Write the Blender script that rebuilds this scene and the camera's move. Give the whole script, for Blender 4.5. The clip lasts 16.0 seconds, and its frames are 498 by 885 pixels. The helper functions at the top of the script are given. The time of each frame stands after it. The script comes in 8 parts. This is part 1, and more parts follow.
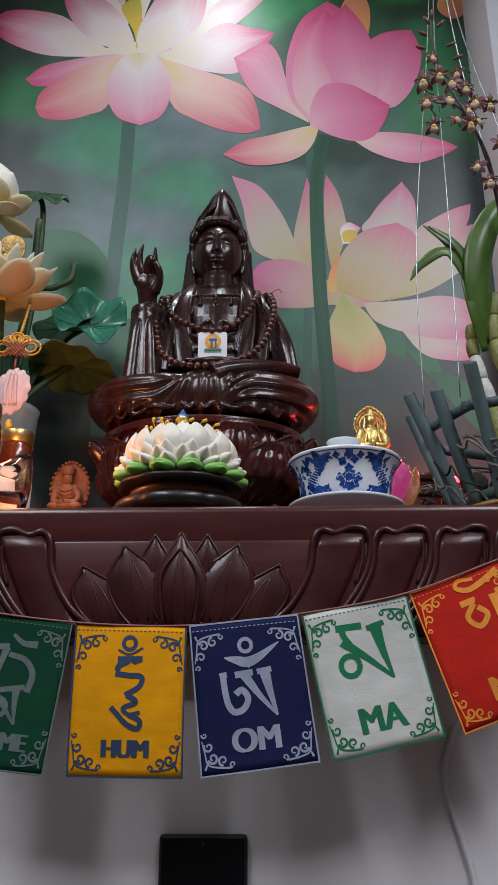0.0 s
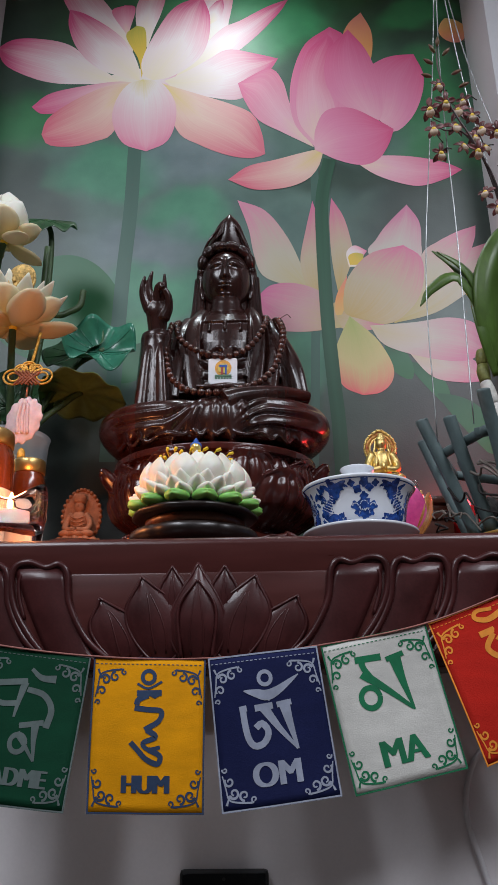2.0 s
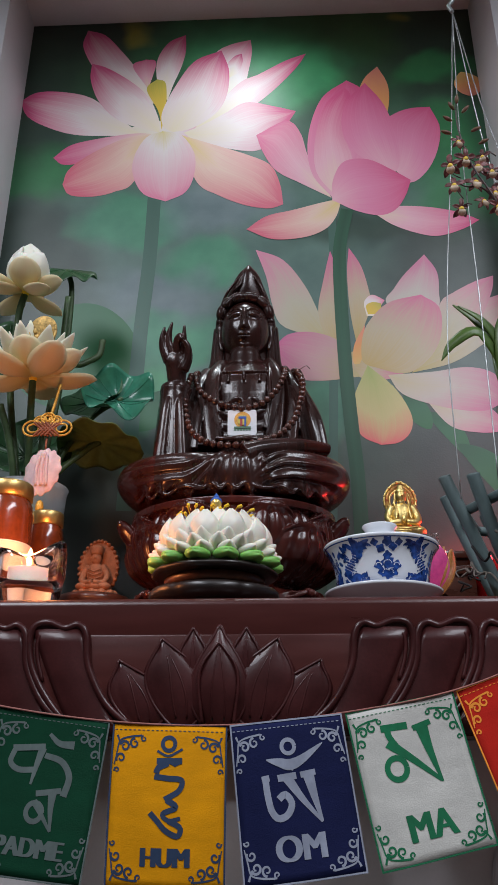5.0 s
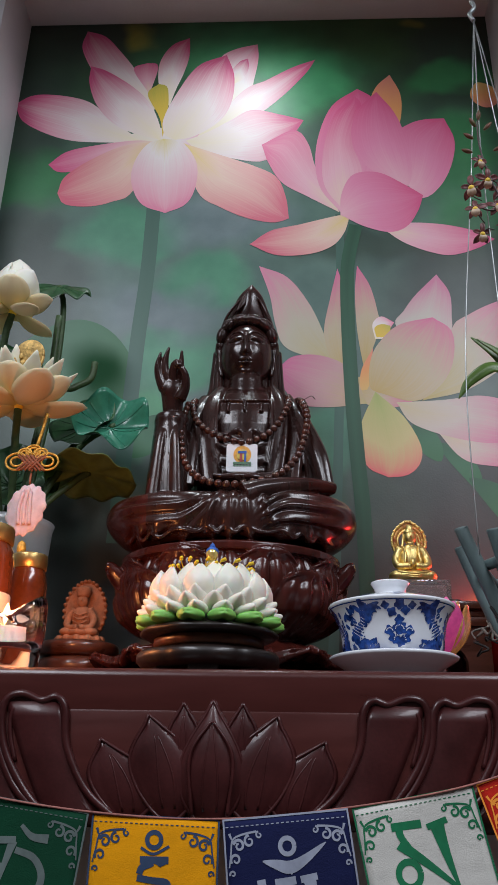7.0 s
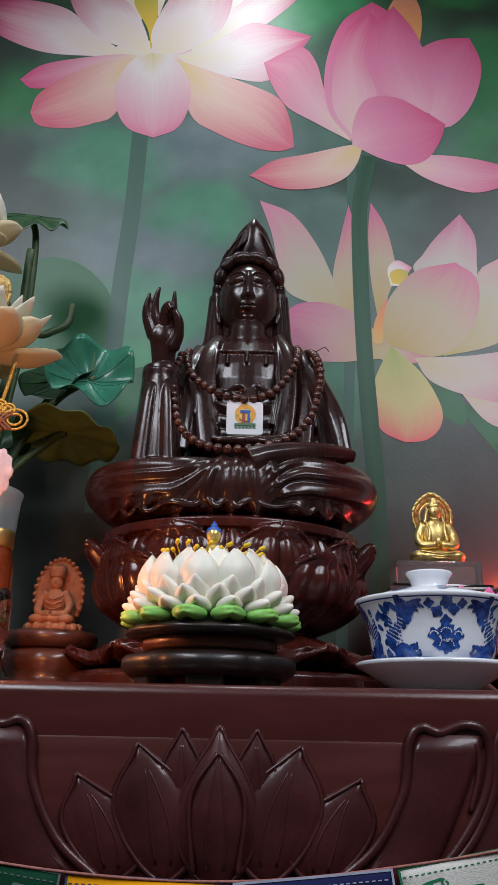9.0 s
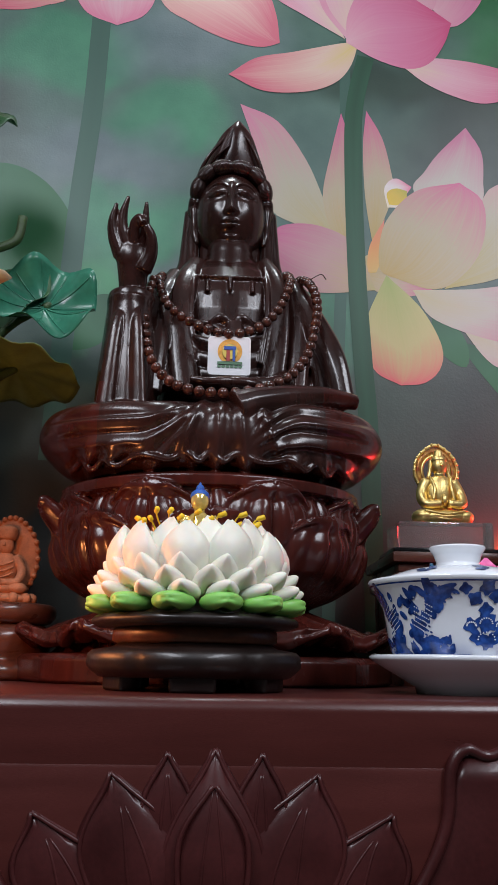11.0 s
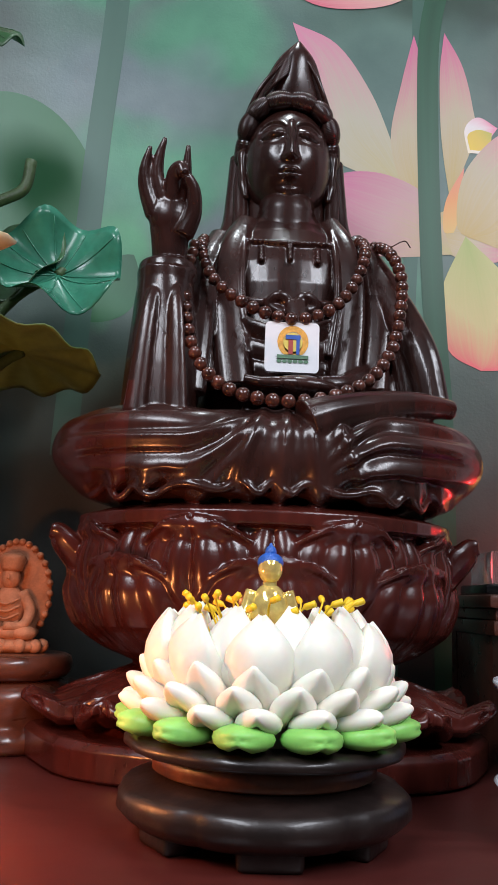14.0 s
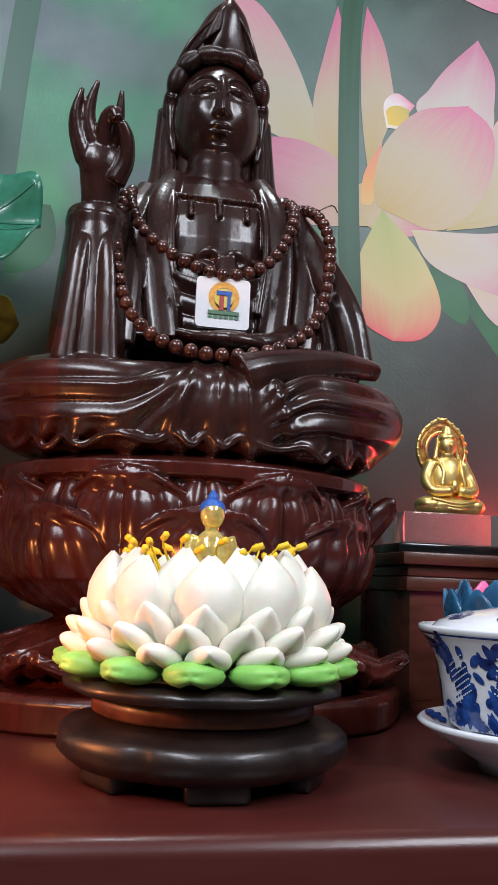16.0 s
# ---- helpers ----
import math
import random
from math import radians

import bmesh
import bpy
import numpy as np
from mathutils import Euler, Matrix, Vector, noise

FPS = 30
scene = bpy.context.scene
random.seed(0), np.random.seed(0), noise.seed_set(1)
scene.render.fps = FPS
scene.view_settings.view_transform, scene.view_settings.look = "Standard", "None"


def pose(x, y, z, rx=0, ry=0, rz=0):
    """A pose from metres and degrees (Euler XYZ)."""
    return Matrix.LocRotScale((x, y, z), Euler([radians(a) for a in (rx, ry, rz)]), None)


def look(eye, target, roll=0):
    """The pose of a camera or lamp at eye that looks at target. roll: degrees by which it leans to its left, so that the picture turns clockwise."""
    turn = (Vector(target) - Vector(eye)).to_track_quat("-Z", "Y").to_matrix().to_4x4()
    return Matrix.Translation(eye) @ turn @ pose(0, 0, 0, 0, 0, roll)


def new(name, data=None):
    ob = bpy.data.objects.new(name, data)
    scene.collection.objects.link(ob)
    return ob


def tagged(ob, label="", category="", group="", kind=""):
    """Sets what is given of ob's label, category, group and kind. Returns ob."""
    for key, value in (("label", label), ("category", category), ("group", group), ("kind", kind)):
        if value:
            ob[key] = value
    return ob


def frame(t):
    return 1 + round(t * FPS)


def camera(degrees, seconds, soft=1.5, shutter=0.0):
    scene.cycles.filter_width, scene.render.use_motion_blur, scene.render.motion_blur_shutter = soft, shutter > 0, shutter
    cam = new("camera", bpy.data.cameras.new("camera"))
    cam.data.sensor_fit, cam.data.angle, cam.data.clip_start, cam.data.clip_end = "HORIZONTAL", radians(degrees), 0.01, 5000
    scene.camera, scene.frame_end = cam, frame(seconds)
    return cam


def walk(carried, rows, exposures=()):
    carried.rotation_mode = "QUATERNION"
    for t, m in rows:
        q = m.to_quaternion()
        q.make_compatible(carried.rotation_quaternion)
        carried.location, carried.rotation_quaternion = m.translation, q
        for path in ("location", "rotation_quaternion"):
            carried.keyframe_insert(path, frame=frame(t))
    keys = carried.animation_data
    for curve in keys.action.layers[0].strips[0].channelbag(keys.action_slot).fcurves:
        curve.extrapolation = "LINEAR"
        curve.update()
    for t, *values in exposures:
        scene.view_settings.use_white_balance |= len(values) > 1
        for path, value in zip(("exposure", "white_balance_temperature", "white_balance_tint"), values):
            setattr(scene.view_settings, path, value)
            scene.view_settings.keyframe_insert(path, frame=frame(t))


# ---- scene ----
cam = camera(34.6, 16.0)
PATH = [
    (0, (0.031, -0.012, 1.192), (-0.027, 1.874, 1.857), 0.0),
    (0.5, (0.022, -0.01, 1.192), (-0.038, 1.873, 1.863), -0.2),
    (1, (0.02, -0.01, 1.192), (-0.045, 1.87, 1.871), -0.4),
    (1.5, (0.019, -0.014, 1.198), (-0.045, 1.864, 1.884), -0.5),
    (2, (0.018, -0.018, 1.205), (-0.041, 1.855, 1.904), -0.6),
    (2.5, (0.015, -0.019, 1.209), (-0.042, 1.849, 1.921), -0.7),
    (3, (0.012, -0.019, 1.212), (-0.048, 1.843, 1.939), -0.7),
    (3.5, (0.012, -0.023, 1.213), (-0.056, 1.832, 1.958), -0.7),
    (4, (0.009, -0.025, 1.214), (-0.071, 1.822, 1.976), -0.5),
    (6.5, (0.006, 0.01, 1.273), (-0.071, 1.846, 2.063), 0.7),
    (7, (0.003, 0.026, 1.293), (-0.077, 1.865, 2.075), 1.0),
    (7.5, (0.0, 0.047, 1.303), (-0.074, 1.892, 2.071), 1.5),
    (8, (-0.01, 0.079, 1.314), (-0.077, 1.934, 2.058), 1.7),
    (8.2, (-0.011, 0.091, 1.324), (-0.076, 1.95, 2.059), 1.7),
    (10.3, (-0.058, 0.22, 1.37), (0.012, 2.128, 1.965), 0.7),
    (10.5, (-0.058, 0.22, 1.379), (0.021, 2.132, 1.962), 0.8),
    (11, (-0.055, 0.259, 1.391), (0.036, 2.184, 1.924), 1.0),
    (11.5, (-0.051, 0.29, 1.407), (0.047, 2.229, 1.887), 1.1),
    (12, (-0.052, 0.319, 1.418), (0.027, 2.265, 1.872), 1.1),
    (12.5, (-0.056, 0.343, 1.425), (-0.008, 2.294, 1.864), 1.2),
    (13, (-0.072, 0.36, 1.437), (-0.039, 2.315, 1.86), 1.4),
    (13.5, (-0.086, 0.368, 1.458), (-0.052, 2.323, 1.877), 1.8),
    (14, (-0.088, 0.384, 1.475), (-0.017, 2.344, 1.866), 2.2),
    (14.5, (-0.103, 0.384, 1.484), (0.042, 2.344, 1.854), 2.4),
    (15, (-0.116, 0.373, 1.47), (0.099, 2.33, 1.825), 2.2),
    (15.5, (-0.119, 0.375, 1.457), (0.168, 2.323, 1.803), 2.1),
    (16, (-0.114, 0.388, 1.46), (0.239, 2.327, 1.804), 2.3),
]
walk(cam, [(t, look(eye, target, roll)) for t, eye, target, roll in PATH],
     [(0, 0.0), (8.0, 0.0), (10.5, 0.05), (12.0, 0.24), (13.0, 0.36), (14.0, 0.46), (16.0, 0.46)])

# ---- light: room lamps, recessed niche lamp, candle, red votive ----
world = bpy.data.worlds.new("room_air")
scene.world = world
world.use_nodes = True
world.node_tree.nodes["Background"].inputs[0].default_value = (0.05, 0.055, 0.06, 1)
world.node_tree.nodes["Background"].inputs[1].default_value = 0.3


def lamp(name, kind, where, power, color, target=None, **more):
    data = bpy.data.lights.new(name, kind)
    data.energy, data.color = power, color
    for key, value in more.items():
        if key == "size":
            data.size = value
        if key == "size_y":
            data.shape, data.size_y = "RECTANGLE", value
        if key == "radius":
            data.shadow_soft_size = value
        if key == "cone":
            data.spot_size, data.spot_blend = radians(value), 0.9
    ob = new(name, data)
    ob.matrix_world = look(where, target) if target else Matrix.Translation(where)
    return ob


CEIL = 2.627
lamp("ceiling_light_east", "AREA", (0.72, -0.40, CEIL - 0.03), 27.0, (0.86, 0.90, 0.99), (0.72, -0.399, 0), size=0.40, size_y=1.3)
lamp("ceiling_light_west", "AREA", (-0.72, -0.40, CEIL - 0.03), 27.0, (0.86, 0.90, 0.99), (-0.72, -0.399, 0), size=0.40, size_y=1.3)
lamp("niche_spot_light", "SPOT", (-0.047, 0.930, CEIL - 0.012), 6.4, (0.86, 0.95, 1.0), (-0.07, 1.00, 1.3), cone=155, radius=0.06)
lamp("candle_light", "POINT", (-0.236, 0.718, 1.447), 0.7, (1.0, 0.32, 0.10), radius=0.008)
lamp("red_votive_light", "POINT", (0.276, 1.030, 1.515), 0.6, (1.0, 0.03, 0.03), radius=0.012)

# ---- materials ----


def rgb(c):
    return (*c, 1)


def shade(c, k):
    return tuple(min(1, v * k) for v in c)


def surf(name, base, rough=0.5, metal=0.0, var=0.2, scale=30.0, bump=0.1, fine=250.0, coat=0.0, glass=0.0, ior=1.45,
         alt=None, stretch=(1, 1, 1), glow=None, glow_power=0.0, rvar=0.1, sss=0.0, spec=0.5, dirt=0.0):
    """A procedural surface: two scales of colour noise, uneven gloss and fine relief."""
    m = bpy.data.materials.new(name)
    m.use_nodes = True
    nt = m.node_tree
    n, ln = nt.nodes, nt.links
    b = n["Principled BSDF"]
    tc = n.new("ShaderNodeTexCoord")
    mp = n.new("ShaderNodeMapping")
    mp.inputs["Scale"].default_value = stretch
    ln.new(tc.outputs["Object"], mp.inputs[0])
    big, small = n.new("ShaderNodeTexNoise"), n.new("ShaderNodeTexNoise")
    big.inputs["Scale"].default_value, small.inputs["Scale"].default_value = scale, fine
    big.inputs["Detail"].default_value, small.inputs["Detail"].default_value = 5, 3
    ln.new(mp.outputs[0], big.inputs[0])
    ln.new(mp.outputs[0], small.inputs[0])
    ramp = n.new("ShaderNodeValToRGB")
    ramp.color_ramp.elements[0].position, ramp.color_ramp.elements[1].position = 0.3, 0.7
    ramp.color_ramp.elements[0].color = rgb(shade(base, 1 - var))
    ramp.color_ramp.elements[1].color = rgb(alt or shade(base, 1 + var))
    ln.new(big.outputs[0], ramp.inputs[0])
    mix = n.new("ShaderNodeMix")
    mix.data_type, mix.blend_type = "RGBA", "MULTIPLY"
    mix.inputs["Factor"].default_value = min(1, var * 1.5)
    ln.new(ramp.outputs[0], mix.inputs["A"])
    ln.new(small.outputs[0], mix.inputs["B"])
    bright = n.new("ShaderNodeMix")
    bright.data_type, bright.blend_type = "RGBA", "MULTIPLY"
    bright.inputs["Factor"].default_value = 1
    k = 1 + min(1, var * 1.5) * 0.6
    bright.inputs["B"].default_value = (k, k, k, 1)
    ln.new(mix.outputs["Result"], bright.inputs["A"])
    ln.new(bright.outputs["Result"], b.inputs["Base Color"])
    rm = n.new("ShaderNodeMapRange")
    rm.inputs["To Min"].default_value, rm.inputs["To Max"].default_value = max(0.02, rough - rvar), min(1, rough + rvar)
    ln.new(big.outputs[0], rm.inputs["Value"])
    ln.new(rm.outputs[0], b.inputs["Roughness"])
    if bump:
        bp = n.new("ShaderNodeBump")
        bp.inputs["Strength"].default_value, bp.inputs["Distance"].default_value = bump, 0.001
        ln.new(small.outputs[0], bp.inputs["Height"])
        ln.new(bp.outputs[0], b.inputs["Normal"])
    b.inputs["Metallic"].default_value = metal
    b.inputs["Coat Weight"].default_value = coat
    b.inputs["Coat Roughness"].default_value = 0.08
    b.inputs["Transmission Weight"].default_value = glass
    b.inputs["IOR"].default_value = ior
    b.inputs["Specular IOR Level"].default_value = spec
    if sss:
        b.inputs["Subsurface Weight"].default_value = sss
        b.inputs["Subsurface Scale"].default_value = 0.004
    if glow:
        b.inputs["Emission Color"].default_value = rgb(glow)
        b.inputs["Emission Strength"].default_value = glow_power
    return m


def petal_paint(name, base, middle, tip, vein=0.25, rough=0.45, along=0.55, power=1.0, sss=0.0, crosswise=0.0):
    """A petal coloured along its length, with fine veins; UV u runs across it, v from its base to its tip."""
    m = bpy.data.materials.new(name)
    m.use_nodes = True
    n, ln = m.node_tree.nodes, m.node_tree.links
    b = n["Principled BSDF"]
    uv = n.new("ShaderNodeUVMap")
    sep = n.new("ShaderNodeSeparateXYZ")
    ln.new(uv.outputs[0], sep.inputs[0])
    mp = n.new("ShaderNodeMapping")
    mp.inputs["Scale"].default_value = (26, 1.2, 1)
    ln.new(uv.outputs[0], mp.inputs[0])
    grain = n.new("ShaderNodeTexNoise")
    grain.inputs["Scale"].default_value, grain.inputs["Detail"].default_value = 1.5, 4
    ln.new(mp.outputs[0], grain.inputs[0])
    add = n.new("ShaderNodeMath")
    add.operation = "MULTIPLY_ADD"
    add.inputs[1].default_value = vein
    ln.new(grain.outputs[0], add.inputs[0])
    off = n.new("ShaderNodeMath")
    off.operation = "SUBTRACT"
    off.inputs[1].default_value = vein * 0.5
    ln.new(sep.outputs["Y"], off.inputs[0])
    ln.new(off.outputs[0], add.inputs[2])
    edge = n.new("ShaderNodeMath")
    edge.operation = "MULTIPLY_ADD"
    edge.inputs[1].default_value = crosswise
    across = n.new("ShaderNodeMath")
    across.operation = "SUBTRACT"
    across.inputs[1].default_value = 0.5
    ln.new(sep.outputs["X"], across.inputs[0])
    sq = n.new("ShaderNodeMath")
    sq.operation = "ABSOLUTE"
    ln.new(across.outputs[0], sq.inputs[0])
    ln.new(sq.outputs[0], edge.inputs[0])
    ln.new(add.outputs[0], edge.inputs[2])
    ramp = n.new("ShaderNodeValToRGB")
    e = ramp.color_ramp.elements
    e[0].position, e[0].color = 0.02, rgb(base)
    e[1].position, e[1].color = 1.0, rgb(tip)
    mid = e.new(along)
    mid.color = rgb(middle)
    ln.new(edge.outputs[0], ramp.inputs[0])
    ln.new(ramp.outputs[0], b.inputs["Base Color"])
    b.inputs["Roughness"].default_value = rough
    if sss:
        b.inputs["Subsurface Weight"].default_value = sss
        b.inputs["Subsurface Scale"].default_value = 0.004
    return m


M_WALL = surf("wall_paint", (0.62, 0.62, 0.64), 0.6, var=0.05, scale=6, bump=0.15, fine=300)
M_CEIL = surf("ceiling_paint", (0.60, 0.60, 0.61), 0.7, var=0.05, scale=5, bump=0.1, fine=200)
M_BASE = surf("cabinet_front_paint", (0.82, 0.78, 0.79), 0.45, var=0.05, scale=8, bump=0.05, fine=400)
# made-up dark tone for unseen walls, so glossy things reflect less white
M_ROOM = surf("reflection_darkening_wall_paint", (0.12, 0.11, 0.105), 0.7, var=0.2, scale=3, bump=0.1)
M_FLOOR = surf("floor_tile", (0.16, 0.13, 0.11), 0.35, var=0.15, scale=6)
M_SHELF = surf("dark_red_lacquer", (0.060, 0.013, 0.011), 0.30, var=0.14, scale=14, bump=0.08, fine=500, coat=0.12, stretch=(1, 8, 8), rvar=0.06)
M_CARVE = surf("carved_lacquer", (0.046, 0.010, 0.010), 0.36, var=0.3, scale=30, bump=0.08, fine=400, coat=0.15, spec=0.35)
M_ROSE = surf("rosewood", (0.085, 0.026, 0.015), 0.3, var=0.35, scale=20, bump=0.06, fine=300, coat=0.4, stretch=(1, 6, 6))
M_BLACKWOOD = surf("black_lacquered_wood", (0.012, 0.007, 0.006), 0.38, var=0.4, scale=40, bump=0.25, fine=220, coat=0.2)
M_GOLD = surf("polished_gold", (0.95, 0.70, 0.27), 0.42, 1.0, var=0.1, scale=60, bump=0.08, fine=500)
M_MEDAL = surf("worn_brass_medallion", (0.55, 0.36, 0.12), 0.55, 0.5, var=0.4, scale=200, bump=0.6, fine=420)
M_GOLDRED = surf("red_enamelled_gold", (0.50, 0.05, 0.03), 0.35, 0.4, var=0.4, scale=260, bump=0.5, fine=420, alt=(0.8, 0.5, 0.14))
M_PORCELAIN = surf("white_porcelain", (0.76, 0.79, 0.84), 0.10, var=0.03, scale=30, bump=0.02, coat=0.6)
M_BLUE = surf("cobalt_glaze", (0.012, 0.045, 0.26), 0.14, var=0.6, scale=160, bump=0.0, coat=0.6, alt=(0.04, 0.13, 0.50))
M_GLASS = surf("clear_glass", (0.95, 0.96, 0.97), 0.03, var=0.02, bump=0.02, glass=1.0, rvar=0.02)
M_CRYSTAL = surf("clear_crystal_block", (0.93, 0.95, 0.95), 0.04, var=0.02, bump=0.0, glass=0.9, rvar=0.02)
M_WAX = surf("white_wax", (0.80, 0.76, 0.70), 0.5, var=0.05, sss=0.3)
M_ALU = surf("pale_translucent_cup", (0.80, 0.74, 0.70), 0.4, 0.0, var=0.05, sss=0.5)
M_FLAME = surf("candle_flame", (1, 0.7, 0.3), 0.5, var=0, bump=0, glow=(1.0, 0.55, 0.18), glow_power=16)
M_REDGLOW = surf("red_lit_votive", (0.8, 0.05, 0.05), 0.3, var=0.1, bump=0, glow=(1.0, 0.06, 0.08), glow_power=5)
M_TERRA = surf("terracotta_stone", (0.42, 0.17, 0.085), 0.7, var=0.25, scale=120, bump=0.4, fine=600)
M_CLAYWHITE = surf("white_clay", (0.78, 0.75, 0.65), 0.42, var=0.05, scale=60, bump=0.05, sss=0.25)
M_CLAYGREEN = surf("pale_green_clay", (0.24, 0.55, 0.12), 0.42, var=0.15, scale=70, bump=0.05, sss=0.15)
M_YELLOW = surf("yellow_clay", (0.85, 0.55, 0.02), 0.45, var=0.1)
M_AMBERGLASS = surf("gold_tinted_resin", (0.93, 0.62, 0.20), 0.10, 0.55, var=0.3, scale=150, bump=0.2, fine=300)
M_BLUEPAINT = surf("blue_painted_hair", (0.02, 0.10, 0.42), 0.4, var=0.2, scale=300, bump=0.4, fine=900)
M_BAMBOO = surf("grey_green_wood_slat", (0.085, 0.125, 0.125), 0.6, var=0.25, scale=40, bump=0.35, fine=260, stretch=(1, 1, 0.25))
M_ROOT = surf("dry_orchid_root", (0.15, 0.13, 0.11), 0.8, var=0.4, scale=90, bump=0.6)
M_BARK = surf("charcoal_and_bark", (0.025, 0.022, 0.020), 0.9, var=0.5, scale=60, bump=1.0, fine=180)
M_DISH = surf("ochre_glazed_dish", (0.45, 0.25, 0.06), 0.3, var=0.25, scale=40)
M_LEAF = surf("orchid_leaf", (0.065, 0.125, 0.020), 0.38, var=0.3, scale=30, bump=0.15, stretch=(1, 1, 0.3))
M_CANE = surf("orchid_cane", (0.22, 0.23, 0.06), 0.5, var=0.45, scale=40, bump=0.3)
M_SHEATH = surf("papery_cane_sheath", (0.55, 0.54, 0.50), 0.7, var=0.25, scale=90, bump=0.4)
M_SPRAY = surf("dark_flower_stalk", (0.05, 0.03, 0.03), 0.5, var=0.3)
M_ORCHID = surf("maroon_orchid_petal", (0.10, 0.028, 0.026), 0.45, var=0.5, scale=200, bump=0.2, alt=(0.24, 0.07, 0.07))
M_ORCHIDPALE = surf("pale_orchid_lip", (0.50, 0.38, 0.28), 0.45, var=0.3, scale=200)
M_ORCHIDYEL = surf("yellow_orchid_heart", (0.70, 0.48, 0.05), 0.45, var=0.3, scale=200)
M_BUD = surf("olive_orchid_bud", (0.17, 0.15, 0.035), 0.45, var=0.5, scale=200, alt=(0.16, 0.05, 0.04))
M_WIRE = surf("steel_wire", (0.30, 0.32, 0.32), 0.35, 0.9, var=0.1)
M_LOTUSLEAF = surf("dark_lotus_leaf", (0.030, 0.095, 0.035), 0.35, var=0.4, scale=25, bump=0.3, fine=120)
M_LOTUSTEAL = surf("silky_teal_lotus_leaf", (0.038, 0.20, 0.125), 0.26, var=0.35, scale=18, bump=0.3, fine=90)
M_LOTUSOLIVE = surf("olive_lotus_leaf_underside", (0.14, 0.21, 0.055), 0.45, var=0.35, scale=22, bump=0.3, fine=110)
M_STEM = surf("green_flower_stem", (0.045, 0.085, 0.030), 0.5, var=0.3, scale=60, bump=0.5, fine=300)
M_KNOT = surf("gold_silk_cord", (0.70, 0.38, 0.06), 0.35, 0.35, var=0.3, scale=300, bump=0.6, fine=900)
M_CORE = surf("red_brown_cord", (0.30, 0.09, 0.04), 0.5, var=0.4, scale=400, bump=0.8, fine=900)
M_PINKJADE = surf("pale_pink_carved_stone", (0.72, 0.50, 0.50), 0.4, var=0.15, scale=90, bump=0.3, sss=0.2)
M_TASSEL = surf("yellow_silk_tassel", (0.62, 0.34, 0.03), 0.5, var=0.4, scale=500, stretch=(1, 1, 0.05), bump=0.8)
M_FROST = surf("frosted_glass_vase", (0.80, 0.82, 0.84), 0.30, var=0.05, glass=0.75)
M_HONEY = surf("amber_jar_contents", (0.12, 0.028, 0.008), 0.2, var=0.25, scale=40, coat=0.6)
M_LID = surf("gold_metal_lid", (0.60, 0.42, 0.16), 0.35, 0.9, var=0.15)
M_LABELRED = surf("cream_paper_label", (0.62, 0.50, 0.40), 0.6, var=0.15)
M_PAPER = surf("white_paper_label", (0.75, 0.75, 0.72), 0.6, var=0.05)
M_PHONE = surf("black_phone_glass", (0.006, 0.007, 0.008), 0.10, var=0.1, bump=0, coat=0.0, spec=0.3)
M_PHONERIM = surf("black_phone_case", (0.015, 0.015, 0.016), 0.5, var=0.2)
M_CABLE = surf("white_cable", (0.74, 0.72, 0.74), 0.45, var=0.04)
M_TAG = surf("white_acrylic_tag", (0.80, 0.80, 0.83), 0.25, var=0.03, coat=0.4)
M_TAGGOLD = surf("tag_print_orange", (0.72, 0.36, 0.06), 0.5, var=0.2, scale=500)
M_TAGBLUE = surf("tag_print_blue", (0.03, 0.10, 0.42), 0.5, var=0.2)
M_TAGGREEN = surf("tag_print_green", (0.10, 0.20, 0.12), 0.5, var=0.3, scale=600)
M_TAGRED = surf("tag_print_red", (0.40, 0.06, 0.05), 0.5, var=0.2)
M_TAGYEL = surf("tag_print_yellow", (0.75, 0.60, 0.12), 0.5, var=0.2)
M_BEAD = surf("dark_sandalwood_bead", (0.040, 0.014, 0.011), 0.24, var=0.6, scale=120, bump=0.05, coat=0.5, alt=(0.12, 0.035, 0.022))
# pink and orange glass emit a little, in place of a lamp inside the lotus
M_PINKGLASS = surf("glowing_pink_violet_glass", (0.75, 0.10, 0.42), 0.12, var=0.3, scale=40, alt=(0.85, 0.30, 0.50), coat=0.6, glass=0.2, glow=(0.9, 0.10, 0.42), glow_power=0.22)
M_BLUEGLASS = surf("blue_coloured_glass", (0.05, 0.22, 0.42), 0.12, var=0.4, scale=60, coat=0.6, glass=0.4)
M_ORANGEGLASS = surf("glowing_orange_gilded_glass", (0.75, 0.32, 0.10), 0.2, 0.3, var=0.5, scale=140, coat=0.5, alt=(0.85, 0.55, 0.22), bump=0.4, glow=(0.9, 0.35, 0.10), glow_power=0.15)
M_BLACKSTONE = surf("polished_black_stone", (0.008, 0.009, 0.010), 0.12, var=0.2, bump=0, coat=0.5)


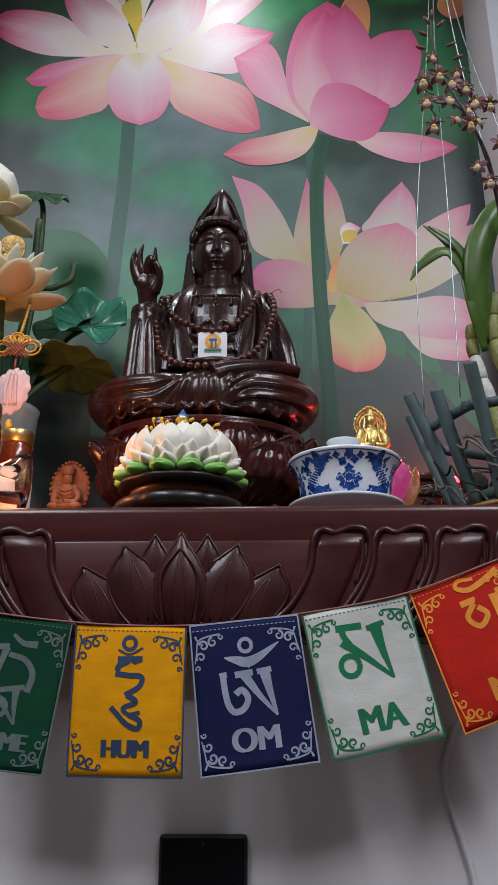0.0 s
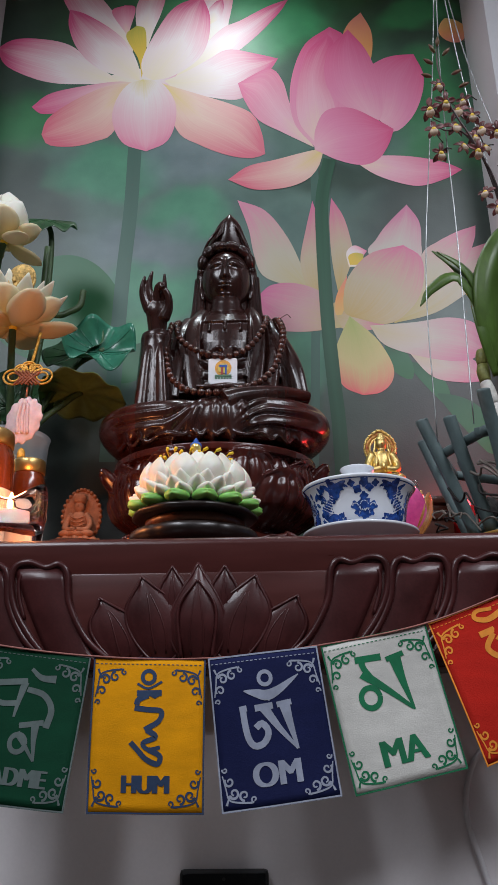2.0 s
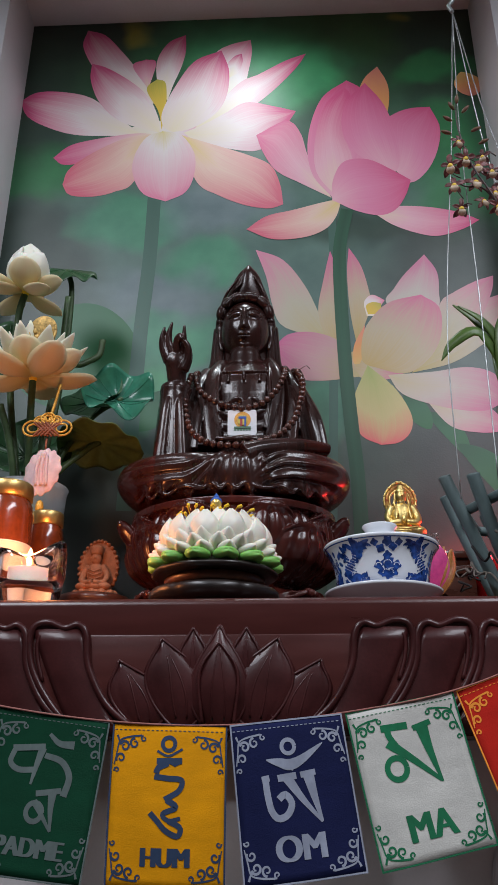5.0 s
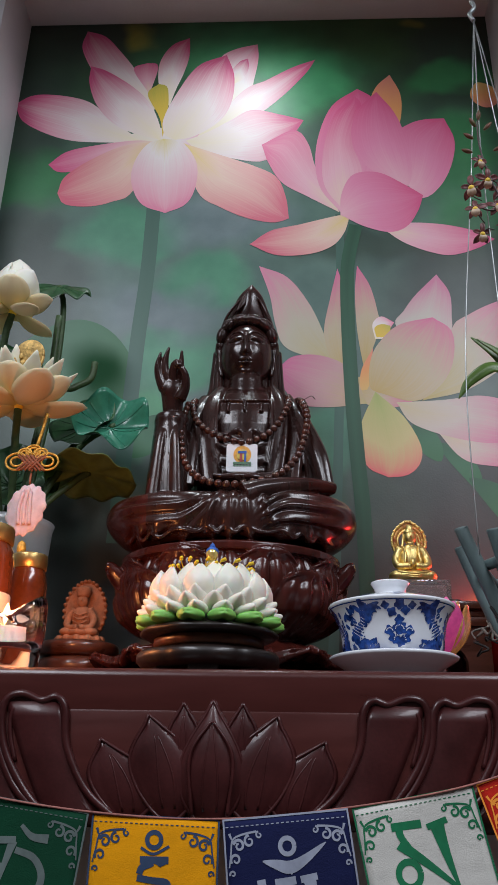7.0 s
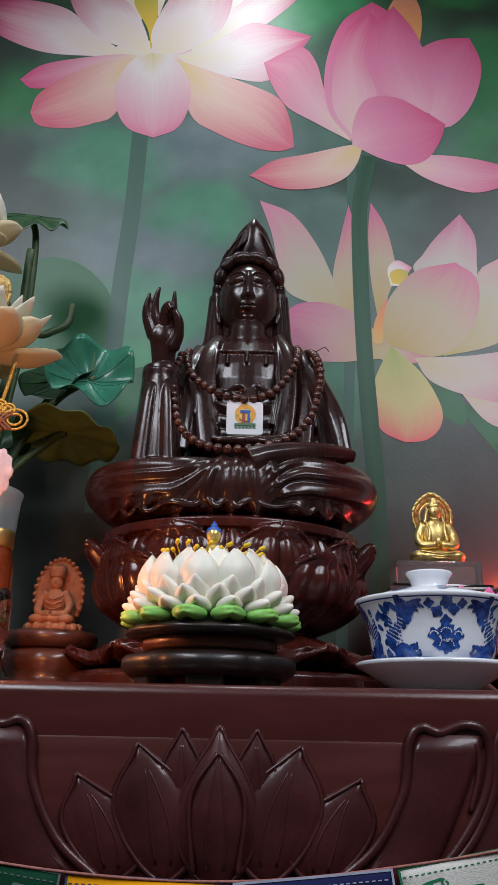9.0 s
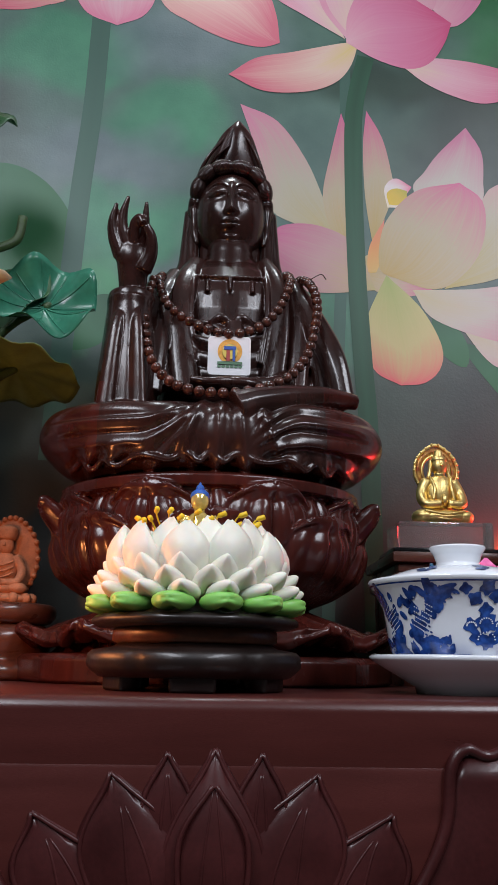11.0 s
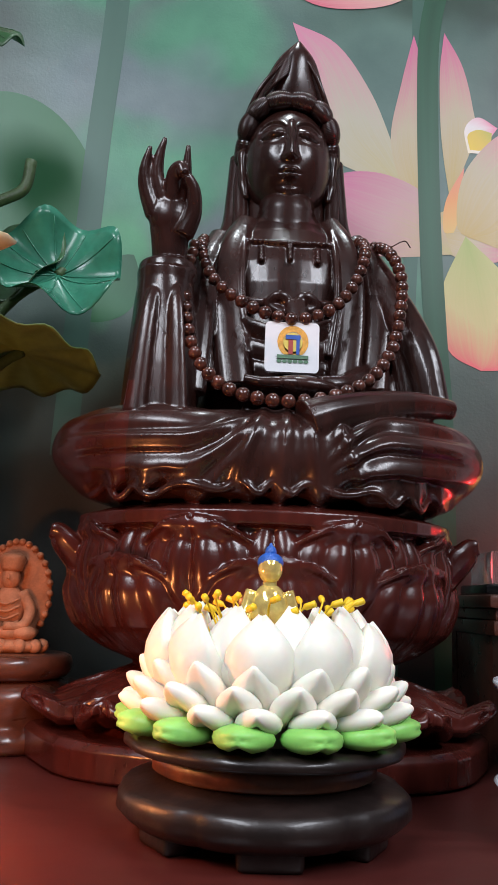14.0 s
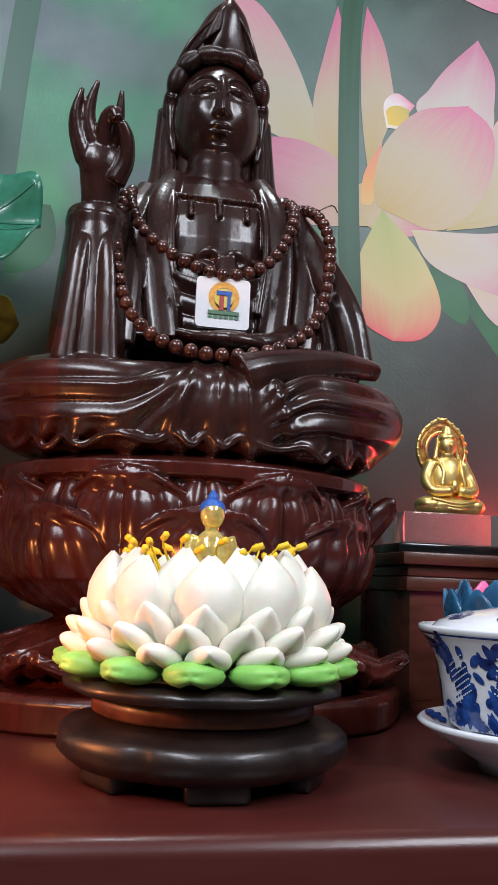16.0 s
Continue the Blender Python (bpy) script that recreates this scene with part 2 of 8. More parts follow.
def statue_wood():
    """Lacquered dark hardwood; the carver's outer blocks are of a redder timber than the middle ones. The seat's red is
    partly painted candlelight.
    """
    m = surf("lacquered_statue_wood", (0.027, 0.0090, 0.0070), 0.25, var=0.45, scale=24, bump=0.16, fine=170, coat=0.10, stretch=(1, 1, 0.25), rvar=0.08, spec=0.5)
    m.node_tree.nodes["Principled BSDF"].inputs["Coat Roughness"].default_value = 0.12
    n, ln = m.node_tree.nodes, m.node_tree.links
    b = n["Principled BSDF"]
    tc = n.new("ShaderNodeTexCoord")
    sep = n.new("ShaderNodeSeparateXYZ")
    ln.new(tc.outputs["Object"], sep.inputs[0])
    wide = n.new("ShaderNodeMath")
    wide.operation = "ABSOLUTE"
    ln.new(sep.outputs["X"], wide.inputs[0])
    outer = n.new("ShaderNodeMath")
    outer.operation = "GREATER_THAN"
    outer.inputs[1].default_value = 0.089
    ln.new(wide.outputs[0], outer.inputs[0])
    low = n.new("ShaderNodeMath")
    low.operation = "LESS_THAN"
    low.inputs[1].default_value = 0.236
    ln.new(sep.outputs["Z"], low.inputs[0])
    both = n.new("ShaderNodeMath")
    both.operation = "MULTIPLY"
    ln.new(outer.outputs[0], both.inputs[0])
    ln.new(low.outputs[0], both.inputs[1])
    high = n.new("ShaderNodeMath")
    high.operation = "GREATER_THAN"
    high.inputs[1].default_value = 0.157
    ln.new(sep.outputs["Z"], high.inputs[0])
    lap = n.new("ShaderNodeMath")
    lap.operation = "MULTIPLY"
    ln.new(both.outputs[0], lap.inputs[0])
    ln.new(high.outputs[0], lap.inputs[1])
    # whole seat below the lap reddened: red wood plus candle glow put into colour
    seat = n.new("ShaderNodeMath")
    seat.operation = "SUBTRACT"
    seat.inputs[0].default_value = 1.0
    ln.new(high.outputs[0], seat.inputs[1])
    both = n.new("ShaderNodeMath")
    both.operation = "MAXIMUM"
    ln.new(lap.outputs[0], both.inputs[0])
    ln.new(seat.outputs[0], both.inputs[1])
    old = b.inputs["Base Color"].links[0].from_socket
    mix = n.new("ShaderNodeMix")
    mix.data_type = "RGBA"
    ln.new(both.outputs[0], mix.inputs["Factor"])
    ln.new(old, mix.inputs["A"])
    redder = n.new("ShaderNodeMix")
    redder.data_type, redder.blend_type = "RGBA", "MULTIPLY"
    redder.inputs["Factor"].default_value = 1
    redder.inputs["B"].default_value = (1.8, 0.95, 0.85, 1)
    ln.new(old, redder.inputs["A"])
    ln.new(redder.outputs["Result"], mix.inputs["B"])
    ln.new(mix.outputs["Result"], b.inputs["Base Color"])
    return m


M_STATUE = statue_wood()

# ---- mesh tools: everything is modelled in room coordinates and moved to its thing's base ----
BASE = {}


def thing(name, where, label, category, group="", kind=""):
    ob = new(name)
    ob.location = where
    ob.empty_display_size = 0.02
    BASE[ob] = Vector(where)
    return tagged(ob, label, category, group, kind)


def to_mesh(bm, name, smooth=True):
    me = bpy.data.meshes.new(name)
    bmesh.ops.recalc_face_normals(bm, faces=bm.faces)
    bm.to_mesh(me)
    bm.free()
    if smooth:
        me.shade_smooth()
    return me


def part(name, bm, material, parent, label="", smooth=True):
    """One mesh object under a thing or under a part."""
    at = BASE[parent]
    bmesh.ops.translate(bm, verts=bm.verts, vec=-at)
    me = to_mesh(bm, name, smooth)
    me.materials.append(material)
    ob = new(name, me)
    ob.parent = parent
    BASE[ob] = at
    if label:
        tagged(ob, label)
    return ob


def solo(name, bm, material, where, label, category, group="", kind="", smooth=True):
    """A thing that is one mesh."""
    bmesh.ops.translate(bm, verts=bm.verts, vec=-Vector(where))
    me = to_mesh(bm, name, smooth)
    me.materials.append(material)
    ob = new(name, me)
    ob.location = where
    BASE[ob] = Vector(where)
    return tagged(ob, label, category, group, kind)


def sharp(ob, degrees=35):
    """Keep hard edges hard on a smooth-shaded mesh."""
    me = ob.data
    bm = bmesh.new()
    bm.from_mesh(me)
    for e in bm.edges:
        if len(e.link_faces) == 2 and e.calc_face_angle(0) > radians(degrees):
            e.smooth = False
    bm.to_mesh(me)
    bm.free()
    return ob


def box(bm, lo, hi, bevel=0.0):
    lo, hi = Vector(lo), Vector(hi)
    made = bmesh.ops.create_cube(bm, size=1, matrix=Matrix.LocRotScale((lo + hi) / 2, None, hi - lo))
    if bevel:
        edges = list({e for v in made["verts"] for e in v.link_edges})
        bmesh.ops.bevel(bm, geom=edges, offset=bevel, segments=2, profile=0.6, affect="EDGES", clamp_overlap=True)
    return bm


def ball(bm, c, r, turn=None, u=20, v=12, bend=None):
    """An ellipsoid; bend(unit vector) may reshape the unit sphere first."""
    made = bmesh.ops.create_uvsphere(bm, u_segments=u, v_segments=v, radius=1)
    m = Matrix.LocRotScale(c, turn.to_euler() if isinstance(turn, Matrix) else (Euler([radians(a) for a in turn]) if turn else None), r if hasattr(r, "__len__") else (r, r, r))
    for p in made["verts"]:
        if bend:
            p.co = Vector(bend(p.co))
        p.co = m @ p.co
    return bm


def lathe(bm, c, profile, seg=40, squash=(1, 1), wave=None):
    """A turned shape round the upright axis through c: profile of (radius, height)."""
    rings = []
    for r, z in profile:
        ring = []
        for i in range(seg):
            a = 2 * math.pi * i / seg
            k = wave(a, z) if wave else 1
            ring.append(bm.verts.new((c[0] + r * k * squash[0] * math.cos(a), c[1] + r * k * squash[1] * math.sin(a), c[2] + z)))
        rings.append(ring)
    for a, b in zip(rings, rings[1:]):
        for i in range(seg):
            bm.faces.new((a[i], a[(i + 1) % seg], b[(i + 1) % seg], b[i]))
    if profile[0][0] > 1e-6:
        bm.faces.new(rings[0][::-1])
    if profile[-1][0] > 1e-6:
        bm.faces.new(rings[-1])
    bmesh.ops.remove_doubles(bm, verts=[v for r in rings for v in r], dist=1e-6)
    return bm


def curve_points(pts, n=24):
    """A smooth path (Catmull-Rom) through a few points."""
    p = [Vector(q) for q in pts]
    p = [2 * p[0] - p[1]] + p + [2 * p[-1] - p[-2]]
    out = []
    spans = len(p) - 3
    for i in range(n + 1):
        s = i / n * spans
        k = min(int(s), spans - 1)
        t = s - k
        a, b, c, d = p[k:k + 4]
        out.append(0.5 * ((2 * b) + (c - a) * t + (2 * a - 5 * b + 4 * c - d) * t * t + (3 * b - a - 3 * c + d) * t ** 3))
    return out


def tube(bm, pts, r, seg=8, n=24, flat=1.0, closed=False, taper=None):
    """A round cord or limb along a smooth path; r is a number or (start, end) or a function of 0..1."""
    path = curve_points(pts, n) if n else [Vector(q) for q in pts]
    rad = r if callable(r) else ((lambda t: r[0] + (r[1] - r[0]) * t) if hasattr(r, "__len__") else (lambda t: r))
    up = Vector((0.13, 0.97, 0.21))
    rings = []
    for i, q in enumerate(path):
        d = (path[min(i + 1, len(path) - 1)] - path[max(i - 1, 0)]).normalized()
        if abs(d.dot(up)) > 0.95:
            up = Vector((0.97, 0.13, 0.21))
        side = d.cross(up).normalized()
        up = side.cross(d).normalized()
        k = rad(i / (len(path) - 1))
        rings.append([bm.verts.new(q + k * (math.cos(2 * math.pi * j / seg) * side + flat * math.sin(2 * math.pi * j / seg) * up)) for j in range(seg)])
    for a, b in zip(rings, rings[1:]):
        for j in range(seg):
            bm.faces.new((a[j], a[(j + 1) % seg], b[(j + 1) % seg], b[j]))
    bm.faces.new(rings[0][::-1])
    bm.faces.new(rings[-1])
    return bm


def sheet(bm, f, nu=10, nv=14, thick=0.001, uv=True):
    """A curved leaf or petal f(u, v) -> place, u, v in 0..1, with real thickness along its normal."""
    layer = bm.loops.layers.uv.verify() if uv else None
    g = [[Vector(f(i / nu, j / nv)) for j in range(nv + 1)] for i in range(nu + 1)]

    def normal(i, j):
        a = g[min(i + 1, nu)][j] - g[max(i - 1, 0)][j]
        b = g[i][min(j + 1, nv)] - g[i][max(j - 1, 0)]
        c = a.cross(b)
        return c.normalized() if c.length > 1e-12 else Vector((0, -1, 0))
    top = [[bm.verts.new(g[i][j] + normal(i, j) * thick / 2) for j in range(nv + 1)] for i in range(nu + 1)]
    low = [[bm.verts.new(g[i][j] - normal(i, j) * thick / 2) for j in range(nv + 1)] for i in range(nu + 1)]

    def face(vs, uvs):
        try:
            fc = bm.faces.new(vs)
        except ValueError:
            return
        if layer:
            for loop, q in zip(fc.loops, uvs):
                loop[layer].uv = q
    for i in range(nu):
        for j in range(nv):
            uvs = [(i / nu, j / nv), ((i + 1) / nu, j / nv), ((i + 1) / nu, (j + 1) / nv), (i / nu, (j + 1) / nv)]
            face((top[i][j], top[i + 1][j], top[i + 1][j + 1], top[i][j + 1]), uvs)
            face((low[i][j + 1], low[i + 1][j + 1], low[i + 1][j], low[i][j]), uvs[::-1])
    for i in range(nu):
        for j in (0, nv):
            face((top[i][j], low[i][j], low[i + 1][j], top[i + 1][j]), [(i / nu, j / nv)] * 4)
    for j in range(nv):
        for i in (0, nu):
            face((top[i][j], top[i][j + 1], low[i][j + 1], low[i][j]), [(i / nu, j / nv)] * 4)
    return bm


def outline(v, full=0.5, blunt=0.5):
    """Half-width of a petal at v (0 base, 1 tip); widest at full; blunt 0.3 round, 1 sharp."""
    a = v / full if v < full else (1 - v) / (1 - full)
    a = max(0.0, min(1.0, a))
    return math.sin(a * math.pi / 2) ** (0.75 if v < full else blunt)

# ---- the room: floor, walls, ceiling, the niche with its printed wall ----
BACK, NICHE, FRONT = 1.113, 0.99, 0.735
LEFT, RIGHT = -0.477, 0.386
SHELF_Z, SHELF_Y = 1.375, 0.672


def slab(name, lo, hi, material, label):
    c = ((lo[0] + hi[0]) / 2, (lo[1] + hi[1]) / 2, lo[2])
    return solo(name, box(bmesh.new(), lo, hi), material, c, label, name.split("_")[0], kind="structure", smooth=False)


slab("floor", (-2.2, -2.6, -0.1), (2.2, 1.3, 0.0), M_FLOOR, "plain tiled room floor")
slab("ceiling", (-2.2, -2.6, CEIL), (2.2, 1.3, CEIL + 0.1), M_CEIL, "plain white painted ceiling")
slab("wall_north", (-2.2, BACK + 0.002, 0), (2.2, BACK + 0.1, CEIL), M_WALL, "white back wall behind the lotus print")
slab("wall_niche_west", (-2.2, NICHE, 0), (LEFT, BACK, CEIL), M_WALL, "white pier beside the lotus print")
slab("wall_niche_east", (RIGHT, NICHE, 0), (2.2, BACK, CEIL), M_WALL, "white pier beside the lotus print")
# unseen walls that close the room, dark to cut bounce and reflections
slab("wall_west", (-2.3, -2.6, 0), (-2.2, 1.3, CEIL), M_ROOM, "unseen side wall, kept dark to deepen reflections")
slab("wall_east", (2.2, -2.6, 0), (2.3, 1.3, CEIL), M_ROOM, "unseen side wall, kept dark to deepen reflections")
slab("wall_south", (-2.3, -2.7, 0), (2.3, -2.6, CEIL), M_ROOM, "unseen rear wall, kept dark to deepen reflections")
slab("wall_cabinet_front", (-1.1, FRONT, 0), (1.1, NICHE - 0.003, SHELF_Z - 0.115), M_BASE, "pale grey painted front under the altar shelf")


# ---- the printed lotus wall ----
def print_ground():
    """The blurred pond of the print: soft leaves on slate green."""
    m = bpy.data.materials.new("printed_pond")
    m.use_nodes = True
    n, ln = m.node_tree.nodes, m.node_tree.links
    b = n["Principled BSDF"]
    tc = n.new("ShaderNodeTexCoord")
    warp = n.new("ShaderNodeTexNoise")
    warp.inputs["Scale"].default_value, warp.inputs["Detail"].default_value = 9, 2
    ln.new(tc.outputs["Object"], warp.inputs[0])
    mv = n.new("ShaderNodeVectorMath")
    mv.operation = "MULTIPLY_ADD"
    mv.inputs[1].default_value = (0.13, 0, 0.13)
    ln.new(warp.outputs["Color"], mv.inputs[0])
    ln.new(tc.outputs["Object"], mv.inputs[2])
    back = n.new("ShaderNodeVectorMath")
    back.operation = "SUBTRACT"
    back.inputs[1].default_value = (0.065, 0, 0.065)
    ln.new(mv.outputs[0], back.inputs[0])
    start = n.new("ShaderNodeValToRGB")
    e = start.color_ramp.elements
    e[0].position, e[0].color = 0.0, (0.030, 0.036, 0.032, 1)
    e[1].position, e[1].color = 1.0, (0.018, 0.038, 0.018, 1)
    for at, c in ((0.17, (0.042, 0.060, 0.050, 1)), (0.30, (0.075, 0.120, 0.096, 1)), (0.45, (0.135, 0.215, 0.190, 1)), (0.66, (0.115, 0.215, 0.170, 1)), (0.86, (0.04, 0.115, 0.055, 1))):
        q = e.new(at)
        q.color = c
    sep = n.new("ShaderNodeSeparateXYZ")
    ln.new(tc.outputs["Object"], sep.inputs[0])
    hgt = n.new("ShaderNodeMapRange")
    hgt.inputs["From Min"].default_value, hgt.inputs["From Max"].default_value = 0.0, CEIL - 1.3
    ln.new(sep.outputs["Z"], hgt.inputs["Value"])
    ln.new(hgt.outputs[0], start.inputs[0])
    color = start.outputs[0]

    def blob(x, z, rx, rz, c, soft=0.45, power=0.9):
        nonlocal color
        d = n.new("ShaderNodeVectorMath")
        d.operation = "SUBTRACT"
        d.inputs[1].default_value = (x, 0, z - 1.3)
        ln.new(back.outputs[0], d.inputs[0])
        s = n.new("ShaderNodeVectorMath")
        s.operation = "MULTIPLY"
        s.inputs[1].default_value = (1 / rx, 0, 1 / rz)
        ln.new(d.outputs[0], s.inputs[0])
        q = n.new("ShaderNodeVectorMath")
        q.operation = "LENGTH"
        ln.new(s.outputs[0], q.inputs[0])
        r = n.new("ShaderNodeMapRange")
        r.interpolation_type = "SMOOTHSTEP"
        r.inputs["From Min"].default_value, r.inputs["From Max"].default_value = 1 - soft, 1 + soft
        r.inputs["To Min"].default_value, r.inputs["To Max"].default_value = power, 0
        ln.new(q.outputs["Value"], r.inputs["Value"])
        mx = n.new("ShaderNodeMix")
        mx.data_type = "RGBA"
        ln.new(r.outputs[0], mx.inputs["Factor"])
        ln.new(color, mx.inputs["A"])
        mx.inputs["B"].default_value = rgb(c)
        color = mx.outputs["Result"]
    G1, G2, TEAL, DARK = (0.035, 0.23, 0.075), (0.065, 0.38, 0.15), (0.085, 0.34, 0.19), (0.022, 0.048, 0.030)
    MAUVE = (0.19, 0.25, 0.27)
    blob(-0.42, 2.62, 0.16, 0.07, DARK)
    blob(-0.27, 2.60, 0.03, 0.03, (0.34, 0.30, 0.03), 0.6)
    blob(-0.05, 2.55, 0.18, 0.08, G2, 0.6, 0.7)
    blob(0.16, 2.60, 0.14, 0.08, (0.035, 0.11, 0.03), 0.5)
    blob(0.25, 2.61, 0.02, 0.015, (0.28, 0.24, 0.03), 0.6)
    blob(0.33, 2.52, 0.09, 0.13, DARK, 0.5)
    blob(0.05, 2.46, 0.09, 0.07, G2, 0.4, 0.8)
    blob(0.31, 2.47, 0.07, 0.03, G1, 0.5)
    blob(0.29, 2.28, 0.09, 0.09, G1, 0.4)
    blob(0.33, 2.14, 0.11, 0.05, G1, 0.5)
    blob(0.19, 2.10, 0.16, 0.035, DARK, 0.6, 0.8)
    blob(-0.44, 2.25, 0.085, 0.07, G1, 0.25)
    blob(-0.44, 2.10, 0.10, 0.08, (0.05, 0.075, 0.06), 0.5)
    blob(-0.41, 2.02, 0.10, 0.15, (0.055, 0.085, 0.070), 0.5, 0.85)
    blob(-0.25, 2.14, 0.10, 0.055, TEAL, 0.35, 0.75)
    blob(-0.10, 2.16, 0.10, 0.06, MAUVE, 0.5, 0.8)
    blob(-0.12, 2.04, 0.07, 0.045, TEAL, 0.4, 0.75)
    blob(-0.20, 1.98, 0.10, 0.05, MAUVE, 0.5, 0.8)
    blob(-0.17, 1.89, 0.08, 0.05, TEAL, 0.4, 0.8)
    blob(-0.09, 1.83, 0.07, 0.04, MAUVE, 0.5, 0.8)
    blob(-0.20, 1.80, 0.05, 0.045, G2, 0.4, 0.7)
    blob(0.02, 1.76, 0.09, 0.05, TEAL, 0.4, 0.7)
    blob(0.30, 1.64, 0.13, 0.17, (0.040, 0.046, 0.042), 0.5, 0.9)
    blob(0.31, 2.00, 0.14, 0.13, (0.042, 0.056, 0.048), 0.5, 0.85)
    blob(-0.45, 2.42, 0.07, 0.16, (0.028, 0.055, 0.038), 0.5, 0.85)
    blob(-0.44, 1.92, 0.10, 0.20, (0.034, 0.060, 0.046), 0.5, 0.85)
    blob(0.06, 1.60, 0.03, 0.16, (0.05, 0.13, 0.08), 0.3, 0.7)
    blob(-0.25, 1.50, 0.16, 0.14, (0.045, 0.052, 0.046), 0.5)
    blob(0.27, 1.49, 0.035, 0.03, (0.22, 0.24, 0.08), 0.5, 0.7)
    cloud = n.new("ShaderNodeTexNoise")
    cloud.inputs["Scale"].default_value, cloud.inputs["Detail"].default_value = 16, 5
    ln.new(tc.outputs["Object"], cloud.inputs[0])
    tone = n.new("ShaderNodeValToRGB")
    tone.color_ramp.elements[0].position, tone.color_ramp.elements[1].position = 0.30, 0.70
    tone.color_ramp.elements[0].color, tone.color_ramp.elements[1].color = (0.55, 0.62, 0.66, 1), (1.0, 1.0, 1.0, 1)
    ln.new(cloud.outputs[0], tone.inputs[0])
    blend = n.new("ShaderNodeMix")
    blend.data_type, blend.blend_type = "RGBA", "MULTIPLY"
    blend.inputs["Factor"].default_value = 0.75
    ln.new(color, blend.inputs["A"])
    ln.new(tone.outputs[0], blend.inputs["B"])
    color = blend.outputs["Result"]
    grain = n.new("ShaderNodeTexNoise")
    grain.inputs["Scale"].default_value, grain.inputs["Detail"].default_value = 420, 2
    ln.new(tc.outputs["Object"], grain.inputs[0])
    bp = n.new("ShaderNodeBump")
    bp.inputs["Strength"].default_value, bp.inputs["Distance"].default_value = 0.25, 0.0006
    ln.new(grain.outputs[0], bp.inputs["Height"])
    ln.new(bp.outputs[0], b.inputs["Normal"])
    ln.new(color, b.inputs["Base Color"])
    b.inputs["Roughness"].default_value = 0.42
    return m


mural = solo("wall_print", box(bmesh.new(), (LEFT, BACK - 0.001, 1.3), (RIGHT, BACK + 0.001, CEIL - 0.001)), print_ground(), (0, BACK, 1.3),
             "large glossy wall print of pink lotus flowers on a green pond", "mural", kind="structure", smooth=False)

PINK, ROSE, BLUSH, CREAM, WHITE, LEMON = (0.70, 0.10, 0.25), (0.80, 0.27, 0.40), (0.84, 0.58, 0.62), (0.86, 0.76, 0.55), (0.84, 0.76, 0.75), (0.74, 0.62, 0.20)
P_SOFT = petal_paint("print_soft_petal", LEMON, WHITE, ROSE, 0.25, 0.46, 0.35, crosswise=0.45)
P_PALE = petal_paint("print_pale_petal", CREAM, WHITE, ROSE, 0.2, 0.46, 0.6, crosswise=0.3)
P_PINKTIP = petal_paint("print_pink_tipped_petal", CREAM, (0.86, 0.74, 0.74), PINK, 0.30, 0.46, 0.52, crosswise=0.40)
# darker copy of the pink-tipped petal; lower brightness is put into its colour
P_SHADED = petal_paint("print_dimmed_petal", (0.58, 0.51, 0.30), (0.58, 0.53, 0.47), (0.62, 0.22, 0.35), 0.30, 0.46, 0.52, crosswise=0.40)
P_ROSE = petal_paint("print_rose_petal", (0.84, 0.68, 0.52), (0.82, 0.46, 0.54), PINK, 0.3, 0.46, 0.42, crosswise=0.35)
P_DEEP = petal_paint("print_deep_pink_petal", (0.84, 0.50, 0.56), (0.78, 0.27, 0.43), PINK, 0.25, 0.46, 0.5, crosswise=0.3)
P_CORAL = petal_paint("print_coral_petal", (0.80, 0.62, 0.22), (0.84, 0.60, 0.50), (0.72, 0.15, 0.22), 0.3, 0.46, 0.42, crosswise=0.45)
P_CREAM = petal_paint("print_cream_petal", (0.53, 0.38, 0.12), (0.54, 0.46, 0.32), (0.68, 0.17, 0.32), 0.35, 0.46, 0.52, crosswise=0.15)
P_IVORY = petal_paint("print_ivory_petal", (0.52, 0.42, 0.14), (0.53, 0.49, 0.38), (0.70, 0.26, 0.38), 0.35, 0.46, 0.55, crosswise=0.2)
P_LEFTDEEP = petal_paint("print_mauve_petal", (0.50, 0.44, 0.20), (0.56, 0.34, 0.34), (0.60, 0.13, 0.30), 0.35, 0.46, 0.5, crosswise=0.15)
P_GREENISH = petal_paint("print_green_shaded_petal", (0.36, 0.44, 0.13), (0.58, 0.52, 0.24), (0.72, 0.16, 0.17), 0.2, 0.46, 0.62, crosswise=0.35)
P_ORANGE = petal_paint("print_orange_petal", (0.70, 0.48, 0.16), (0.78, 0.34, 0.12), (0.75, 0.26, 0.20), 0.3, 0.46, 0.5)
P_YELLOW = petal_paint("print_yellow_heart", (0.80, 0.56, 0.06), (0.74, 0.52, 0.08), (0.50, 0.46, 0.08), 0.5, 0.46, 0.5)
P_STEM = petal_paint("print_dark_stem", (0.016, 0.075, 0.040), (0.024, 0.105, 0.055), (0.018, 0.080, 0.042), 0.3, 0.46, 0.5, crosswise=0.9)
P_STEMPALE = petal_paint("print_pale_stem", (0.055, 0.13, 0.10), (0.060, 0.145, 0.11), (0.055, 0.13, 0.10), 0.2, 0.46, 0.5, crosswise=0.5)
P_LEAF = petal_paint("print_leaf", (0.022, 0.105, 0.050), (0.034, 0.155, 0.070), (0.03, 0.15, 0.055), 0.15, 0.46, 0.5)
layer_y = BACK - 0.0012


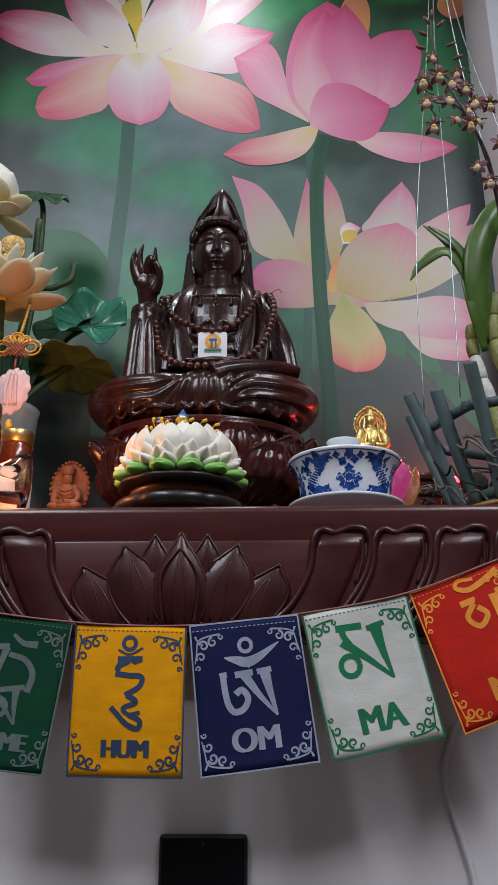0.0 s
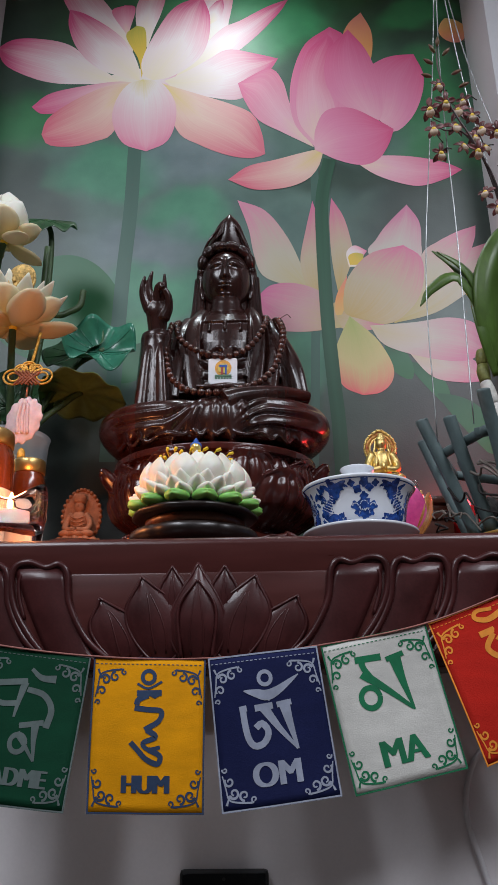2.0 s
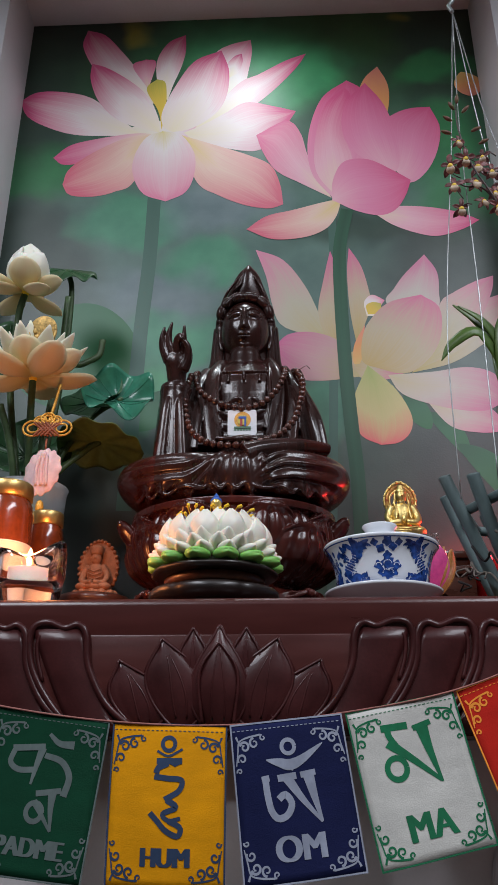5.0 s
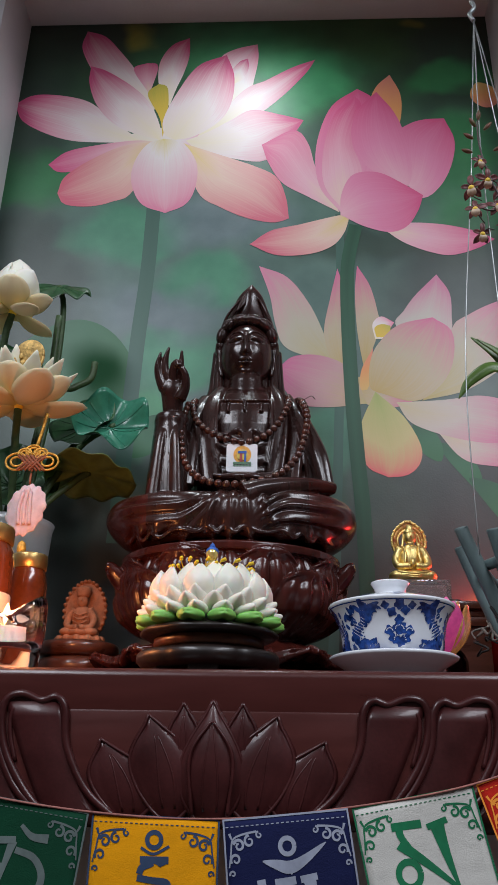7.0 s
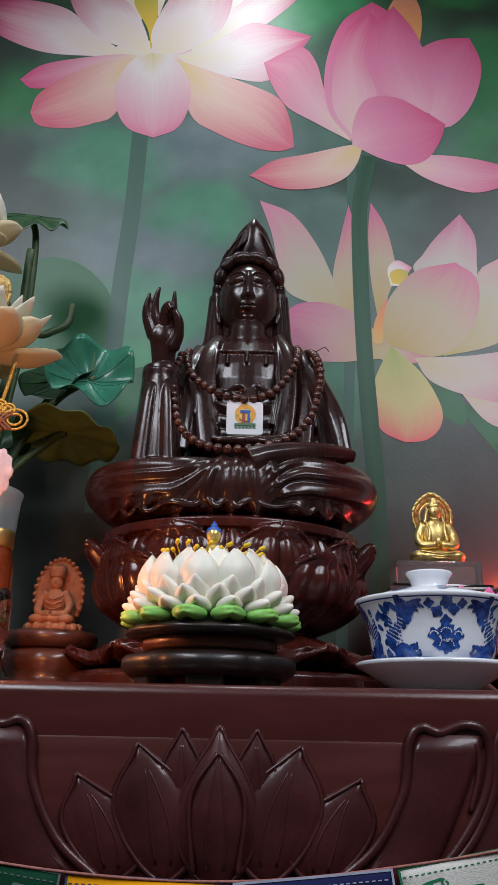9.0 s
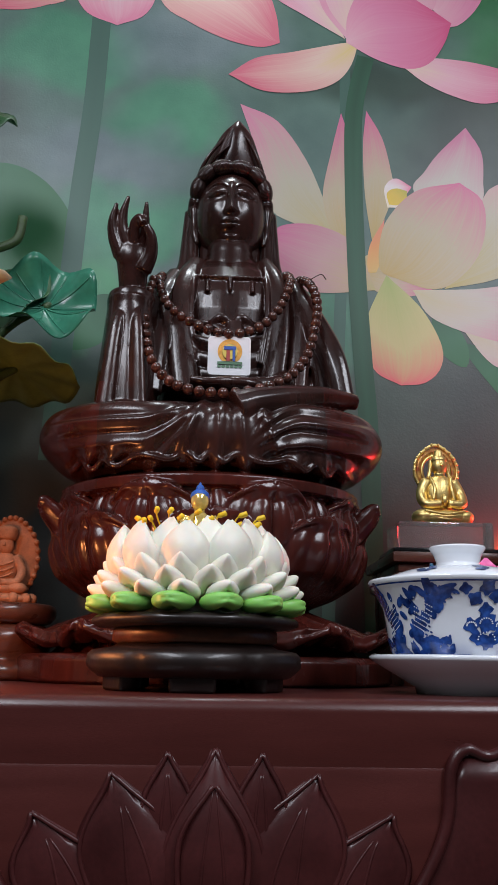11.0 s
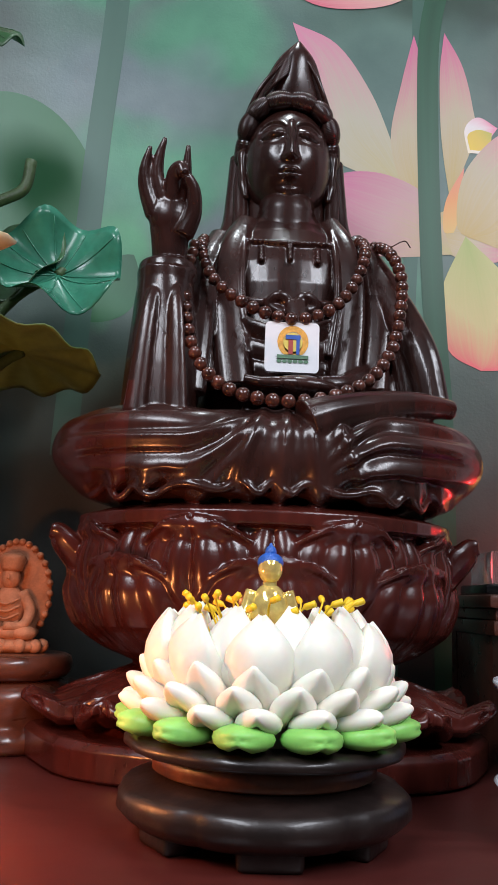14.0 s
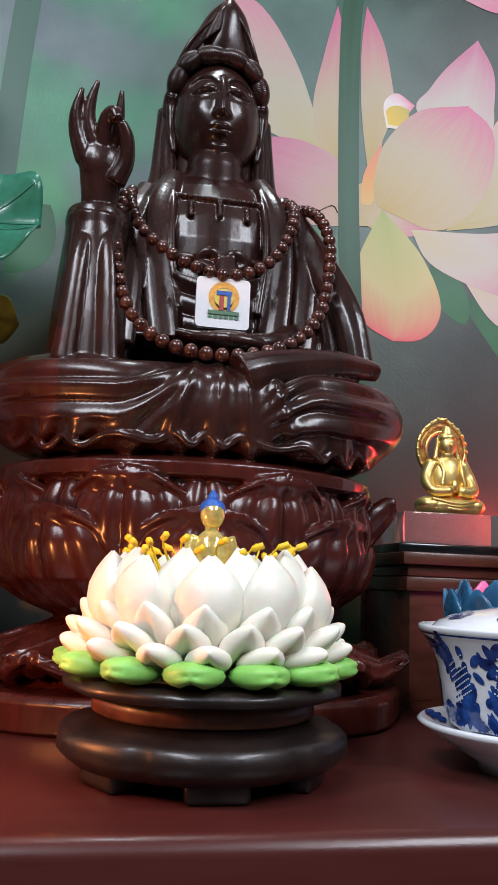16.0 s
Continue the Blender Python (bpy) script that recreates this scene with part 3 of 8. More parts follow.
def printed(base, tip, width, material, bend=0.0, full=0.5, blunt=0.55, name="printed_petal", root=0.0):
    """One flat shape of the print, in the order of overlap."""
    global layer_y
    layer_y -= 0.000012
    b, t = Vector((base[0], 0, base[1])), Vector((tip[0], 0, tip[1]))
    d = t - b
    side = Vector((-d.z, 0, d.x)).normalized()
    bm = bmesh.new()
    uv = bm.loops.layers.uv.verify()
    nu, nv = 8, 26
    rows = []
    for j in range(nv + 1):
        v = j / nv
        c = b + d * v + side * bend * d.length * 4 * v * (1 - v)
        w = max(outline(v, full, blunt), root * (1 - v)) * width / 2
        rows.append([bm.verts.new((c + side * w * (2 * i / nu - 1)) + Vector((0, layer_y, 0))) for i in range(nu + 1)])
    for j in range(nv):
        for i in range(nu):
            f = bm.faces.new((rows[j][i], rows[j][i + 1], rows[j + 1][i + 1], rows[j + 1][i]))
            for loop, q in zip(f.loops, ((i, j), (i + 1, j), (i + 1, j + 1), (i, j + 1))):
                loop[uv].uv = (q[0] / nu, q[1] / nv)
    return part(name, bm, material, mural)


def printed_stem(points, width, material):
    """A flat curved stem of the print."""
    global layer_y
    layer_y -= 0.000012
    path = curve_points([(x, layer_y, z) for x, z in points], 30)
    bm = bmesh.new()
    uv = bm.loops.layers.uv.verify()
    rows = []
    for i, q in enumerate(path):
        d = path[min(i + 1, 30)] - path[max(i - 1, 0)]
        s = Vector((-d.z, 0, d.x)).normalized() * width / 2
        rows.append([bm.verts.new(q + s * k) for k in (-1, 0, 1)])
    for j in range(30):
        for i in range(2):
            f = bm.faces.new((rows[j][i], rows[j][i + 1], rows[j + 1][i + 1], rows[j + 1][i]))
            for loop, q in zip(f.loops, ((i, j), (i + 1, j), (i + 1, j + 1), (i, j + 1))):
                loop[uv].uv = (q[0] / 2, q[1] / 30)
    return part("printed_stem", bm, material, mural)


def blade(base, one, tip, other, material, name="printed_petal"):
    """One flat petal of the print between two curved edges that run from its base to its tip."""
    global layer_y
    layer_y -= 0.000012
    nu, nv = 8, 26
    edges = []
    for side in (one, other):
        ctrl = [base, *side, tip]
        fine = curve_points([(x, layer_y, z) for x, z in ctrl], 120)
        run = [0.0]
        for p, q in zip(fine, fine[1:]):
            run.append(run[-1] + (q - p).length)
        edges.append([fine[min(range(121), key=lambda i: abs(run[i] - run[-1] * j / nv))] for j in range(nv + 1)])
    bm = bmesh.new()
    uv = bm.loops.layers.uv.verify()
    rows = [[bm.verts.new(a.lerp(b, i / nu)) for i in range(nu + 1)] for a, b in zip(*edges)]
    for j in range(nv):
        for i in range(nu):
            f = bm.faces.new((rows[j][i], rows[j][i + 1], rows[j + 1][i + 1], rows[j + 1][i]))
            for loop, q in zip(f.loops, ((i, j), (i + 1, j), (i + 1, j + 1), (i, j + 1))):
                loop[uv].uv = (q[0] / nu, q[1] / nv)
    return part(name, bm, material, mural)


# pond leaves and stems
printed((-0.45, 1.87), (-0.215, 1.82), 0.20, P_LEAF, 0.10, 0.5, 0.5, "printed_leaf")
printed((-0.18, 1.80), (-0.235, 1.735), 0.055, P_LEAF, 0.1, 0.5, 0.5, "printed_leaf")
printed((0.230, 1.755), (0.288, 1.680), 0.030, P_LEAF, 0.10, 0.5, 0.5, "printed_leaf")
printed((0.272, 1.700), (0.345, 1.600), 0.042, P_LEAF, 0.12, 0.5, 0.6, "printed_leaf")
printed((0.20, 1.79), (0.235, 1.725), 0.035, P_LEAF, 0.0, 0.5, 0.6, "printed_leaf")
printed_stem(((-0.213, 2.20), (-0.215, 2.06), (-0.222, 1.933), (-0.226, 1.815), (-0.232, 1.60)), 0.024, P_STEMPALE)
printed_stem(((0.100, 2.17), (0.098, 2.00), (0.085, 1.70), (0.070, 1.40)), 0.014, P_STEMPALE)
# flower at the top
printed((-0.290, 2.335), (-0.100, 2.335), 0.060, P_PALE, 0.0, 0.5, 0.5)
blade((-0.227, 2.395), ((-0.271, 2.409), (-0.328, 2.472), (-0.371, 2.559)), (-0.366, 2.608), ((-0.226, 2.442), (-0.262, 2.499), (-0.296, 2.55), (-0.33, 2.593)), P_PINKTIP)
blade((-0.237, 2.445), ((-0.27, 2.507),), (-0.245, 2.523), ((-0.225, 2.513),), P_ROSE)
blade((-0.199, 2.414), ((-0.219, 2.456), (-0.223, 2.519), (-0.202, 2.566)), (-0.169, 2.585), ((-0.189, 2.455), (-0.176, 2.497), (-0.168, 2.539)), P_PINKTIP)
blade((-0.24, 2.331), ((-0.295, 2.332), (-0.366, 2.337), (-0.419, 2.356), (-0.464, 2.386)), (-0.482, 2.426), ((-0.299, 2.383), (-0.344, 2.427), (-0.398, 2.445), (-0.451, 2.447)), P_PINKTIP)
blade((-0.223, 2.333), ((-0.283, 2.308), (-0.34, 2.274), (-0.384, 2.267)), (-0.405, 2.284), ((-0.255, 2.336), (-0.315, 2.328), (-0.374, 2.313)), P_ROSE)
blade((-0.21, 2.333), ((-0.252, 2.223), (-0.284, 2.202), (-0.322, 2.192), (-0.367, 2.197)), (-0.382, 2.221), ((-0.274, 2.324), (-0.332, 2.293), (-0.373, 2.256)), P_CORAL)
blade((-0.21, 2.335), ((-0.283, 2.365), (-0.328, 2.414), (-0.35, 2.473)), (-0.351, 2.517), ((-0.213, 2.368), (-0.234, 2.422), (-0.269, 2.464), (-0.32, 2.504)), P_PINKTIP)
blade((-0.095, 2.362), ((-0.121, 2.467), (-0.11, 2.531), (-0.081, 2.554)), (-0.041, 2.565), ((-0.056, 2.432), (-0.046, 2.479), (-0.039, 2.529)), P_PALE)
blade((-0.083, 2.466), ((-0.088, 2.497), (-0.073, 2.522)), (-0.058, 2.529), ((-0.065, 2.48), (-0.057, 2.505)), P_PINKTIP)
blade((-0.145, 2.344), ((-0.067, 2.448), (-0.026, 2.473), (0.026, 2.506)), (0.066, 2.523), ((-0.085, 2.361), (-0.04, 2.39), (0.005, 2.434), (0.047, 2.488)), P_PINKTIP)
blade((-0.165, 2.334), ((-0.125, 2.354), (-0.086, 2.38), (-0.049, 2.403), (0.005, 2.39)), (0.043, 2.377), ((-0.144, 2.313), (-0.093, 2.295), (-0.029, 2.285), (-0.005, 2.316), (0.027, 2.349)), P_PINKTIP)
blade((-0.207, 2.343), ((-0.215, 2.388), (-0.24, 2.445)), (-0.221, 2.47), ((-0.201, 2.394), (-0.204, 2.458)), P_YELLOW, "printed_flower_heart")
blade((-0.169, 2.328), ((-0.14, 2.221), (-0.1, 2.187), (-0.052, 2.163), (-0.009, 2.154)), (0.016, 2.162), ((-0.114, 2.305), (-0.044, 2.275), (-0.005, 2.25), (0.011, 2.207)), P_CORAL)
blade((-0.185, 2.336), ((-0.203, 2.348), (-0.208, 2.384), (-0.186, 2.448), (-0.15, 2.513)), (-0.098, 2.539), ((-0.15, 2.344), (-0.106, 2.379), (-0.086, 2.425), (-0.083, 2.487)), P_PINKTIP)
blade((-0.205, 2.339), ((-0.232, 2.328), (-0.252, 2.291), (-0.256, 2.245), (-0.235, 2.196)), (-0.193, 2.176), ((-0.172, 2.331), (-0.145, 2.286), (-0.143, 2.236), (-0.158, 2.195)), P_SOFT)
# flower behind the statue
printed((0.100, 1.846), (0.210, 1.836), 0.060, P_CREAM, 0.0, 0.5, 0.5)
blade((0.214, 1.823), ((0.311, 1.935), (0.36, 1.962)), (0.407, 1.975), ((0.283, 1.841), (0.346, 1.883), (0.396, 1.923)), P_IVORY)
blade((0.21, 1.823), ((0.268, 1.947), (0.291, 1.969), (0.33, 1.991)), (0.362, 2.002), ((0.294, 1.864), (0.335, 1.925), (0.357, 1.974)), P_IVORY)
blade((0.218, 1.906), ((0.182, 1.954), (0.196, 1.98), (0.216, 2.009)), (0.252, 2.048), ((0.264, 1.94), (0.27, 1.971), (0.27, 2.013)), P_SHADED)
blade((0.112, 1.843), ((0.057, 1.891), (0.009, 1.916), (-0.006, 1.957), (-0.015, 2.01)), (-0.033, 2.067), ((0.091, 1.881), (0.073, 1.931), (0.05, 1.99), (0.014, 2.044)), P_IVORY)
blade((0.109, 1.843), ((0.081, 1.891), (0.07, 1.941), (0.081, 2.004)), (0.094, 2.061), ((0.107, 1.891), (0.105, 1.951), (0.105, 2.014)), P_CREAM)
blade((0.13, 1.876), ((0.124, 1.921), (0.121, 1.962), (0.121, 2.019)), (0.126, 2.066), ((0.156, 1.946), (0.155, 1.979), (0.145, 2.027)), P_CREAM)
blade((0.149, 1.929), ((0.146, 1.956), (0.16, 1.97)), (0.18, 1.959), ((0.167, 1.931), (0.172, 1.946)), P_PALE)
blade((0.151, 1.933), ((0.149, 1.949), (0.16, 1.956)), (0.174, 1.953), ((0.163, 1.933), (0.172, 1.941)), P_YELLOW, "printed_flower_heart")
blade((0.132, 1.818), ((0.073, 1.812), (0.03, 1.818), (0.008, 1.843)), (-0.002, 1.877), ((0.109, 1.876), (0.066, 1.9), (0.022, 1.899)), P_LEFTDEEP)
blade((0.133, 1.841), ((0.123, 1.843), (0.126, 1.876)), (0.145, 1.913), ((0.137, 1.852), (0.141, 1.881)), P_ORANGE)
blade((0.145, 1.838), ((0.122, 1.786), (0.118, 1.75), (0.129, 1.716)), (0.158, 1.7), ((0.185, 1.797), (0.207, 1.752), (0.205, 1.723), (0.186, 1.704)), P_GREENISH)
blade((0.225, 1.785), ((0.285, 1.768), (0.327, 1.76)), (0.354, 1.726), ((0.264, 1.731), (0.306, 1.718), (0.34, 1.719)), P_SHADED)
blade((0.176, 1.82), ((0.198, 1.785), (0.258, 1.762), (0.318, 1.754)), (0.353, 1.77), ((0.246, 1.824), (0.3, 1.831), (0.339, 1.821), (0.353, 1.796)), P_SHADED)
blade((0.148, 1.837), ((0.137, 1.847), (0.139, 1.886), (0.152, 1.919), (0.186, 1.954)), (0.24, 1.968), ((0.204, 1.822), (0.245, 1.85), (0.266, 1.891), (0.268, 1.942)), P_CREAM)
printed_stem(((0.127, 2.147), (0.111, 2.068), (0.108, 1.972), (0.110, 1.833), (0.115, 1.723), (0.120, 1.629), (0.122, 1.40)), 0.022, P_STEM)
# tall bud at the side
blade((0.192, 2.315), ((0.164, 2.407), (0.173, 2.451)), (0.2, 2.482), ((0.213, 2.372), (0.217, 2.432)), P_ORANGE)
blade((0.218, 2.228), ((0.211, 2.34), (0.226, 2.363), (0.254, 2.374)), (0.29, 2.376), ((0.242, 2.201), (0.273, 2.227), (0.295, 2.273), (0.304, 2.326)), P_DEEP)
blade((0.101, 2.173), ((0.048, 2.207), (0.005, 2.237), (-0.019, 2.281)), (-0.031, 2.322), ((0.086, 2.212), (0.063, 2.267), (0.05, 2.324), (0.025, 2.354)), P_ROSE)
blade((0.105, 2.17), ((0.068, 2.23), (0.064, 2.315), (0.091, 2.405)), (0.14, 2.449), ((0.157, 2.205), (0.189, 2.265), (0.194, 2.353), (0.169, 2.423)), P_DEEP)
blade((0.111, 2.173), ((0.077, 2.23), (0.076, 2.304), (0.097, 2.388)), (0.135, 2.431), ((0.139, 2.217), (0.141, 2.266), (0.128, 2.329), (0.146, 2.407)), P_ROSE)
blade((0.201, 2.226), ((0.141, 2.282), (0.126, 2.339), (0.138, 2.396)), (0.174, 2.441), ((0.219, 2.228), (0.227, 2.264), (0.223, 2.321), (0.205, 2.388)), P_DEEP)
blade((0.173, 2.137), ((0.204, 2.111), (0.244, 2.092), (0.28, 2.085), (0.322, 2.098)), (0.352, 2.116), ((0.206, 2.15), (0.266, 2.147), (0.321, 2.133)), P_ROSE)
blade((0.118, 2.168), ((0.108, 2.133), (0.088, 2.106), (0.051, 2.09), (-0.004, 2.088)), (-0.049, 2.11), ((0.095, 2.166), (0.033, 2.149), (-0.014, 2.137)), P_CORAL)
blade((0.102, 2.168), ((0.105, 2.212), (0.126, 2.253), (0.169, 2.257), (0.211, 2.231)), (0.242, 2.207), ((0.141, 2.144), (0.182, 2.132), (0.211, 2.143), (0.231, 2.174)), P_DEEP)
printed((0.355, 2.46), (0.375, 2.40), 0.05, P_ORANGE, 0.0, 0.5, 0.5)

# ---- the carved altar shelf ----
shelf = thing("altar_shelf", (0, 0.83, SHELF_Z - 0.115), "dark red lacquered altar shelf with a front carved in lotus petals", "shelf")


def shelf_profile(x0, x1):
    """The plank with a rounded nose, extruded along x."""
    nose = [(SHELF_Y + 0.007 - 0.007 * math.sin(a), SHELF_Z - 0.007 + 0.007 * math.cos(a)) for a in [math.pi / 2 * k / 8 for k in range(9)]]
    pts = [(BACK - 0.003, SHELF_Z)] + nose + [(SHELF_Y + 0.001, SHELF_Z - 0.026), (SHELF_Y + 0.002, SHELF_Z - 0.032), (BACK - 0.003, SHELF_Z - 0.032)]
    bm = bmesh.new()
    a = [bm.verts.new((x0, y, z)) for y, z in pts]
    b = [bm.verts.new((x1, y, z)) for y, z in pts]
    for i in range(len(pts)):
        j = (i + 1) % len(pts)
        bm.faces.new((a[i], a[j], b[j], b[i]))
    bm.faces.new(a[::-1])
    bm.faces.new(b)
    return bm


sharp(part("top", shelf_profile(LEFT + 0.004, RIGHT - 0.004), M_SHELF, shelf))
sharp(part("front_board", box(bmesh.new(), (LEFT + 0.004, SHELF_Y + 0.0015, SHELF_Z - 0.1145), (RIGHT - 0.004, 0.733, SHELF_Z - 0.0315), 0.002), M_SHELF, shelf, "plain dark red front board under the carving"))
AX = -0.049


def carved_petal(x, z0, z1, w, lean=0.0, depth=0.006, full=0.45, y=0.6755, name="carved_petal"):
    """A bulging pointed petal in relief, with a raised rim and a middle crease."""
    bm = bmesh.new()

    def f(u, v):
        s = 2 * u - 1
        h = outline(v, full, 1.25) * w / 2
        rim = 0.0016 * max(0, 1 - abs(abs(s) - 0.9) / 0.12)
        return (x + s * h + lean * v * v, y - depth * math.cos(s * math.pi / 2) ** 0.7 * math.sin(math.pi * min(1, v * 0.9 + 0.08)) - rim, z0 + (z1 - z0) * v)
    sheet(bm, f, 14, 16, 0.004)
    for u in (0.03, 0.97):
        tube(bm, [Vector(f(u, k / 10)) + Vector((0, -0.002, 0)) for k in range(11)], (0.0016, 0.0011), 6, 24)
    for u in (0.36, 0.64):
        tube(bm, [Vector(f(0.5 + (u - 0.5) * (1 - 0.7 * k / 6), 0.15 + 0.11 * k)) + Vector((0, -0.0016, 0)) for k in range(7)], (0.0011, 0.0007), 6, 14)
    return part(name, bm, M_CARVE, shelf)


Z0 = SHELF_Z - 0.112
for s in (-1, 1):
    carved_petal(AX + s * 0.060, Z0, 1.322, 0.052, s * 0.026, 0.004, 0.5)
    carved_petal(AX + s * 0.022, 1.30, 1.349, 0.026, s * 0.001, 0.004)
    carved_petal(AX + s * 0.030, Z0, 1.340, 0.056, s * 0.020, 0.006, 0.5, 0.6750)
carved_petal(AX, Z0 - 0.004, 1.351, 0.052, 0.0, 0.010, 0.4, 0.6745)
for s in (-1, 1):
    bm = bmesh.new()
    tube(bm, [(AX + s * 0.001, 0.6660, 1.335), (AX + s * 0.016, 0.6645, 1.310), (AX + s * 0.013, 0.6655, 1.27)], (0.0012, 0.0016), 6)
    part("carved_crease", bm, M_CARVE, shelf)


def carved_scroll(s, x, w, name="carved_scroll"):
    """A long leaf with a wavy head, sweeping down towards the middle: a rounded rim, an inner rim and veins."""
    def at(px, pz, lift=0.0):
        return (AX + s * (x + px), 0.6728 - lift, pz)
    bm = bmesh.new()
    rim = [(-0.052, 1.262), (-0.022, 1.285), (-0.004, 1.316), (0.000, 1.343), (0.008, 1.352), (w * 0.38, 1.349), (w * 0.68, 1.354), (w * 0.93, 1.350), (w * 0.98, 1.334), (w * 0.84, 1.310), (w * 0.45, 1.282), (0.0, 1.262)]
    tube(bm, [at(*q, 0.001) for q in rim], 0.0030, 8, 60)
    inner = [(-0.028, 1.268), (0.000, 1.298), (0.0085, 1.322), (0.0095, 1.338), (0.015, 1.343), (w * 0.42, 1.341), (w * 0.70, 1.345), (w * 0.84, 1.339), (w * 0.82, 1.324), (w * 0.70, 1.305)]
    tube(bm, [at(*q) for q in inner], 0.0018, 6, 50)
    part(name, bm, M_CARVE, shelf)
    for k in (0.30, 0.55):
        bm = bmesh.new()
        tube(bm, [at(w * k + 0.004, 1.330), at(w * k - 0.004, 1.305), at(w * k - 0.020, 1.280), at(w * k - 0.045, 1.263)], (0.0008, 0.0016), 6)
        part("carved_crease", bm, M_CARVE, shelf)
    bm = bmesh.new()

    def f(u, v):

        x0 = -0.040 + 0.044 * v ** 0.6
        x1 = w * (0.05 + 0.90 * v ** 0.8)
        return at(x0 + (x1 - x0) * u, 1.262 + 0.086 * v, 0.0025 * math.sin(math.pi * u) - 0.001)
    sheet(bm, f, 8, 8, 0.003)
    part("carved_leaf", bm, M_CARVE, shelf)


for s in (-1, 1):
    carved_scroll(s, 0.115, 0.050)
    carved_scroll(s, 0.168, 0.049)
    carved_scroll(s, 0.221, 0.048)
    carved_scroll(s, 0.273, 0.048)

# ---- the seated statue: one carved mesh ----
SX, SY, SZ = -0.055, 0.94, SHELF_Z


def bump2(x, z, cx, cz, sx, sz):
    return math.exp(-((x - cx) / sx) ** 2 - ((z - cz) / sz) ** 2)


def step(a, b, x):
    t = max(0.0, min(1.0, (x - a) / (b - a)))
    return t * t * (3 - 2 * t)


def carve_statue():
    """The robed body and its lotus seat, carved from soft overlapping forms."""
    bm = bmesh.new()
    o = Vector((SX, SY, SZ))

    def B(c, r, turn=None, bend=None, u=20, v=12):
        ball(bm, o + Vector(c), r, turn, u, v, bend)

    def T(pts, r, flat=1.0, seg=8, n=20):
        tube(bm, [o + Vector(q) for q in pts], r, seg, n, flat)

    def L(profile, squash=(1, 0.82), seg=48, y=0.0, wave=None, x=0.0):
        lathe(bm, o + Vector((x, y, 0)), profile, seg, squash, wave)

    def leaf(f, nu=14, nv=14, thick=0.008):
        sheet(bm, lambda u, v: o + Vector(f(u, v)), nu, nv, thick, uv=False)

    # stepped foot and the flare of drooping leaves
    L([(0.146, 0.0), (0.150, 0.002), (0.150, 0.017), (0.146, 0.021), (0.100, 0.023)], (1, 0.80), 48, 0, lambda a, z: 1 + 0.018 * math.cos(8 * a))
    L([(0.128, 0.018), (0.118, 0.030), (0.088, 0.046), (0.072, 0.058), (0.072, 0.068), (0.084, 0.078)])
    for k in range(10):
        a = 2 * math.pi * (k + 0.5) / 10

        def droop(u, v, a=a):
            s = 2 * u - 1
            h = max(0.10, outline(v * 0.94 + 0.06, 0.55, 0.6)) * 0.050
            r = 0.066 + 0.086 * v
            z = 0.064 - 0.036 * v ** 0.7 + 0.014 * max(0, v - 0.80) / 0.20 - 0.006 * s * s + 0.0026 * math.cos(abs(s) * 12) * math.sin(math.pi * v) + 0.004 * step(0.80, 0.94, abs(s))
            return (r * math.cos(a) - s * h * math.sin(a), 0.82 * (r * math.sin(a) + s * h * math.cos(a)), z)
        leaf(droop, 30, 16, 0.008)
    # bowl wrapped in three rows of broad cupped petals, each cleft at its tip
    bowl = [(0.064, 0.062), (0.080, 0.070), (0.096, 0.084), (0.106, 0.104), (0.112, 0.128), (0.114, 0.146), (0.106, 0.148)]
    L(bowl)

    def radius(z):
        for (r0, z0), (r1, z1) in zip(bowl, bowl[1:6]):
            if z <= z1:
                return r0 + (r1 - r0) * max(0, (z - z0)) / (z1 - z0)
        return 0.114
    for z0, z1, half, shift, lift, curl in ((0.100, 0.1470, 0.040, 0.0, -0.008, 0.004), (0.080, 0.1455, 0.046, 0.5, 0.000, 0.010), (0.060, 0.124, 0.049, 0.0, 0.012, 0.007)):
        for k in range(8):
            a = 2 * math.pi * (k + shift) / 8 - math.pi / 2

            def cupped(u, v, a=a):
                s = 2 * u - 1
                g = abs(s)
                w = max(0.03, outline(0.12 + 0.88 * v, 0.52, 0.40)) * half
                z = z0 + (z1 - z0) * v - 0.003 * math.exp(-(s / 0.30) ** 2) * step(0.92, 1, v)
                r = radius(z) + lift + 0.016 * math.sin(math.pi * min(1, v * 0.85 + 0.12)) * (1 - 0.95 * s * s) + curl * step(0.80, 1, v)
                r += 0.0032 * step(0.84, 0.92, g) + 0.0015 * math.sin((g - 0.1) * 15.0) * step(0.84, 0.76, g) * step(0.94, 0.78, v) * step(0.02, 0.3, v)
                r -= 0.0036 * math.exp(-(s / 0.060) ** 2) * step(0.25, 0.6, v)
                t = s * w / r
                return (r * math.cos(a + t), 0.82 * r * math.sin(a + t), z)
            leaf(cupped, 56, 26, 0.006)
    for s in (-1, 1):
        T([(s * 0.118, -0.020, 0.120), (s * 0.131, -0.026, 0.134), (s * 0.136, -0.028, 0.140), (s * 0.141, -0.030, 0.141)], (0.012, 0.005), 0.7, 10, 14)
    L([(0.112, 0.141), (0.126, 0.144), (0.127, 0.152), (0.110, 0.157)], (1, 0.80))

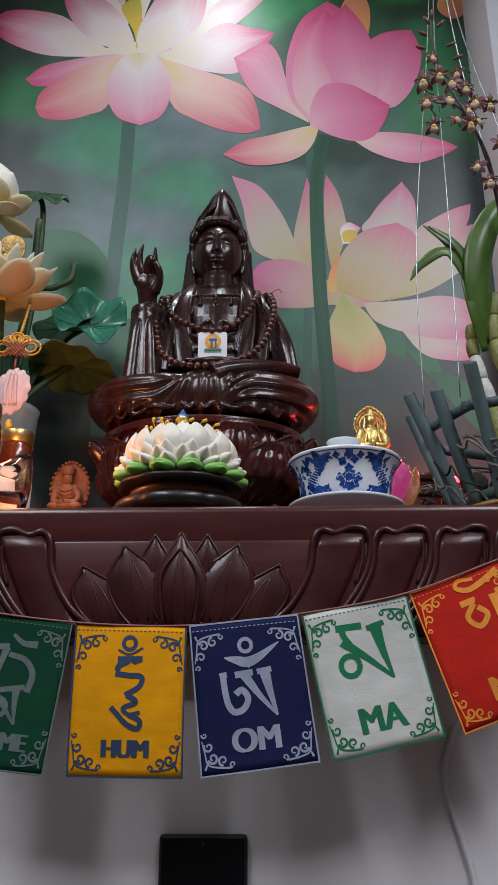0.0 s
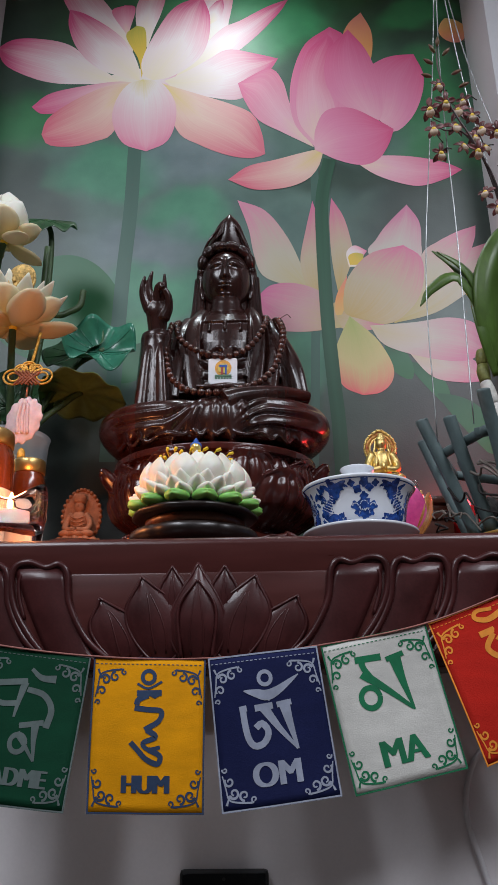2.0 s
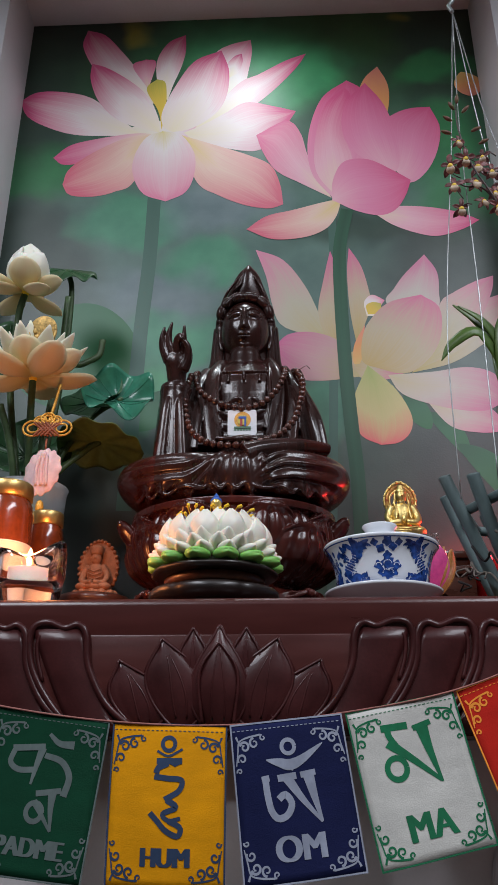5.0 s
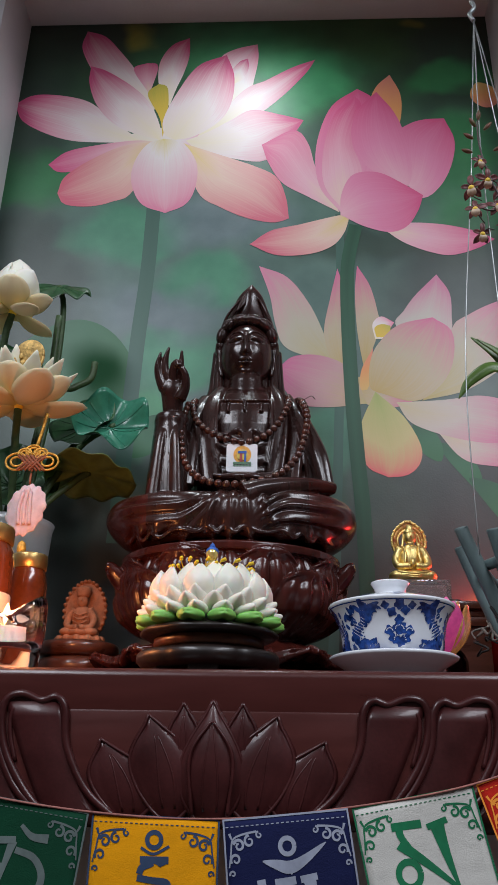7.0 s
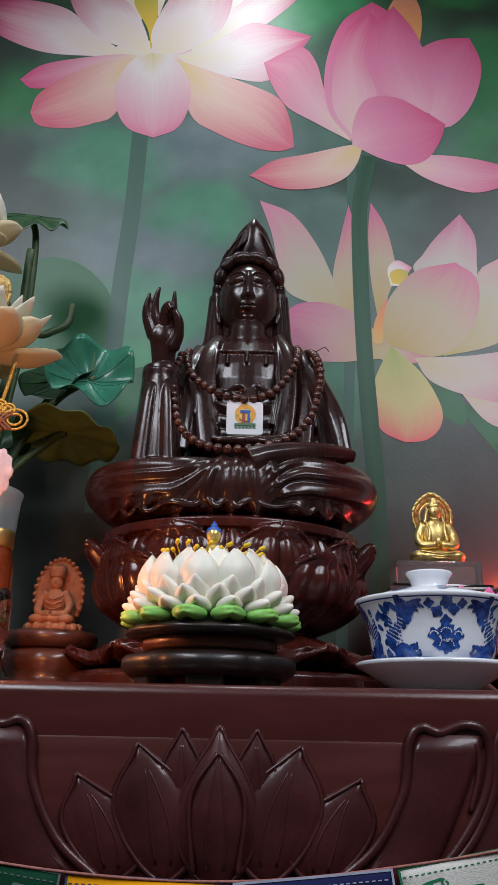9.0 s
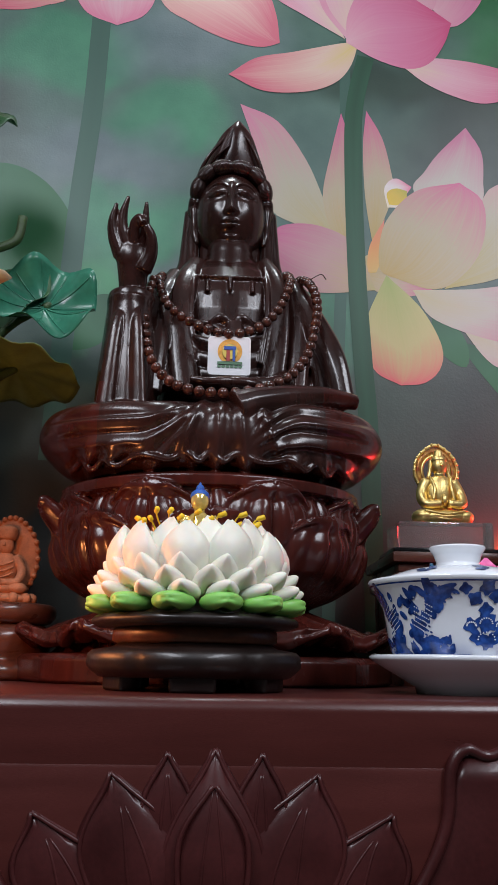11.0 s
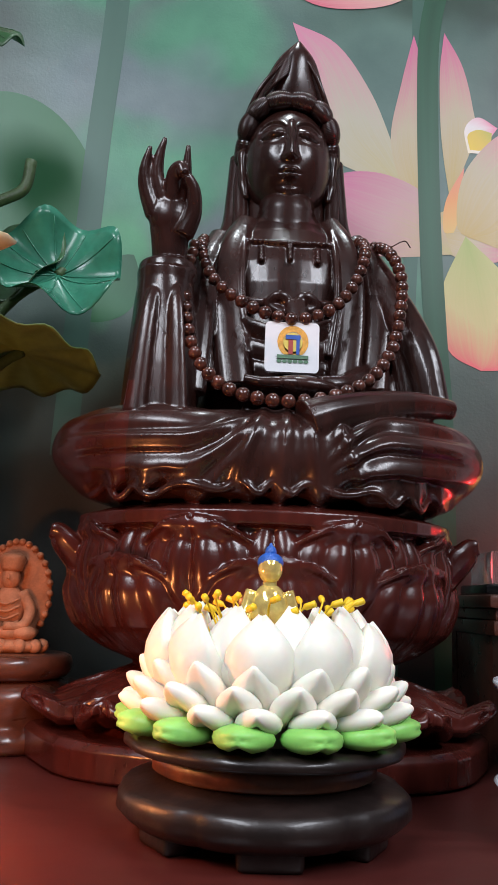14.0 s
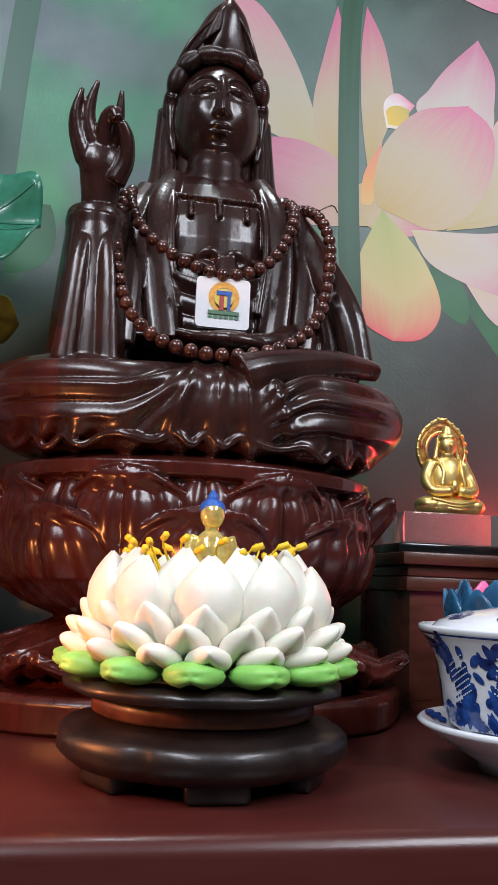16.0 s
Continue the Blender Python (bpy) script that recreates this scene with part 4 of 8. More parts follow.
    # crossed legs under the robe: one broad form with incised folds
    def lap(th, phi):
        cp = max(0.0, math.cos(phi)) ** (0.48 if phi > 0 else 0.40)
        cy = max(0.0, math.cos(phi)) ** (1.35 if phi > 0 else 0.28)
        sp = math.copysign(abs(math.sin(phi)) ** 0.85, math.sin(phi))
        ct, st = math.cos(th), math.sin(th)
        low = 1 - 0.15 * max(0, -sp) ** 1.5
        x = 0.146 * math.copysign(abs(ct) ** 0.85, ct) * cp * low
        y = -0.012 + 0.088 * math.copysign(abs(st) ** 0.85, st) * cy * (1.0 + 0.04 * max(0, -sp))
        z = 0.1925 + (0.0345 + 0.0045 * step(0.03, 0.085, abs(x))) * sp
        n = Vector((x / 0.146 ** 2, (y + 0.012) / 0.088 ** 2, (z - 0.1925) / 0.039 ** 2))
        return Vector((x, y, z)), (n.normalized() if n.length > 1e-9 else Vector((0, 0, 1)))

    def frill(x):
        return math.sin(x * 240 + 1.5 * math.sin(x * 70))
    nu, nv = 420, 120
    rows = []
    for j in range(1, nv):
        phi = math.pi * (j / nv - 0.5)
        row = []
        for i in range(nu):
            p, n = lap(2 * math.pi * i / nu, phi)
            x, y, z = p
            front = step(0.02, -0.03, y)
            dsp = 0.0
            side = -x / 0.140 if x < 0.004 else (x - 0.022) / 0.120
            spread = step(-0.12, 0.42, side)
            if x < 0.004:
                c = (0.231 - z) / (0.064 * spread + 0.016)
            else:
                c = (z - 0.158) / (0.064 * spread + 0.016)
            thin = 0.042 + 0.05 * (1 - spread)
            for q in (0.18, 0.38, 0.60, 0.84):
                dsp += -0.0036 * math.exp(-((c - q) / thin) ** 2) + 0.0018 * math.exp(-((c - q - 0.08) / (thin * 0.9)) ** 2)
            dsp *= step(1.02, 0.66, side) * step(0.02, 0.34, side)
            dsp += 0.0028 * sum(math.exp(-((x - q - (0.226 - z) * w) / 0.0040) ** 2) for q, w in ((-0.004, -0.34), (0.008, -0.10), (0.018, 0.12), (0.028, 0.42))) * step(0.232, 0.216, z)
            dsp += 0.0030 * frill(x) * math.exp(-((z - 0.166) / 0.008) ** 2) * step(0.125, 0.10, abs(x)) + 0.0030 * math.exp(-((z - 0.165) / 0.006) ** 2)
            dsp -= 0.0045 * step(0.162, 0.158, z)
            row.append(bm.verts.new(o + p + n * dsp * front))
        rows.append(row)
    for a, b in zip(rows, rows[1:]):
        for i in range(nu):
            bm.faces.new((a[i], a[(i + 1) % nu], b[(i + 1) % nu], b[i]))
    bm.faces.new(rows[0][::-1])
    bm.faces.new(rows[-1])
    # rippled hem along the front
    hem = []
    for i in range(121):
        p, n = lap(math.pi * (1.06 + 0.88 * i / 120), -0.72)
        hem.append(p + n * (0.0026 + 0.0026 * frill(p.x)) + Vector((0, 0, -0.0005 + 0.0036 * frill(p.x + 0.004) + 0.005 * step(0.085, 0.125, abs(p.x)))))
    T(hem, 0.0026, 1, 8, 300)
    # folded leg with its foot
    T([(0.018, -0.0900, 0.2050), (0.034, -0.0860, 0.2120), (0.062, -0.0740, 0.2210), (0.088, -0.0600, 0.2275), (0.106, -0.0500, 0.2300), (0.120, -0.0440, 0.2300)], lambda t: 0.0165 - 0.0100 * t ** 0.8, 0.9, 14, 28)
    # torso, broad shoulders and the smooth bare chest
    L([(0.078, 0.205), (0.073, 0.240), (0.065, 0.285), (0.063, 0.315), (0.0640, 0.332), (0.0605, 0.350), (0.0540, 0.366), (0.0440, 0.380), (0.0320, 0.392), (0.0240, 0.404)], (1, 0.72), 48, 0.040, None, 0.012)
    for s in (-1, 1):
        B((0.012 + s * 0.046, 0.040, 0.352), (0.032, 0.034, 0.027))
        # broad lapels of the robe and the veil that falls over the shoulders
        T([(0.012 + s * 0.030, 0.030, 0.396), (0.012 + s * 0.040, 0.008, 0.366), (0.012 + s * 0.044, -0.006, 0.330), (0.012 + s * 0.042, -0.016, 0.290), (0.012 + s * 0.036, -0.026, 0.245)], lambda t: 0.0100 + 0.003 * t, 0.42, 14, 28)
        T([(0.012 + s * 0.033, 0.018, 0.385), (0.012 + s * 0.0345, -0.002, 0.352), (0.012 + s * 0.034, -0.0130, 0.315), (0.012 + s * 0.028, -0.0210, 0.270)], 0.0026, 0.8, 8, 24)
        T([(0.012 + s * 0.050, 0.030, 0.382), (0.012 + s * 0.060, 0.008, 0.350), (0.012 + s * 0.062, -0.006, 0.305), (0.012 + s * 0.056, -0.020, 0.245)], lambda t: 0.0105 + 0.004 * t, 0.5, 12, 24)
    # necklace with three tassels
    for k in range(17):
        g = (k - 8) / 8
        B((0.012 + 0.030 * g, -0.0014 + 0.008 * g * g, 0.3640 + 0.004 * g * g), 0.0022, None, None, 8, 6)
    for x, y in ((-0.009, 0.0018), (0.012, -0.0018), (0.033, 0.0018)):
        for k in range(4):
            B((x, y - 0.0019 * k, 0.3600 - 0.0038 * k), 0.0023, None, None, 8, 6)
    # high waist band, sash knot and the folds of the inner robe
    T([(-0.026, -0.002, 0.316), (-0.008, -0.0105, 0.3125), (0.012, -0.0125, 0.3105), (0.032, -0.0105, 0.3125), (0.050, -0.002, 0.316)], 0.0036, 0.7, 10, 24)
    for s in (-1, 1):
        T([(0.014, -0.013, 0.309), (0.014 + s * 0.009, -0.016, 0.316), (0.014 + s * 0.017, -0.013, 0.310), (0.014 + s * 0.006, -0.015, 0.303)], 0.0042, 0.7, 8, 18)
    T([(0.016, -0.015, 0.312), (0.017, -0.021, 0.294), (0.017, -0.026, 0.262)], 0.0080, 0.5, 10, 16)
    for k in range(4):
        T([(-0.034, -0.008, 0.300 - 0.016 * k), (-0.012, -0.020, 0.288 - 0.015 * k), (0.014, -0.026, 0.282 - 0.014 * k), (0.044, -0.014, 0.294 - 0.016 * k)], 0.0078, 0.38, 10, 20)
    # robe hanging over the far arm in broad soft folds
    B((0.068, 0.036, 0.300), (0.032, 0.038, 0.074), (0, -12, 0))
    B((0.082, 0.022, 0.246), (0.034, 0.044, 0.032))
    for k in range(4):
        g = k / 3
        T([(0.058 + 0.012 * g, 0.032 - 0.014 * g, 0.368 - 0.008 * g), (0.074 + 0.012 * g, 0.020 - 0.026 * g, 0.322), (0.084 + 0.018 * g, 0.006 - 0.036 * g, 0.275), (0.080 + 0.030 * g, -0.008 - 0.030 * g, 0.230)], lambda t: 0.014 - 0.003 * t, 0.6, 12, 20)
    T([(0.098, 0.020, 0.290), (0.108, 0.006, 0.262), (0.116, -0.010, 0.236)], (0.010, 0.007), 0.6, 10, 14)
    # forearm across the lap with its open palm
    T([(0.066, -0.004, 0.262), (0.060, -0.026, 0.250), (0.046, -0.040, 0.2420), (0.030, -0.046, 0.2400)], lambda t: 0.0125 - 0.0035 * t, 0.8, 12, 20)
    B((0.020, -0.052, 0.2380), (0.024, 0.016, 0.0080), (0, 4, 0))
    for k in range(4):
        T([(0.010, -0.042 - 0.006 * k, 0.2400), (-0.006, -0.044 - 0.006 * k, 0.2385), (-0.020, -0.045 - 0.005 * k, 0.2410)], (0.0044, 0.0030), 1, 8, 10)
    # raised forearm: an upright sleeve falling in a few long folds
    L([(0.0255, 0.216), (0.0240, 0.250), (0.0215, 0.285), (0.0195, 0.312), (0.0200, 0.320)], (1, 1.10), 48, -0.032, lambda a, z: 1 + 0.028 * math.cos(6 * a + 1.0) * step(0.325, 0.27, z), -0.076)
    T([(-0.048, 0.040, 0.360), (-0.064, 0.022, 0.330), (-0.072, 0.000, 0.290), (-0.076, -0.012, 0.235)], lambda t: 0.024 + 0.002 * t, 0.9, 14, 20)
    T([(-0.050, 0.010, 0.350), (-0.052, -0.012, 0.310), (-0.054, -0.026, 0.270), (-0.056, -0.034, 0.236)], 0.012, 0.6, 12, 18)
    for x, w in ((-0.084, -0.005), (-0.066, 0.004)):
        T([(x * 0.5 - 0.037, -0.046, 0.316), (x, -0.0560, 0.285), (x + w, -0.0590, 0.216)], (0.0025, 0.0080), 0.5, 10, 16)
    L([(0.0150, 0.315), (0.0195, 0.317), (0.0208, 0.322), (0.0198, 0.327), (0.0150, 0.330)], (1, 0.95), 36, -0.031, None, -0.075)
    # hand: slim wrist, palm, raised fingers, one curled to the thumb
    T([(-0.075, -0.031, 0.322), (-0.0745, -0.035, 0.340), (-0.0755, -0.039, 0.358)], (0.0115, 0.0145), 0.62, 14, 12)
    B((-0.0755, -0.040, 0.362), (0.0155, 0.0085, 0.0160), (0, 8, 0))
    T([(-0.0860, -0.040, 0.360), (-0.0925, -0.044, 0.378), (-0.0940, -0.048, 0.391), (-0.0905, -0.052, 0.4060)], lambda t: 0.0064 - 0.0048 * t ** 1.5, 1, 12, 22)
    T([(-0.0800, -0.040, 0.368), (-0.0855, -0.044, 0.386), (-0.0845, -0.048, 0.400), (-0.0805, -0.052, 0.4130)], lambda t: 0.0064 - 0.0048 * t ** 1.5, 1, 12, 22)
    T([(-0.0680, -0.040, 0.370), (-0.0660, -0.044, 0.386), (-0.0650, -0.048, 0.396), (-0.0645, -0.052, 0.4085)], lambda t: 0.0056 - 0.0041 * t ** 1.5, 1, 12, 22)
    T([(-0.0740, -0.042, 0.370), (-0.0735, -0.049, 0.386), (-0.0690, -0.054, 0.3900), (-0.0660, -0.056, 0.3835)], (0.0060, 0.0042), 1, 12, 16)
    T([(-0.0650, -0.042, 0.346), (-0.0590, -0.046, 0.360), (-0.0590, -0.051, 0.374), (-0.0635, -0.055, 0.3830)], (0.0074, 0.0036), 1, 12, 16)
    return bm


def carve_head():
    """Head, combed hair and peaked veil, finer than the body."""
    bm = bmesh.new()
    o = Vector((SX, SY, SZ))

    def B(c, r, u=20, v=12):
        ball(bm, o + Vector(c), r, None, u, v)

    def T(pts, r, flat=1.0, seg=8, n=20):
        tube(bm, [o + Vector(q) for q in pts], r, seg, n, flat)

    hx, hy, hz = 0.0115, 0.044, 0.4525
    neck = [(0.030, 0.340), (0.0275, 0.384), (0.0245, 0.390), (0.0250, 0.3925), (0.0236, 0.3945), (0.0243, 0.3985), (0.0230, 0.4005), (0.0236, 0.4045), (0.0225, 0.407), (0.0225, 0.430)]
    lathe(bm, o + Vector((hx, hy - 0.006, 0)), neck, 48, (1, 0.95))

    def features(x, z):
        """How far the face stands forward of a plain egg at (x, z)."""
        ax = abs(x)
        # arched brows with hollows under them, running into the nose
        arch = 0.0215 - 62 * (ax - 0.0145) ** 2
        under = step(0.0012, -0.0014, z - arch) * step(-0.002, 0.007, z) * step(0.0018, 0.0055, ax) * (1 - step(0.0225, 0.0275, ax))
        d = -0.0022 * under + 0.0008 * math.exp(-((z - arch - 0.0012) / 0.0016) ** 2) * step(0.002, 0.006, ax) * (1 - step(0.021, 0.027, ax))
        # heavy lids over half-closed eyes
        d += 0.0040 * bump2(ax, z, 0.0142, 0.0108, 0.0078, 0.0044)
        slit = 0.0058 + 16 * (ax - 0.0145) ** 2 - 0.08 * (ax - 0.0145)
        eye = (1 - step(0.0070, 0.0092, abs(ax - 0.0145)))
        d -= 0.0024 * math.exp(-((z - slit) / 0.0010) ** 2) * eye
        d += 0.0012 * math.exp(-((z - slit + 0.0026) / 0.0013) ** 2) * eye
        # nose
        g = step(0.020, -0.012, z)
        if z > -0.0125:
            d += (0.0022 + 0.0048 * g) * math.exp(-(x / (0.0024 + 0.0014 * g)) ** 2) * step(0.024, 0.012, z)
        else:
            d += 0.0070 * math.exp(-(x / 0.0038) ** 2) * math.exp(-((z + 0.0125) / 0.0030) ** 2)
        d += 0.0020 * bump2(ax, z, 0.0046, -0.0125, 0.0024, 0.0026)
        # lips, their parting, the chin and full cheeks
        d += 0.0018 * bump2(x, z, 0, -0.0245, 0.0130, 0.0090)
        d += 0.0026 * math.exp(-((z + 0.0224 + 0.0007 * math.exp(-(x / 0.0014) ** 2) + 10 * x * x) / 0.0015) ** 2) * math.exp(-(x / 0.0068) ** 4)
        d += 0.0032 * math.exp(-((z + 0.0274 - 12 * x * x) / 0.0019) ** 2) * math.exp(-(x / 0.0058) ** 4)
        d -= 0.0016 * math.exp(-((z + 0.0248 - 8 * x * x) / 0.0009) ** 2) * math.exp(-(x / 0.0090) ** 6)
        d -= 0.0016 * bump2(x, z, 0, -0.0328, 0.0075, 0.0020)
        d += 0.0030 * bump2(x, z, 0, -0.0390, 0.0095, 0.0060)
        d += 0.0022 * bump2(ax, z, 0.0185, -0.0120, 0.0100, 0.0130)
        d += 0.0018 * bump2(x, z, 0, 0.0215, 0.0012, 0.0012)
        return d
    made = bmesh.ops.create_uvsphere(bm, u_segments=240, v_segments=150, radius=1)
    for p in made["verts"]:
        q = p.co
        # fuller cheeks and jaw than an egg
        full = (1 - abs(q.z) ** 2.5) ** 0.5 / max(1e-4, (1 - q.z ** 2) ** 0.5) if abs(q.z) < 0.999 else 1
        k = full if q.z < 0 else 1.0
        x, y, z = q.x * 0.0352 * k, q.y * 0.0362 * (0.5 + 0.5 * k), q.z * (0.0520 if q.z < 0 else 0.046)
        if q.y < 0:
            y -= features(x, z) * step(0.0, -0.35, q.y)
        p.co = o + Vector((hx + x, hy + y, hz + z))
    for s in (-1, 1):
        # long ears and the locks before the veil
        T([(hx + s * 0.0340, hy + 0.000, hz + 0.016), (hx + s * 0.0372, hy - 0.002, hz + 0.004), (hx + s * 0.0358, hy - 0.003, hz - 0.016), (hx + s * 0.0335, hy - 0.005, hz - 0.034)], lambda t: 0.0032 + 0.0016 * math.sin(t * 6) ** 2, 1, 10, 24)
        T([(hx + s * 0.0370, hy + 0.006, hz + 0.004), (hx + s * 0.0378, hy + 0.000, hz - 0.024), (hx + s * 0.0370, hy - 0.006, hz - 0.050), (hx + s * 0.0400, hy - 0.014, hz - 0.074)], lambda t: 0.0052 + 0.0014 * math.sin(t * 3.1), 0.8, 12, 24)
        T([(hx + s * 0.0405, hy + 0.010, hz + 0.010), (hx + s * 0.0418, hy + 0.004, hz - 0.026), (hx + s * 0.0435, hy - 0.002, hz - 0.056), (hx + s * 0.0500, hy - 0.010, hz - 0.080)], lambda t: 0.0070 + 0.002 * t, 0.8, 12, 24)
    # six puffed rolls of combed hair over the brow
    arc = []
    for i in range(61):
        a = math.pi * (-0.10 + 1.20 * i / 60)
        arc.append((hx - 0.0362 * math.copysign(abs(math.cos(a)) ** 0.85, math.cos(a)), hy + 0.004 - 0.0250 * max(0, math.sin(a)) ** 0.7, hz + 0.0130 + 0.0335 * (abs(math.sin(a)) ** 0.8) * (1 if math.sin(a) > 0 else -1)))
    T(arc, lambda t: 0.0080 * (0.66 + 0.34 * abs(math.sin(t * math.pi * 8)) ** 0.5) * (1 + 0.016 * math.cos(t * 2 * math.pi * 110)), 1, 20, 900)
    # veil: a peaked hood, creased along its front, that falls behind the neck
    na = 96
    prof = curve_points([(0.046, -0.082, 0), (0.0430, -0.050, 0), (0.0412, -0.020, 0), (0.0410, 0.005, 0), (0.0405, 0.025, 0), (0.0385, 0.042, 0), (0.0335, 0.058, 0), (0.0255, 0.074, 0), (0.0160, 0.091, 0), (0.0018, 0.1045, 0)], 44)
    rings = []
    for q in prof:
        r, z = max(0.0012, q.x), q.y
        lean = -0.034 * max(0, (z - 0.025) / 0.074) ** 1.3
        ring = []
        for i in range(na):
            a = 2 * math.pi * i / na
            pinch = 1 + 0.12 * max(0, -math.sin(a)) ** 8 * step(0.05, 0.08, z) - 0.05 * math.exp(-((a - 4.15) / 0.16) ** 2) * step(0.045, 0.06, z)
            ring.append(bm.verts.new(o + Vector((hx + 0.005 * max(0, z / 0.1) ** 2 + r * pinch * math.cos(a), hy + 0.022 + lean + 0.84 * r * pinch * math.sin(a), hz + z))))
        rings.append(ring)
    for a, b in zip(rings, rings[1:]):
        for i in range(na):
            bm.faces.new((a[i], a[(i + 1) % na], b[(i + 1) % na], b[i]))
    bm.faces.new(rings[0][::-1])
    bm.faces.new(rings[-1])
    # rolled rim of the veil and the combed topknot that shows on one side of it
    for s in (-1, 1):
        T([(hx + 0.005, hy - 0.017, hz + 0.096), (hx + s * 0.014 + 0.003, hy - 0.0185, hz + 0.078), (hx + s * 0.0275, hy - 0.0140, hz + 0.056), (hx + s * 0.0380, hy - 0.002, hz + 0.030), (hx + s * 0.0405, hy + 0.004, hz + 0.004)], (0.0014, 0.0026), 1, 10, 28)
    for k in range(9):
        g = k / 8
        T([(hx + 0.001 - 0.004 * g, hy - 0.0205 - 0.001 * g, hz + 0.092 - 0.020 * g), (hx - 0.004 - 0.008 * g, hy - 0.0225, hz + 0.084 - 0.022 * g), (hx - 0.009 - 0.012 * g, hy - 0.0185 + 0.003 * g, hz + 0.078 - 0.024 * g)], 0.0013, 1, 6, 10)
    T([(hx, hy + 0.030, hz), (hx, hy + 0.034, 0.400), (hx, hy + 0.022, 0.330)], lambda t: 0.030 + 0.018 * t, 0.6, 16, 16)
    return bm


def fused(bm, voxel, passes):
    """Melt overlapping forms into one skin and soften it."""
    raw = solo("rough_block", bm, M_STATUE, (SX, SY, SZ), "rough block", "statue")
    melt = raw.modifiers.new("fuse", "REMESH")
    melt.mode, melt.voxel_size, melt.use_smooth_shade = "VOXEL", voxel, True
    soften = raw.modifiers.new("soften", "SMOOTH")
    soften.factor, soften.iterations = 0.5, passes
    me = bpy.data.meshes.new_from_object(raw.evaluated_get(bpy.context.evaluated_depsgraph_get()))
    BASE.pop(raw)
    bpy.data.objects.remove(raw)
    return me


carving = bmesh.new()
carving.from_mesh(fused(carve_statue(), 0.00105, 2))
bmesh.ops.translate(carving, verts=carving.verts, vec=Vector((SX, SY, SZ)))
head = bpy.data.meshes.new("head")
fine = carve_head()
bmesh.ops.recalc_face_normals(fine, faces=fine.faces)
fine.to_mesh(head)
fine.free()
carving.from_mesh(head)
bpy.data.meshes.remove(head)
me = bpy.data.meshes.new("seated_statue")
bmesh.ops.translate(carving, verts=carving.verts, vec=-Vector((SX, SY, SZ)))
carving.to_mesh(me)
carving.free()
me.shade_smooth()
me.materials.clear()
me.materials.append(M_STATUE)
statue = new("seated_statue", me)
statue.location = (SX, SY, SZ)
BASE[statue] = Vector((SX, SY, SZ))
tagged(statue, "dark glossy lacquered wooden statue seated on a carved lotus pedestal", "statue")

# ---- string of prayer flags ----
FY = 0.655
M_STRING = surf("red_brown_string", (0.30, 0.12, 0.10), 0.8, var=0.3, scale=300, bump=0.5)


def cloth(name, c, rough=0.75):
    return surf(name, c, rough, var=0.12, scale=25, bump=0.35, fine=900, stretch=(1, 1, 3), spec=0.12)


